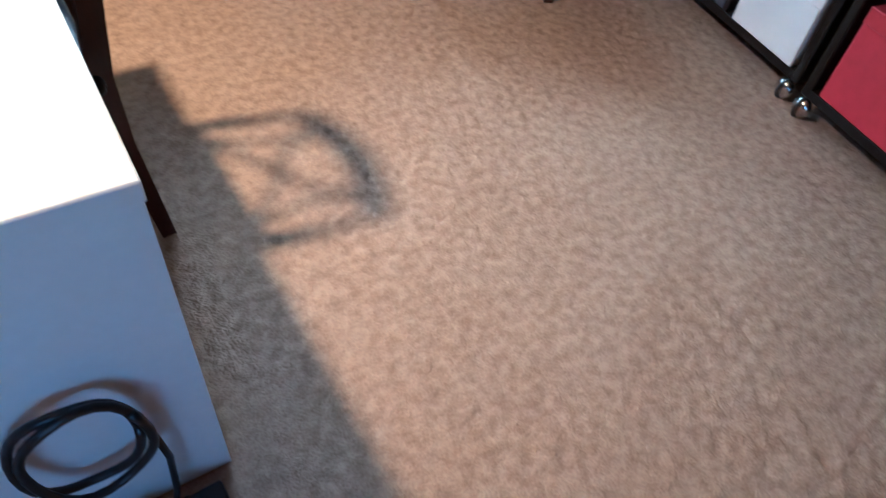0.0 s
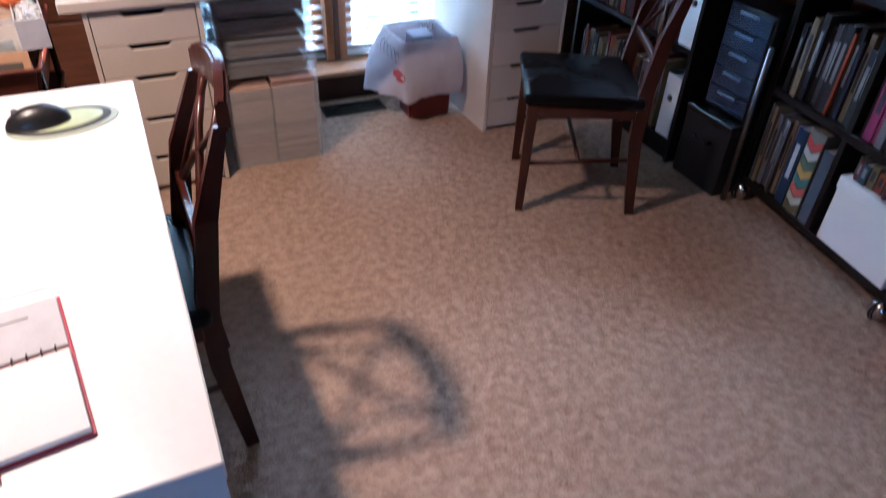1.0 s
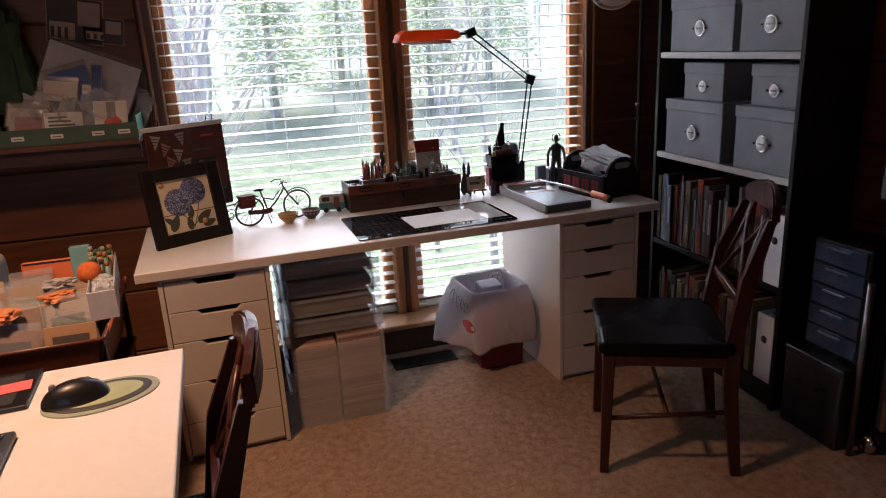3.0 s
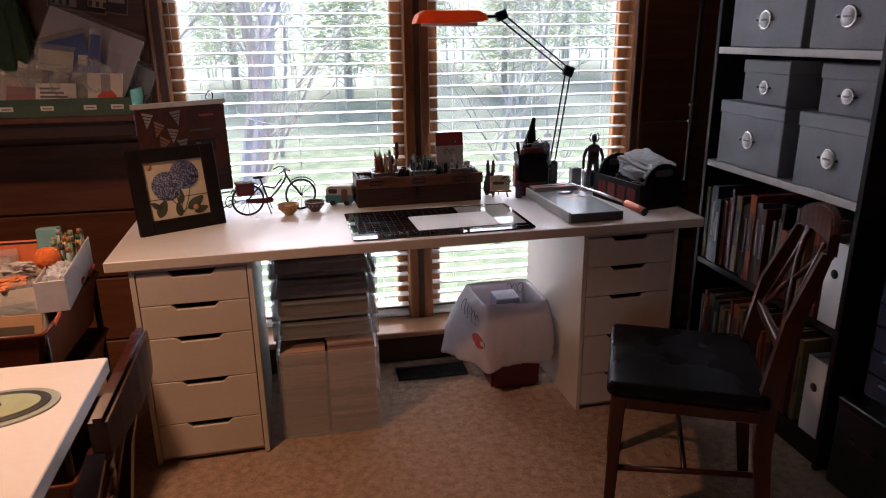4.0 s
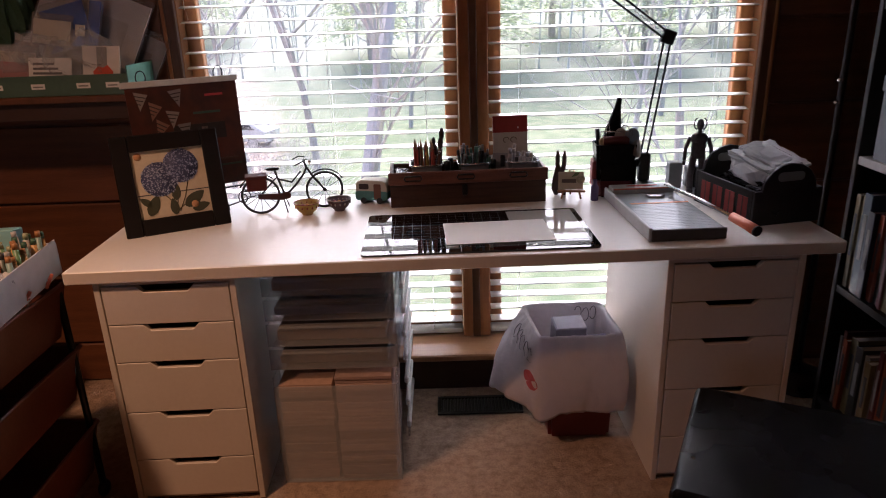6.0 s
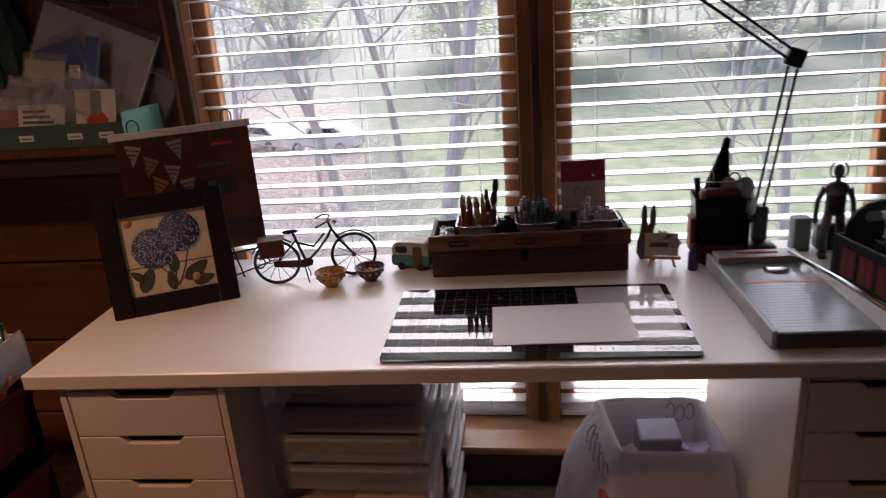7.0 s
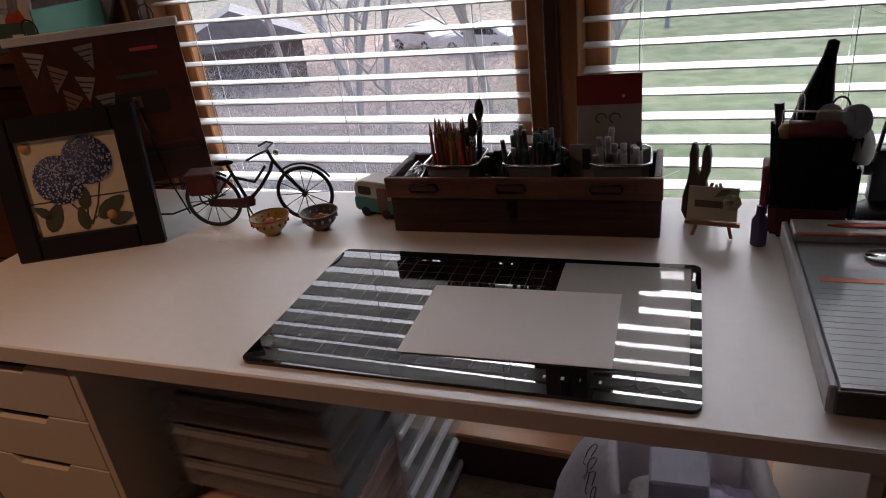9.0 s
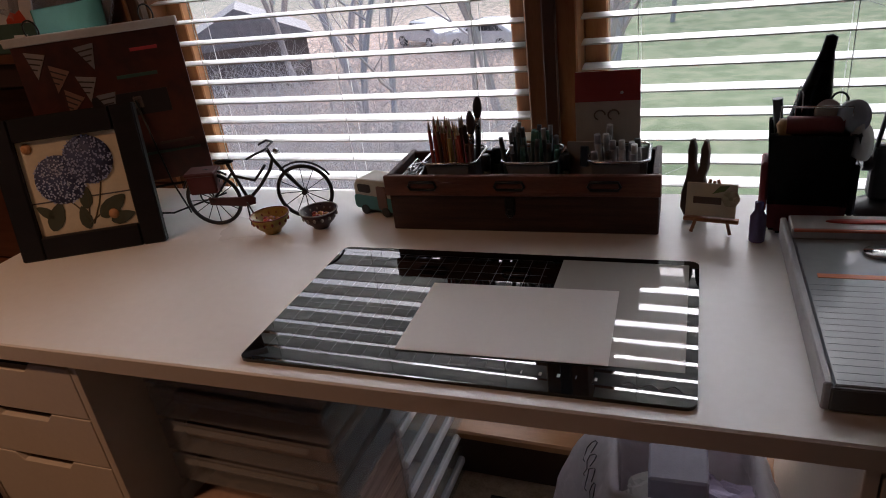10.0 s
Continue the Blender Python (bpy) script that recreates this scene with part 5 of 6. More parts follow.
br = thing("brayer", TCm @ pose(0, -.03, .185), "small ink roller with a dark red barrel", "roller", "tools in the caddy")
part("barrel", tube(B(), [(-.045, 0, 0), (.045, 0, 0)], .015, 14), paint(.16, .03, .025, .45), br)
part("wire_frame", tube(B(), [(-.05, 0, 0), (-.056, 0, .0), (-.056, .0, .03), (.056, 0, .03), (.056, 0, 0), (.05, 0, 0)], .002, 6), M_CHROME, br)
tool("wooden_stamp", lathe(B(), [(.006, -.06), (.006, 0), (.014, .006), (.016, .02), (.011, .03), (.014, .042), (.008, .05), (0, .051)], sides=14), paint(.50, .33, .12, .4), "turned yellow wooden tool grip", TCm @ pose(-.048, -.03, .145), "tool")
tool("cloth_pouch", lathe(B(), [(.034, -.02), (.036, .02), (.030, .06), (.020, .10), (.011, .14), (.010, .162), (0, .166)], sides=12), M_LEATHER, "pointed black cloth pouch sticking out of a caddy", TCm @ pose(-.012, .015, .155, 0, 8, 0), "pouch")
tool("round_lid", lathe(B(), [(0, 0), (.022, 0), (.022, .010), (.019, .012), (0, .012)], sides=20), paint(.40, .33, .27, .5), "round tan lid in a caddy", TCm @ pose(.018, -.012, .20, 70, 0, 10), "lid")
tool("tape_roll", lathe(B(), [(.015, 0), (.026, 0), (.026, .018), (.015, .018)], sides=22), paint(.35, .40, .46, .2), "roll of clear tape in a caddy", TCm @ pose(.055, -.012, .195, 75, 0, 30), "tape")
tool("tape_roll", lathe(B(), [(.012, 0), (.030, 0), (.030, .014), (.012, .014)], sides=22), paint(.30, .29, .27, .5), "grey tape roll hanging on a caddy", TCm @ pose(.070, -.02, .155, 80, 0, 60), "tape")
tool("screwdriver", tube(B(), [(0, 0, -.08), (0, 0, .05), (0, 0, .09)], .007, 8, r2=.009), M_BLACK, "black tool grip standing in a caddy", TCm @ pose(-.052, .01, .13, 0, -6, 0), "tool")
tool("wire_loop", tube(B(), [(-.004, 0, -.08), (-.004, 0, .05), (0, 0, .065), (.006, 0, .05), (.006, 0, -.08)], .0018, 6), M_CHROME, "bent steel wire tool standing in a caddy", TCm @ pose(-.028, -.01, .18), "tool")
tool("wire_loop", tube(B(), [(.014 * math.cos(a), 0, .016 * math.sin(a)) for a in [k * .45 for k in range(14)]], .002, 6, closed=True), M_BLACKMETAL, "dark scissor ring sticking out of a caddy", TCm @ pose(.036, .0, .215), "scissors")
for i in range(4):
    tool("marker_pen", tube(B(), [(0, 0, -.09), (0, 0, .04)], .006, 8), paint(*((.4, .05, .04), (.05, .1, .2), (.45, .40, .3), (.06, .06, .06))[i], .4), "marker pen standing in a caddy", TCm @ pose(-.03 + .022 * i, .025, .15, 4 * i - 6, 5 - 4 * i, 0), "pen")
ink = solo("purple_bottle", lathe(B(), [(.012, 0), (.013, .002), (.013, .045), (.007, .055), (.007, .07), (0, .07)], sides=16), paint(.10, .07, .18, .2), "small dark purple ink bottle", "bottle", m=pose(1.478, .535, DESK_Z))

# swing-arm lamp
dl = thing("desk_lamp", pose(0, 0, 0), "swing-arm desk lamp with a long orange shade", "desk lamp")
part("base", lathe(B(), [(.0, 0), (.045, 0), (.046, .012), (.030, .022), (.012, .03), (0, .03)][0:], (1.675, .672, DESK_Z), 24), M_BLACK, dl)
part("clamp_body", box(B(), (1.652, .655, DESK_Z + .025), (1.694, .69, DESK_Z + .125), .012, seg=3), M_BLACK, dl)
part("knob", tube(B(), [(1.64, .672, DESK_Z + .09), (1.66, .672, DESK_Z + .09)], .014, 12), M_BLACK, dl)
A0, A1, A2 = Vector((1.668, .665, DESK_Z + .12)), Vector((1.712, .635, 1.236)), Vector((1.385, .505, 1.450))
for a, b in ((A0, A1), (A1, A2)):
    u = (b - a).cross(Vector((0, 1, 0))).normalized() * .011
    for s in (-1, 1):
        part("arm", tube(B(), [a + u * s, b + u * s], .0038, 8), M_BLACKMETAL, dl)
    part("spring", tube(B(), [a.lerp(b, .12 + .012 * k) + Vector((.004 * math.cos(k * 1.6), .004 * math.sin(k * 1.6), 0)) for k in range(22)], .0014, 5), M_CHROME, dl)
part("elbow", box(B(), (-.022, -.012, -.022), (.022, .012, .022), .006, pose(*A1, 0, 20, 0), 2), M_BLACK, dl)
part("swivel", box(B(), (-.022, -.014, -.016), (.024, .014, .02), .005, pose(*A2, 0, -20, 0), 2), M_BLACK, dl)
hd = part("shade", prism(B(), [(0, 0), (.012, .030), (.035, .044), (.235, .040), (.262, .028), (.272, .006), (.25, .0)], .085, pose(1.044, .405, 1.425, 0, -1, 3), .004), M_ORANGE, dl, "long bright orange shade")
part("tube_lamp", tube(B(), [(1.07, .448, 1.424), (1.28, .458, 1.420)], .008, 10), M_PAPER, hd)
part("stem", tube(B(), [A2, (1.305, .47, 1.448)], .006, 8), M_BLACK, dl)

# standing figure, one plain shape
bm = B()
for s in (-1, 1):
    tube(bm, [(s * .022, 0, .0), (s * .026, .004, .065), (s * .016, 0, .135)], .013, 8, r2=.016)
    box(bm, (s * .024 - .013, -.026, 0), (s * .024 + .013, .016, .014), .004)
    tube(bm, [(s * .036, 0, .205), (s * .052, .004, .165), (s * .056, -.010, .120)], .0095, 8, r2=.008)
    ball(bm, (s * .056, -.012, .113), .009, 1, 1, 1.2, 8, 6)
box(bm, (-.030, -.016, .125), (.030, .016, .215), .012, seg=3)
ball(bm, (0, 0, .200), .030, 1.25, .75, .8, 12, 8)
tube(bm, [(0, 0, .215), (0, 0, .232)], .009, 8)
ball(bm, (0, 0, .250), .018, .9, 1, 1.2, 12, 9)
for s in (-1, 1):
    tube(bm, [(s * (.013 + .012 * math.sin(a)), 0, .254 + .020 * math.cos(a)) for a in [k * .45 for k in range(8)]], .003, 6)
solo("action_figure", bm, node_mat("figure_plastic", (.045, .022, .028), (.12, .10, .11), .35, 0, 40, 150, .05), "dark armoured toy figure standing on a desk", "figure", m=pose(1.828, .600, DESK_Z, 0, 0, -12) @ Matrix.Diagonal((.76, .8, .9, 1)))
solo("tape_dispenser", box(B(), (0, 0, 0), (.05, .05, .075), .01, seg=3), M_BLACK, "black rounded tape dispenser", "dispenser", m=pose(1.815, .645, DESK_Z))
solo("grey_carton", block((0, 0, 0), (.045, .04, .09), .003), paint(.28, .29, .30, .6), "small grey carton on a desk", "carton", m=pose(1.755, .65, DESK_Z))

# guillotine paper trimmer
PT = pose(1.541, .104, DESK_Z, 0, 0, 2.5)
pt = thing("paper_trimmer", PT, "grey guillotine paper trimmer with an orange grip", "paper trimmer")
part("base", block((0, 0, .004), (.20, .44, .032), .004), M_GREYMETAL, pt)
part("front_face", block((-.002, -.006, .002), (.202, .0, .034), .002), paint(.075, .07, .07, .5), pt, "dark grey front edge")
part("side_rail", block((-.010, -.004, .002), (-.0005, .442, .040), .002), paint(.42, .42, .43, .4), pt)
part("bed", block((.004, .004, .0322), (.196, .375, .0335), .0005), node_mat("trimmer_bed", (.40, .44, .46), (.35, .39, .41), .16, 0, 6, 60, 0), pt, "pale blue-grey printed bed")
part("fence", block((.0, .378, .0322), (.198, .43, .050), .002), paint(.55, .55, .54, .4), pt)
part("fence_stripe", block((.002, .372, .046), (.196, .3775, .0505), .001), paint(.60, .17, .09, .4), pt, "orange-red rule strip")
part("maker_mark", oval(.05, .008, .001), paint(.55, .06, .04, .4), pt, "red oval maker's mark", m=pose(.10, .405, .0502))
part("scale_strip", block((.02, .25, .0336), (.196, .262, .0342)), paint(.70, .22, .08, .4), pt, "orange scale strip")
bm = B()
for k in range(16):
    box(bm, (.006, .012 + k * .0145, .0336), (.194, .0126 + k * .0145, .0338))
tagged(part("grid_line", bm, paint(.25, .28, .30, .4), pt), kind="stuff")
arm = part("blade_arm", tube(B(), [(.175, .40, .050), (.205, .20, .056), (.228, .03, .052)], .006, 8), M_CHROME, pt)
part("grip", tube(B(), [(.228, .03, .052), (.246, -.035, .044), (.252, -.06, .04)], .013, 12, r2=.015), paint(.75, .19, .10, .45), arm, "orange-red plastic grip")
part("grip_cap", tube(B(), [(.252, -.06, .04), (.2535, -.066, .039)], .0145, 12), M_BLACK, arm)
part("plate", oval(.030, .022, .004), M_CHROME, pt, m=pose(.12, .33, .034))

# tote with plaid side
TTm = pose(1.852, .205, DESK_Z, 0, 0, 12)
tt = thing("wooden_tote", TTm, "black wooden tote with red plaid side panels", "tote")
TTW, TTL = .215, .30
def arch(w):
    o = [(0, 0), (w, 0), (w, .10)]
    for k in range(9):
        a = math.pi * k / 8
        o.append((w / 2 + w * .40 * math.cos(a), .10 + .075 * math.sin(a)))
    return o + [(0, .10)]
for y in (0, TTL - .012):
    e = part("end_board", prism(B(), arch(TTW), .012, Matrix.Translation((0, y, 0)), .0015), M_BLACKWOOD, tt)
    part("grip_hole", prism(B(), [(w_ + .065, z_) for w_, z_ in rounded(.085, .026, .0125)], .0132, Matrix.Translation((0, y - .0006, .125))), paint(.18, .17, .16, .7), e, "oval grip opening")
for x in (0, TTW - .010):
    sd = part("side_board", block((x, .0125, 0), (x + .010, TTL - .0125, .10), .001), M_BLACKWOOD, tt)
    for k in range(4):
        part("plaid_square", block((x - .0012, .03 + k * .062, .012), (x - .0002, .075 + k * .062, .078), 0), paint(.22, .02, .018, .8), sd, "red plaid check")
        part("plaid_line", block((x - .0016, .030 + k * .062 + .02, .012), (x - .0013, .030 + k * .062 + .025, .078), 0), paint(.06, .01, .01, .7), sd)
part("bottom", block((.0105, .0125, .001), (TTW - .0105, TTL - .0125, .010)), M_BLACKWOOD, tt)


def crumple(w, d, h, seed, n=16):
    """A closed, creased wrap of film."""
    bm = B()
    g = bmesh.ops.create_icosphere(bm, subdivisions=4, radius=1)
    for v in bm.verts:
        c = v.co.copy()
        k = noise.noise(c * 2.3 + Vector((seed, 0, 0))) * .35 + noise.noise(c * 6 + Vector((0, seed, 0))) * .16
        sq = Vector([math.copysign(abs(q) ** .55, q) for q in c])
        v.co = Vector((sq.x * w / 2, sq.y * d / 2, sq.z * h / 2)) * (1 + k)
    return bm
solo("bubble_wrap", crumple(.15, .20, .09, 3), M_BUBBLE, "crumpled clear bubble wrap lying in a tote", "bubble wrap", m=pose(1.95, .36, DESK_Z + .135, 12, -8, 20))
solo("cloth_bundle", crumple(.16, .22, .09, 8), M_LEATHER, "dark cloth bundle in a tote", "cloth", m=pose(1.935, .35, DESK_Z + .062, 0, 0, 12))

# floor lamp with a bare reflector, in the corner
flp = thing("floor_lamp", pose(2.27, .60, 0), "black floor stand with a polished clip-on reflector lamp", "floor lamp")
part("pole", tube(B(), [(0, 0, .01), (0, 0, 1.95)], .011, 10), M_BLACKMETAL, flp)
part("foot", lathe(B(), [(0, 0), (.13, 0), (.13, .012), (.03, .02), (.012, .035), (0, .035)], sides=24), M_BLACKMETAL, flp)
ref = part("reflector", lathe(B(), [(.020, -.10), (.026, -.06), (.060, -.03), (.100, .02), (.112, .055), (.109, .055), (.096, .02), (.056, -.027), (.02, -.05)], sides=28, m=Matrix.Translation((-.17, -.03, 1.645)) @ look((0, 0, 0), (1.3, 2.2, .9)).to_3x3().to_4x4()), M_CHROME, flp, "polished aluminium reflector")
part("clip", tube(B(), [(-.10, .02, 1.66), (-.05, .01, 1.70), (0, 0, 1.70)], .008, 8), M_BLACK, flp)
for z in (1.02, 1.09):
    part("clamp_knob", ball(B(), (-.018, -.012, z), .010, 1, 1, .8, 10, 7), M_CHROME, flp)

# crumpled paper in the lined bin
solo("crumpled_paper", crumple(.15, .13, .09, 71), M_PAPER, "crumpled white paper thrown in a lined bin", "waste paper", "paper in the bin", m=pose(1.36, .335, .275, 10, -8, 20))
solo("crumpled_paper", crumple(.11, .12, .10, 72), paint(.52, .46, .66, .6), "crumpled lavender paper thrown in a lined bin", "waste paper", "paper in the bin", m=pose(1.455, .35, .28, -8, 10, 60))
solo("red_scrap", crumple(.03, .025, .02, 73), paint(.55, .04, .03, .5), "small red paper scrap on waste paper", "paper scrap", m=pose(1.43, .31, .335))

# ---- left of the desk: shelf, tray, cart ----
ws = thing("wall_shelf", pose(-.9, .50, 1.05), "dark brown wall shelf with a deep front edge", "shelf")
part("board", block((0, .0, .055), (.93, .243, .075), .002), M_TRIM, ws)
part("apron", block((0, .02, 0), (.93, .038, .0548), .002), M_BASE, ws)
for x in (.1, .8):
    part("bracket", prism(B(), [(0, 0), (.018, 0), (.018, .055), (0, .055)], .2, Matrix.Translation((x, .04, -.0002))), M_BASE, ws)
gtray = thing("green_tray", pose(-.60, .515, 1.1255), "dull green desk tray with white front labels", "tray")
GT = .63
part("front", block((0, 0, 0), (GT, .004, .062), .001), M_GREEN, gtray)
part("back", block((0, .20, 0), (GT, .204, .09), .001), M_GREEN, gtray)
for x in (0, GT - .004):
    part("side", block((x, .0045, 0), (x + .004, .1995, .085), .001), paint(.12, .30, .22, .5) if x else M_GREEN, gtray)
part("bottom", block((.0045, .0045, .001), (GT - .0045, .1995, .004)), M_GREEN, gtray)
for x in (.06, .20, .33, .47, .56):
    part("label", block((x, -.0012, .022), (x + .042, -.0002, .038)), M_PAPER, gtray, "small white paper label")
    part("label_print", block((x + .006, -.0018, .027), (x + .036, -.0013, .031)), paint(.2, .2, .2, .6), gtray)


def packet(m, w, h, rgb, label, art_rgb=None, clear=False):
    p = thing("craft_packet", m, label, "packet", "craft packets")
    part("sheet", block((0, 0, 0), (w, .004, h), .001), paint(*rgb, .6), p)
    if clear:
        part("sleeve", box(B(), (-.006, -.003, -.004), (w + .006, .008, h + .02), .003), M_FOIL, p, "shiny clear sleeve")
    if art_rgb:
        part("print", block((w * .15, -.0014, h * .25), (w * .85, -.0003, h * .75)), paint(*art_rgb, .5), p)
    return p
packet(pose(-.363, .655, 1.235, -12, 23.4, 0), .331, .30, (.86, .85, .86), "large clear zip bag with pale printed sheets", (.70, .68, .68), True)
packet(pose(-.255, .632, 1.245, -14, -13, -3), .150, .135, (.02, .12, .56), "bright blue folder in a clear bag", None, True)
packet(pose(-.132, .625, 1.27, -14, 10, 4), .035, .14, (.015, .10, .52), "narrow blue packet in a clear bag", None, True)
packet(pose(-.290, .606, 1.285, -16, 8, 0), .115, .075, (.80, .76, .66), "cream die-cut sheet in a clear bag", None, True)
packet(pose(-.153, .608, 1.30, -14, 6, 0), .030, .034, (.80, .76, .66), "small cream square in a clear bag")
packet(pose(-.215, .700, 1.19, -8, 27, 0), .24, .20, (.30, .29, .31), "grey printed sheet in a clear bag", (.20, .18, .18), True)
lc = packet(pose(-.292, .545, 1.165, -16, 2, 3), .130, .078, (.80, .78, .77), "white card with dark lettering bars in a tray")
for k in range(4):
    part("print_line", block((.014, -.0012, .012 + .0145 * k), (.114 - .012 * k, -.0003, .019 + .0145 * k)), paint(.12, .11, .13, .6), lc)
pp = packet(pose(-.122, .545, 1.165, -12, 2, -3), .118, .108, (.80, .78, .76), "white card with an orange-red poppy print", None)
part("print", block((.046, -.0014, .030), (.078, -.0003, .104)), paint(.30, .30, .31, .5), pp, "grey printed stripe")
part("print", prism(B(), [(.036, .012), (.09, .010), (.098, .03), (.08, .05), (.066, .042), (.05, .046), (.034, .03)], .0012, Matrix.Translation((0, -.0030, 0))), paint(.62, .07, .02, .5), pp, "orange-red poppy")
packet(pose(-.42, .56, 1.14, -14, 6, 0), .13, .13, (.66, .60, .55), "clear bag of small coloured stamps", (.45, .12, .12), True)
packet(pose(-.43, .60, 1.20, -18, 14, 8), .14, .15, (.72, .70, .73), "crinkled clear bag of pale sheets", (.34, .30, .32), True)
packet(pose(-.58, .58, 1.13, -14, -4, 0), .13, .14, (.40, .36, .22), "clear bag of tan craft shapes", (.40, .30, .10), True)
for k in range(4):
    solo("craft_packet", crumple(.13, .04, .10, 60 + k), M_FOIL, "crinkled shiny empty sleeve in a tray", "packet", "craft packets", m=pose(-.34 + .085 * k, .60 - .012 * k, 1.225 + .03 * (k % 2), -14, 12 * k, 6 * k))
rr = random.Random(6)
for i in range(10):
    solo("foam_shape", ball(B(), (0, 0, 0), .014, 1.2, .7, 1, 9, 6), paint(*rr.choice(((.6, .10, .04), (.55, .2, .2), (.3, .4, .12), (.1, .15, .4), (.5, .45, .3))), .7), "small coloured foam shape in a tray", "craft shape", "shapes in the tray", m=pose(-.56 + i * .05, .535 + rr.uniform(0, .02), 1.148 + rr.uniform(0, .02)))
solo("green_pouch", crumple(.22, .10, .36, 5), node_mat("green_cloth", (.03, .075, .045), (.05, .11, .06), .8, 0, 12, 120, .3), "dark green cloth pouch hanging on a wall", "pouch", m=pose(-.44, .68, 1.42))
for x, z, w, h, a, base in ((-.265, 1.50, .20, .17, -9, (.30, .20, .14)), (-.14, 1.49, .15, .10, -9, (.24, .18, .14)), (-.53, 1.60, .16, .12, 6, (.06, .07, .12))):
    po = thing("wall_poster", pose(x, YW - .020, z, 0, -a, 0), "small dark photo collage pinned on a plank wall", "poster", "pinned pictures")
    part("sheet", block((0, 0, 0), (w, .002, h), .0003), paint(*base, .5), po)
    part("border", block((.004, -.0012, .004), (w - .004, -.0003, h - .004)), paint(.05, .035, .03, .5), po)
    part("photo", block((.012, -.0024, .012), (w * .5, -.0014, h * .45)), paint(.42, .34, .24, .5), po, "tan photo with dark bars")
    part("photo", block((w * .55, -.0024, h * .4), (w - .012, -.0014, h - .012)), paint(.38, .31, .27, .5), po)
    for k in range(3):
        part("photo_bar", block((.016 + k * .024, -.0032, .016), (.028 + k * .024, -.0025, h * .34)), paint(.06, .045, .04, .6), po)

ct = thing("storage_cart", pose(-.50, -.40, 0), "three-tier cart with reddish brown plastic tubs", "cart")
for x in (.012, .445):
    for y in (.03, .46):
        part("post", tube(B(), [(x, y, .05), (x, y, .66)], .010, 8), M_BLACKMETAL, ct)
        part("castor", ball(B(), (x, y, .026), .026, .6, 1, 1, 10, 8), M_BLACK, ct)
for z in (.09, .335, .53):
    tb_ = part("tub", tapered(.40, .44, .455, .495, z, z + .15, .004), M_BROWNTUB, ct, m=pose(.229, .245, 0))
    part("tub_rim", tube(B(), [(x, y, z + .15) for x, y in ((-.22, -.247), (.22, -.247), (.227, -.24), (.227, .24), (.22, .247), (-.22, .247), (-.227, .24), (-.227, -.24))], .006, 6, closed=True), M_BROWNTUB, tb_)
rr = random.Random(12)
for row in range(6):
    for c in range(3):
        w = rr.uniform(.10, .14)
        tone = rr.choice(((.48, .29, .14), (.52, .37, .22), (.42, .23, .09), (.52, .44, .34), (.36, .19, .08)))
        packet(pose(-.475 + c * .135 + rr.uniform(-.01, .01), -.355 + row * .062, .60, -20 + rr.uniform(-6, 6), rr.uniform(-5, 5), rr.uniform(-7, 7)), w, rr.uniform(.11, .15) + row * .006, tone, "stamp set on tan card in a shiny sleeve", rr.choice(((.10, .08, .06), (.30, .24, .18), (.20, .22, .16))), rr.random() < .75)
for k in range(4):
    solo("craft_packet", crumple(.10, .06, .05, 20 + k), M_FOIL, "crinkled clear sleeve lying over stamp sets", "packet", "craft packets", m=pose(-.14 - .02 * k, -.26 + .07 * k, .70 + .01 * k, 10 * k, 20, 30 * k))
rc = random.Random(33)
for k in range(3):
    solo("craft_packet", crumple(rc.uniform(.07, .12), rc.uniform(.05, .09), .03, 80 + k), paint(*rc.choice(((.78, .74, .68), (.70, .52, .32), (.80, .30, .10), (.62, .60, .58), (.80, .76, .70))), .35), "loose crinkled craft packet lying over stamp sets", "packet", "craft packets", m=pose(-.44 + rc.uniform(0, .26), -.30 + .12 * k, .735 + rc.uniform(0, .02) + .004 * k, rc.uniform(-14, 14), rc.uniform(-14, 14), rc.uniform(0, 180)))
for k, (y, z) in enumerate(((-.20, .70), (-.10, .71), (-.32, .69), (.0, .715))):
    cl = thing("spring_clip", pose(-.035, y, z, 0, 30, 10 * k), "little orange plastic clip on a tub rim", "clip", "clips on the tub")
    for s in (-1, 1):
        part("jaw", box(B(), (-.004, s * .004 - .002, -.02), (.004, s * .004 + .002, .02), .001, pose(0, 0, 0, s * 12, 0, 0)), paint(.70, .20, .12, .4), cl)
    part("pin", tube(B(), [(-.006, 0, 0), (.006, 0, 0)], .003, 8), M_CHROME, cl)
cs = thing("white_machine", pose(-.74, .04, .63, 0, 0, 0), "white craft machine with a dark top slot", "machine")
part("body", box(B(), (0, 0, 0), (.33, .18, .19), .03, seg=4), paint(.50, .48, .46, .35), cs)
part("slot", box(B(), (.10, -.002, .14), (.25, .004, .162), .006, seg=2), M_BLACK, cs)
part("stand", block((.01, .01, -.02), (.32, .17, -.001), .002), M_BLACK, cs)
solo("machine_plinth", block((0, 0, 0), (.36, .22, .608), .004), M_BLACKWOOD, "narrow black stand beside a desk", "stand", m=pose(-.755, .02, 0))
oc = thing("orange_pouch", pose(-.33, .03, .70, -8, 0, 0), "flat bright orange zip pouch", "pouch")
part("pouch", box(B(), (0, 0, 0), (.16, .02, .11), .008, seg=2), paint(.80, .20, .05, .5), oc)
part("zip", block((.006, -.001, .10), (.154, .021, .106)), M_BLACK, oc)
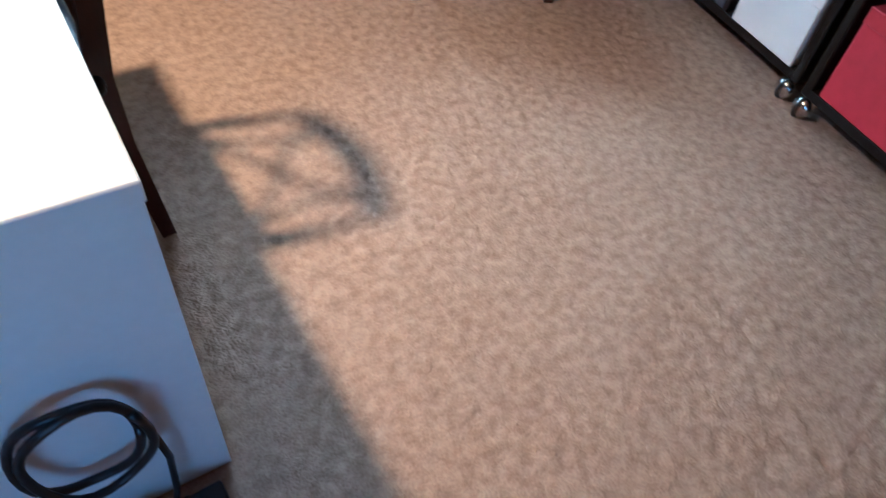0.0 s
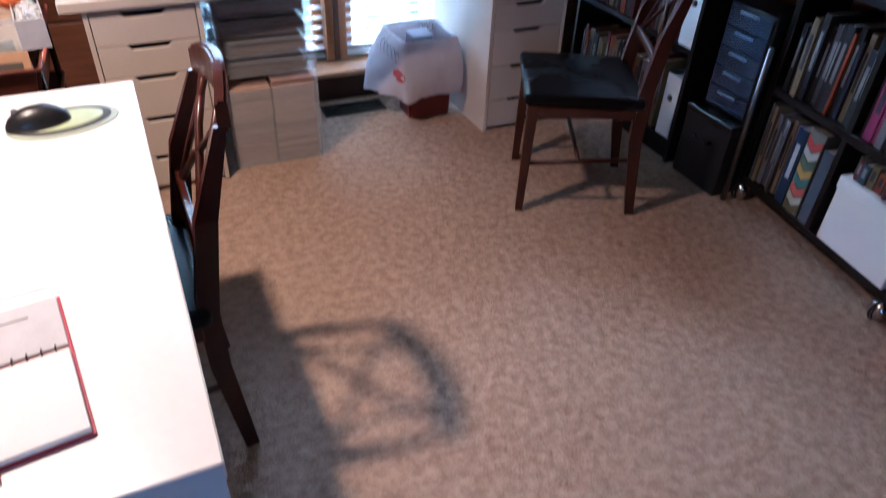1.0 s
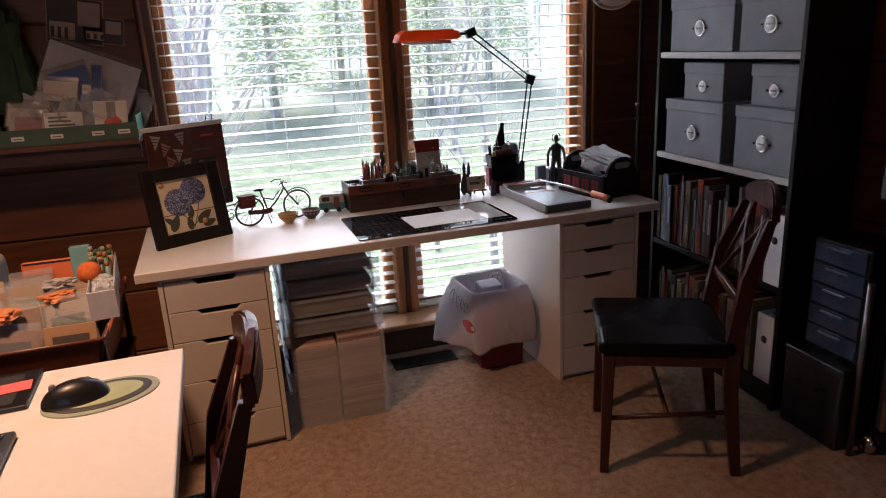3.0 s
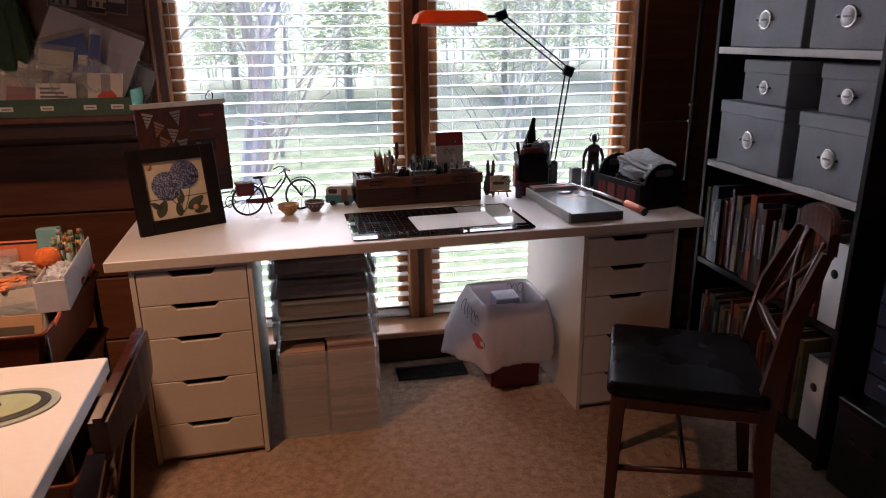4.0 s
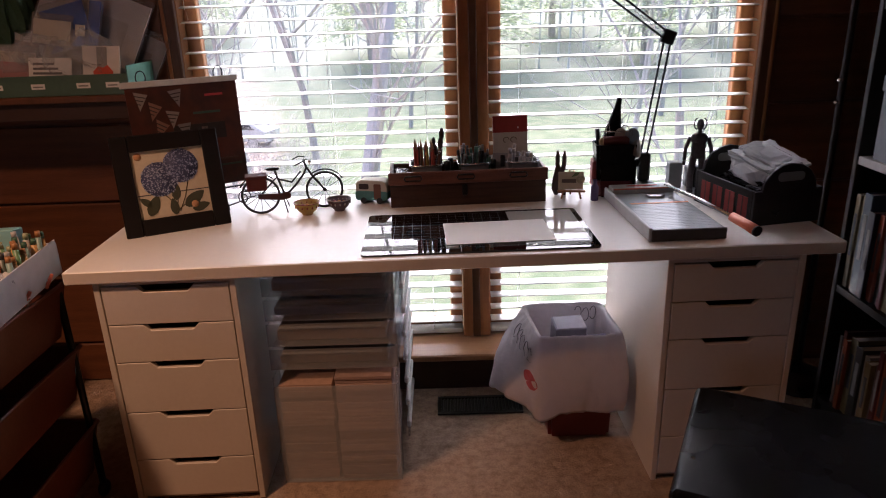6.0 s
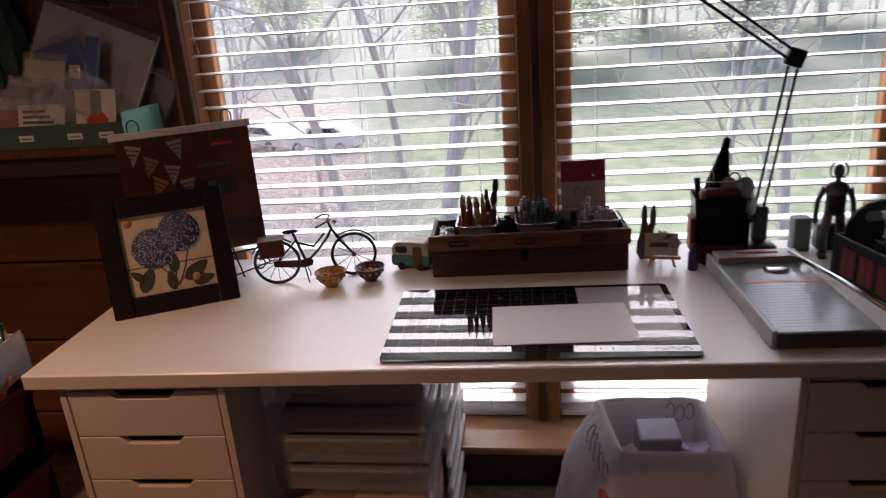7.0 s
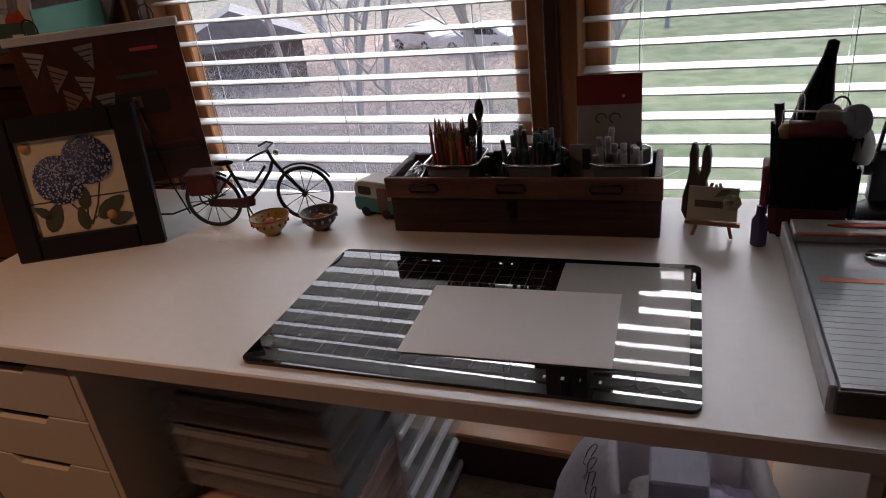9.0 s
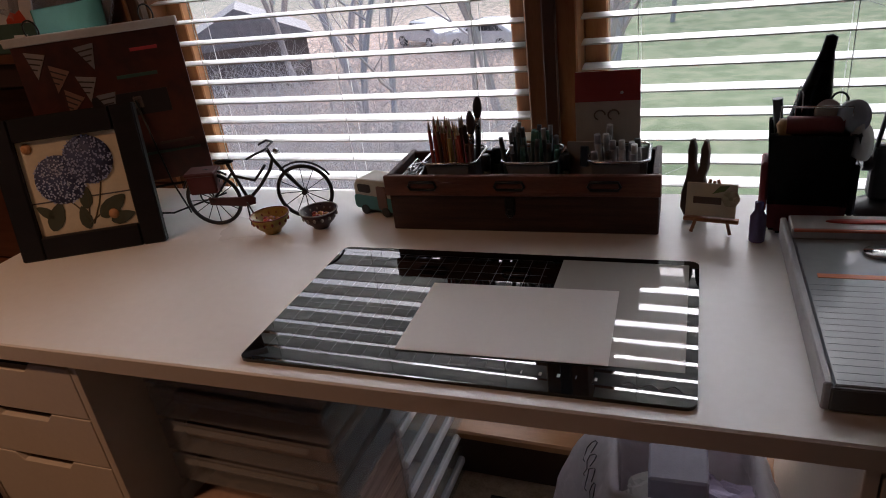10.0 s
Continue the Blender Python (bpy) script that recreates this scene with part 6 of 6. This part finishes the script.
solo("pompom", ball(B(), (0, 0, 0), .035, 1, 1, .95, 16, 11), node_mat("orange_yarn", (.80, .22, .04), (.6, .12, .02), .95, 0, 60, 200, .8), "fluffy orange yarn pompom", "pompom", m=pose(-.10, -.13, .80))
solo("teal_box", block((0, 0, 0), (.06, .05, .11), .003), paint(.20, .42, .44, .5), "slim pale teal carton", "carton", m=pose(-.18, .02, .735, -8, 0, 6))
HT = pose(-.084, -.30, .70, 0, 0, 7)
ht = thing("marker_tray", HT, "slim white open tray with capped markers", "tray")
for lo, hi, n in (((0, 0, 0), (.075, .004, .085), "end"), ((0, .396, 0), (.075, .40, .085), "end"), ((0, .0042, 0), (.004, .3958, .085), "side"), ((.071, .0042, 0), (.075, .3958, .095), "side"), ((.0042, .0042, 0), (.0708, .3958, .004), "bottom")):
    part(n, block(lo, hi, .001), paint(.58, .58, .60, .4), ht)
rr = random.Random(15)
for i in range(24):
    stick("marker_pen", HT @ pose(.014 + (i % 3) * .021, .18 + (i // 3) * .026, .006, rr.uniform(-4, 4), rr.uniform(-4, 4), 0), rr.uniform(.105, .135), .0075, rr.choice([(.12, .25, .12), (.45, .42, .36), (.10, .12, .10), (.2, .32, .30), (.5, .3, .1)]), rr.choice([(.05, .12, .07), (.05, .05, .05), (.35, .16, .05), (.3, .34, .2), (.40, .40, .38)]), "capped marker standing in a white tray", "pen", "markers on the cart", 8)
for k in range(3):
    solo("craft_packet", crumple(.05, .06, .06, 40 + k), M_BUBBLE, "crinkled clear sleeve in a white tray", "packet", "craft packets", m=HT @ pose(.037, .04 + .055 * k, .062, 10 * k, 20, 30 * k))

# ---- outdoors ----
GZ = -5.8
def ground():
    """One sheet: a yard below the window that climbs into a wooded slope."""
    m = bpy.data.materials.new("yard")
    m.use_nodes = True
    n, l = m.node_tree.nodes, m.node_tree.links
    p = n["Principled BSDF"]
    p.inputs["Roughness"].default_value = 0.95
    tc = n.new("ShaderNodeTexCoord")
    sep = n.new("ShaderNodeSeparateXYZ")
    l.new(tc.outputs["Object"], sep.inputs[0])
    wob = n.new("ShaderNodeTexNoise")
    wob.inputs["Scale"].default_value = 0.25
    l.new(tc.outputs["Object"], wob.inputs["Vector"])
    a = n.new("ShaderNodeMath"); a.operation = 'MULTIPLY_ADD'
    l.new(sep.outputs["Y"], a.inputs[0]); a.inputs[1].default_value = 0.27
    l.new(sep.outputs["X"], a.inputs[2])
    b = n.new("ShaderNodeMath"); b.operation = 'MULTIPLY_ADD'
    l.new(wob.outputs["Fac"], b.inputs[0]); b.inputs[1].default_value = 4.0
    l.new(a.outputs[0], b.inputs[2])
    mr = n.new("ShaderNodeMapRange")
    mr.inputs["From Min"].default_value, mr.inputs["From Max"].default_value = 2.2, 4.0
    l.new(b.outputs[0], mr.inputs["Value"])
    cols = []
    for c0, c1, sc in (((.62, .47, .38), (.25, .18, .14), 3.0), ((.13, .17, .085), (.22, .24, .14), 1.2)):
        nz = n.new("ShaderNodeTexNoise")
        nz.inputs["Scale"].default_value, nz.inputs["Detail"].default_value = sc, 8
        l.new(tc.outputs["Object"], nz.inputs["Vector"])
        r = n.new("ShaderNodeValToRGB")
        r.color_ramp.elements[0].position, r.color_ramp.elements[1].position = .38, .62
        r.color_ramp.elements[0].color, r.color_ramp.elements[1].color = (*c0, 1), (*c1, 1)
        l.new(nz.outputs["Fac"], r.inputs["Fac"])
        cols.append(r.outputs["Color"])
    mx = n.new("ShaderNodeMix"); mx.data_type = 'RGBA'
    l.new(mr.outputs[0], mx.inputs["Factor"])
    l.new(cols[0], mx.inputs["A"]); l.new(cols[1], mx.inputs["B"])
    # Ground pales from 38 m on: distance haze mixed into its colour.
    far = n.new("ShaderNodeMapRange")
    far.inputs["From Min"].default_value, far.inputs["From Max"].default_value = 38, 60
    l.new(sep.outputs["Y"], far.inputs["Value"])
    haze_noise = n.new("ShaderNodeTexNoise")
    haze_noise.inputs["Scale"].default_value, haze_noise.inputs["Detail"].default_value = .35, 6
    l.new(tc.outputs["Object"], haze_noise.inputs["Vector"])
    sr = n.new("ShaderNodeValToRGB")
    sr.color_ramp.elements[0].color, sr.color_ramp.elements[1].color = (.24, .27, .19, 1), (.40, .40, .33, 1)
    l.new(haze_noise.outputs["Fac"], sr.inputs["Fac"])
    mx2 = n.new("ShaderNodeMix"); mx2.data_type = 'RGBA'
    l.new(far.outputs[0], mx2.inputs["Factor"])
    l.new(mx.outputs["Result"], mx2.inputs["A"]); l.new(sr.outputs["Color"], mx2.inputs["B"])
    l.new(mx2.outputs["Result"], p.inputs["Base Color"])
    nx, ny = 90, 120
    xs = np.sign(np.linspace(-1, 1, nx)) * np.abs(np.linspace(-1, 1, nx)) ** 2 * 600
    ys = np.concatenate([np.linspace(-400, -2, 20), np.linspace(0, 60, 60), np.linspace(63, 900, 40)])
    g = np.random.RandomState(4)
    X, Y = np.meshgrid(xs, ys)
    Z = GZ + 0.05 * np.maximum(0, Y - 4) * 0.35 + np.clip((Y - 45) / 90, 0, 1) ** 1.2 * 22 + 0.18 * np.sin(X * .35 + 1) * np.cos(Y * .3) + g.uniform(-.05, .05, X.shape)
    co = np.stack([X, Y, Z], -1).reshape(-1, 3)
    i = (np.arange(len(ys) - 1)[:, None] * nx + np.arange(nx - 1)).ravel()
    me = bpy.data.meshes.new("ground")
    me.from_pydata(co.tolist(), [], np.stack([i, i + 1, i + nx + 1, i + nx], -1).tolist())
    me.materials.append(m)
    for f in me.polygons:
        f.use_smooth = True
    tagged(new("ground", me), "yard of brown leaf litter and rough grass climbing to a slope", "ground", kind="structure")


def ground_z(x, y):
    return GZ + 0.0175 * max(0, y - 4) + min(1, max(0, (y - 45) / 90)) ** 1.2 * 22 + 0.18 * math.sin(x * .35 + 1) * math.cos(y * .3)


M_BARK = node_mat("bark", (.58, .55, .53), (.42, .39, .375), .9, 0, 3, 18, .8, (1, 1, .3))
M_TWIG = node_mat("twig_bark", (.60, .57, .55), (.46, .43, .41), .9, 0, 5, 30, .2)
M_BRUSH = node_mat("brush_stem", (.66, .63, .60), (.42, .39, .37), .9, 0, 5, 30, .2)
# Far trunks lighter than near bark: aerial haze painted into the colour.
M_HAZEBARK = node_mat("haze_pale_bark", (.70, .70, .66), (.58, .59, .54), .95, 0, .2, 3, 0)
# Needle green kept pale and greyish, with the haze of distance painted in.
M_HAZENEEDLE = node_mat("hazed_needles", (.58, .63, .46), (.68, .72, .57), .8, 0, 2, 20, .2)
_n, _l = M_HAZENEEDLE.node_tree.nodes, M_HAZENEEDLE.node_tree.links
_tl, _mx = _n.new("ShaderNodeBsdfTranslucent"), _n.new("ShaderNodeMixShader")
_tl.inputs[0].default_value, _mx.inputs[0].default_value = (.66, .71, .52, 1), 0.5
_l.new(_n["Principled BSDF"].outputs[0], _mx.inputs[1])
_l.new(_tl.outputs[0], _mx.inputs[2])
_l.new(_mx.outputs[0], _n["Material Output"].inputs["Surface"])


class Limbs:
    def __init__(self):
        self.v, self.f = [], []

    def seg(self, a, b, ra, rb, sides):
        d = (b - a).normalized()
        u = d.orthogonal().normalized()
        w = d.cross(u)
        k0 = len(self.v)
        for p, r in ((a, ra), (b, rb)):
            for k in range(sides):
                t = 2 * math.pi * k / sides
                self.v.append(p + (u * math.cos(t) + w * math.sin(t)) * r)
        for k in range(sides):
            self.f.append((k0 + k, k0 + (k + 1) % sides, k0 + sides + (k + 1) % sides, k0 + sides + k))

    def mesh(self, name, mat):
        me = bpy.data.meshes.new(name)
        me.from_pydata([tuple(p) for p in self.v], [], self.f)
        me.materials.append(mat)
        return me


def grow(L, T, p, d, length, r, depth, rr):
    n = 4 if depth > 2 else 3
    q = p
    for i in range(n):
        d = (d + Vector((rr.uniform(-.16, .16), rr.uniform(-.16, .16), rr.uniform(-.05, .12)))).normalized()
        e = q + d * (length / n)
        r1 = r * (1 - .35 * (i + 1) / n)
        (L if depth > 2 else T).seg(q, e, r * (1 - .35 * i / n), r1, 7 if depth > 3 else (4 if depth > 1 else 3))
        if depth and (i >= 1 or depth < 4):
            for _ in range(1 if depth > 3 else rr.choice((1, 2))):
                ax = Vector((rr.uniform(-1, 1), rr.uniform(-1, 1), rr.uniform(-.1, .75))).normalized()
                nd = (d * .55 + ax * .85).normalized()
                grow(L, T, e, nd, length * rr.uniform(.42, .66), r1 * rr.uniform(.38, .55), depth - 1, rr)
        q = e


def bare_tree(seed, h, r):
    rr = random.Random(seed)
    L, T = Limbs(), Limbs()
    grow(L, T, Vector((0, 0, -.3)), Vector((rr.uniform(-.1, .1), rr.uniform(-.1, .1), 1)), h, r, 4, rr)
    return L.mesh("trunk", M_BARK), T.mesh("twigs", M_TWIG)


def plant_tree(meshes, m):
    t = thing("bare_tree", m, "leafless tree with thin tangled branches", "tree", "leafless trees")
    part("trunk", meshes[0], None, t)
    tagged(part("twigs", meshes[1], None, t), kind="stuff")


def evergreen(seed):
    rr = random.Random(seed)
    L = Limbs()
    L.seg(Vector((0, 0, -.3)), Vector((0, 0, 11)), .22, .04, 8)
    vs, fs = [], []
    for i in range(7000):
        z = rr.uniform(1.6, 11.5)
        R_ = (12 - z) / 12 * 3.2 * rr.uniform(.25, 1.1)
        a = rr.uniform(0, 6.283)
        c = Vector((R_ * math.cos(a), R_ * math.sin(a), z - R_ * .22 + rr.uniform(-.2, .2)))
        out = Vector((math.cos(a), math.sin(a), -.25))
        side = Vector((-math.sin(a), math.cos(a), rr.uniform(-.4, .4)))
        s = rr.uniform(.07, .19)
        k = len(vs)
        vs += [c + out * s * 1.6, c + side * s * .6 + Vector((0, 0, rr.uniform(-.1, .1))), c - out * s * .6, c - side * s * .6]
        fs.append((k, k + 1, k + 2, k + 3))
    me = bpy.data.meshes.new("crown")
    me.from_pydata([tuple(v) for v in vs], [], fs)
    me.materials.append(M_HAZENEEDLE)
    return L.mesh("trunk", M_BARK), me


def car(m):
    c = thing("parked_car", m, "white parked car with dark windows", "car", "parked cars")
    o = [(-2.1, .35), (2.1, .35), (2.15, .75), (1.9, .92), (1.0, 1.02), (.45, 1.46), (-1.1, 1.48), (-1.9, 1.0), (-2.15, .9)]
    part("body", prism(B(), o, 1.7, Matrix.Translation((0, -.85, 0)), .08), paint(.75, .76, .77, .25), c)
    for y in (-.86, .84):
        part("side_window", prism(B(), [(-1.55, 1.0), (.75, 1.03), (.38, 1.38), (-1.05, 1.40)], .02, Matrix.Translation((0, y, 0))), M_BLACK, c)
    part("windscreen", block((-.62, -.7, 0), (.0, .7, .02), 0, pose(.98, 0, 1.06, 0, 40, 0)), M_BLACK, c)
    for x in (-1.35, 1.35):
        for y in (-.8, .8):
            w = part("wheel", tube(B(), [(x, y - .11, .32), (x, y + .11, .32)], .32, 18), M_BLACK, c)
            part("rim", tube(B(), [(x, y - .12, .32), (x, y + .12, .32)], .19, 14), M_GREYMETAL, w)
    for y in (-.6, .6):
        part("headlight", ball(B(), (2.1, y, .78), .12, .5, 1.3, .7, 10, 7), paint(.6, .6, .6, .1), c)
    return c


def brush_stuff():
    """Tangled undergrowth of thin bent stems."""
    rr = random.Random(31)
    T = Limbs()
    for i in range(6500):
        y = rr.uniform(5, 33)
        x = -.26 * y + rr.uniform(-9, 1.6) * (y / 14)
        p = Vector((x, y, ground_z(x, y)))
        d = Vector((rr.uniform(-.8, .8), rr.uniform(-.8, .8), rr.uniform(.4, 1))).normalized()
        ln, r = rr.uniform(.6, 3.6), rr.uniform(.005, .014)
        for k in range(4):
            q = p + d * ln / 4
            T.seg(p, q, r, r * .8, 3)
            p, r = q, r * .8
            d = (d + Vector((rr.uniform(-.35, .35), rr.uniform(-.35, .35), -.22))).normalized()
    for i in range(1000):
        y = rr.uniform(7, 20)
        x = -.36 * y + rr.uniform(-6.5, 1.6) * (y / 14)
        p = Vector((x, y, ground_z(x, y)))
        d = Vector((rr.uniform(-1, 1), rr.uniform(-.6, .6), rr.uniform(.7, 1.6))).normalized()
        ln, r = rr.uniform(2.0, 4.6), rr.uniform(.008, .018)
        for k in range(7):
            q = p + d * ln / 7
            T.seg(p, q, r, r * .86, 4)
            if k > 1:
                e = (d + Vector((rr.uniform(-.9, .9), rr.uniform(-.9, .9), rr.uniform(-.3, .5)))).normalized()
                T.seg(q, q + e * rr.uniform(.3, 1.1), r * .5, r * .2, 3)
            p, r = q, r * .86
            d = (d + Vector((rr.uniform(-.22, .22), rr.uniform(-.22, .22), -.20))).normalized()
    tagged(new("undergrowth", T.mesh("undergrowth", M_BRUSH)), "tangle of bare thin brush over leaf litter", "undergrowth", kind="stuff")


def far_wood():
    rr = random.Random(77)
    T = Limbs()
    for i in range(560):
        y = rr.uniform(48, 120)
        x = rr.uniform(-90, 60)
        z = ground_z(x, y)
        h = rr.uniform(6, 13)
        p = Vector((x, y, z))
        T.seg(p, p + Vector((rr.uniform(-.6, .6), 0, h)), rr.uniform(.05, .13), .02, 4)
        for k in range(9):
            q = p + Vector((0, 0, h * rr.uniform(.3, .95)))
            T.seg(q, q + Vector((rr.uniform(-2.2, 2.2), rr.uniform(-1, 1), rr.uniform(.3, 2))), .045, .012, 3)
    tagged(new("far_wood", T.mesh("far_wood", M_HAZEBARK)), "leafless wood on the far slope, paled by painted haze", "wood", kind="stuff")


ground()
kinds = [bare_tree(s, h, r) for s, h, r in ((3, 4.6, .10), (8, 5.4, .13), (21, 4.0, .07))]
rr = random.Random(44)
for i, (x, y, k, size) in enumerate(((-.78, 10, 1, 1.55), (-6.8, 16, 2, 1.6), (-5.6, 22, 0, 1.8), (-6.7, 22.6, 2, 1.8), (-9.5, 19, 0, 1.35), (-1.6, 19, 1, 1.7), (-12, 24, 1, 1.6), (-4.6, 28, 0, 1.8), (-15.5, 31, 2, 1.9), (6.8, 20, 2, 1.6), (-17, 27, 0, 1.6), (-20, 38, 1, 1.7), (-1, 38, 2, 1.9), (14, 40, 0, 1.8), (-26, 40, 1, 1.8), (4.9, 9.5, 2, 1.5))):
    plant_tree(kinds[k], pose(x, y, ground_z(x, y), rr.uniform(-4, 4), rr.uniform(-4, 4), rr.uniform(0, 360)) @ Matrix.Scale(size, 4))
ev = evergreen(5)
for x, y, s in ((-22, 66, 1.6), (-5, 58, 1.5), (4, 55, 1.7), (11, 64, 1.6), (17, 55, 1.3), (25, 62, 1.7), (38, 58, 1.5)):
    t = thing("evergreen_tree", pose(x, y, ground_z(x, y), 0, 0, rr.uniform(0, 360)) @ Matrix.Scale(s, 4), "tall green conifer with drooping branches, paled by painted haze", "tree", "conifers")
    part("trunk", ev[0], None, t)
    tagged(part("crown", ev[1], None, t), kind="stuff")
brush_stuff()
far_wood()
for x, y, a in ((-13.9, 36, 148), (-9.8, 34, 166)):
    car(pose(x, y, ground_z(x, y) + .02, 0, 0, a) @ Matrix.Scale(.95, 4))
sx, sy = -20.6, 28.5
sh = thing("shed", pose(sx, sy, ground_z(sx, sy), 0, 0, 35), "dark grey timber shed with a low roof", "shed")
part("wall", block((-3.0, -2, -.3), (3.0, 2, 2.2), .02), node_mat("shed_boards", (.20, .16, .145), (.12, .10, .09), .8, 0, 3, 20, .2, (1, 1, 8)), sh)
part("roof", prism(B(), [(-3.4, 2.2), (3.4, 2.2), (3.3, 2.4), (0, 3.9), (-3.3, 2.4)], 4.6, Matrix.Translation((0, -2.3, 0))), node_mat("shed_roof", (.30, .28, .28), (.20, .19, .19), .7, 0, 3, 20, .2), sh)
part("door", block((-.5, -2.04, -.2), (.5, -2.0, 1.8)), paint(.20, .17, .16, .7), sh)
for k in range(5):
    x, y = -16.5 + k * 1.4, 23 - k * .35
    solo("fence_post", block((-.06, -.06, -.3), (.06, .06, 1.0), .01), paint(.55, .55, .53, .6), "pale weathered fence post", "post", "fence posts", m=pose(x, y, ground_z(x, y)))

planks()
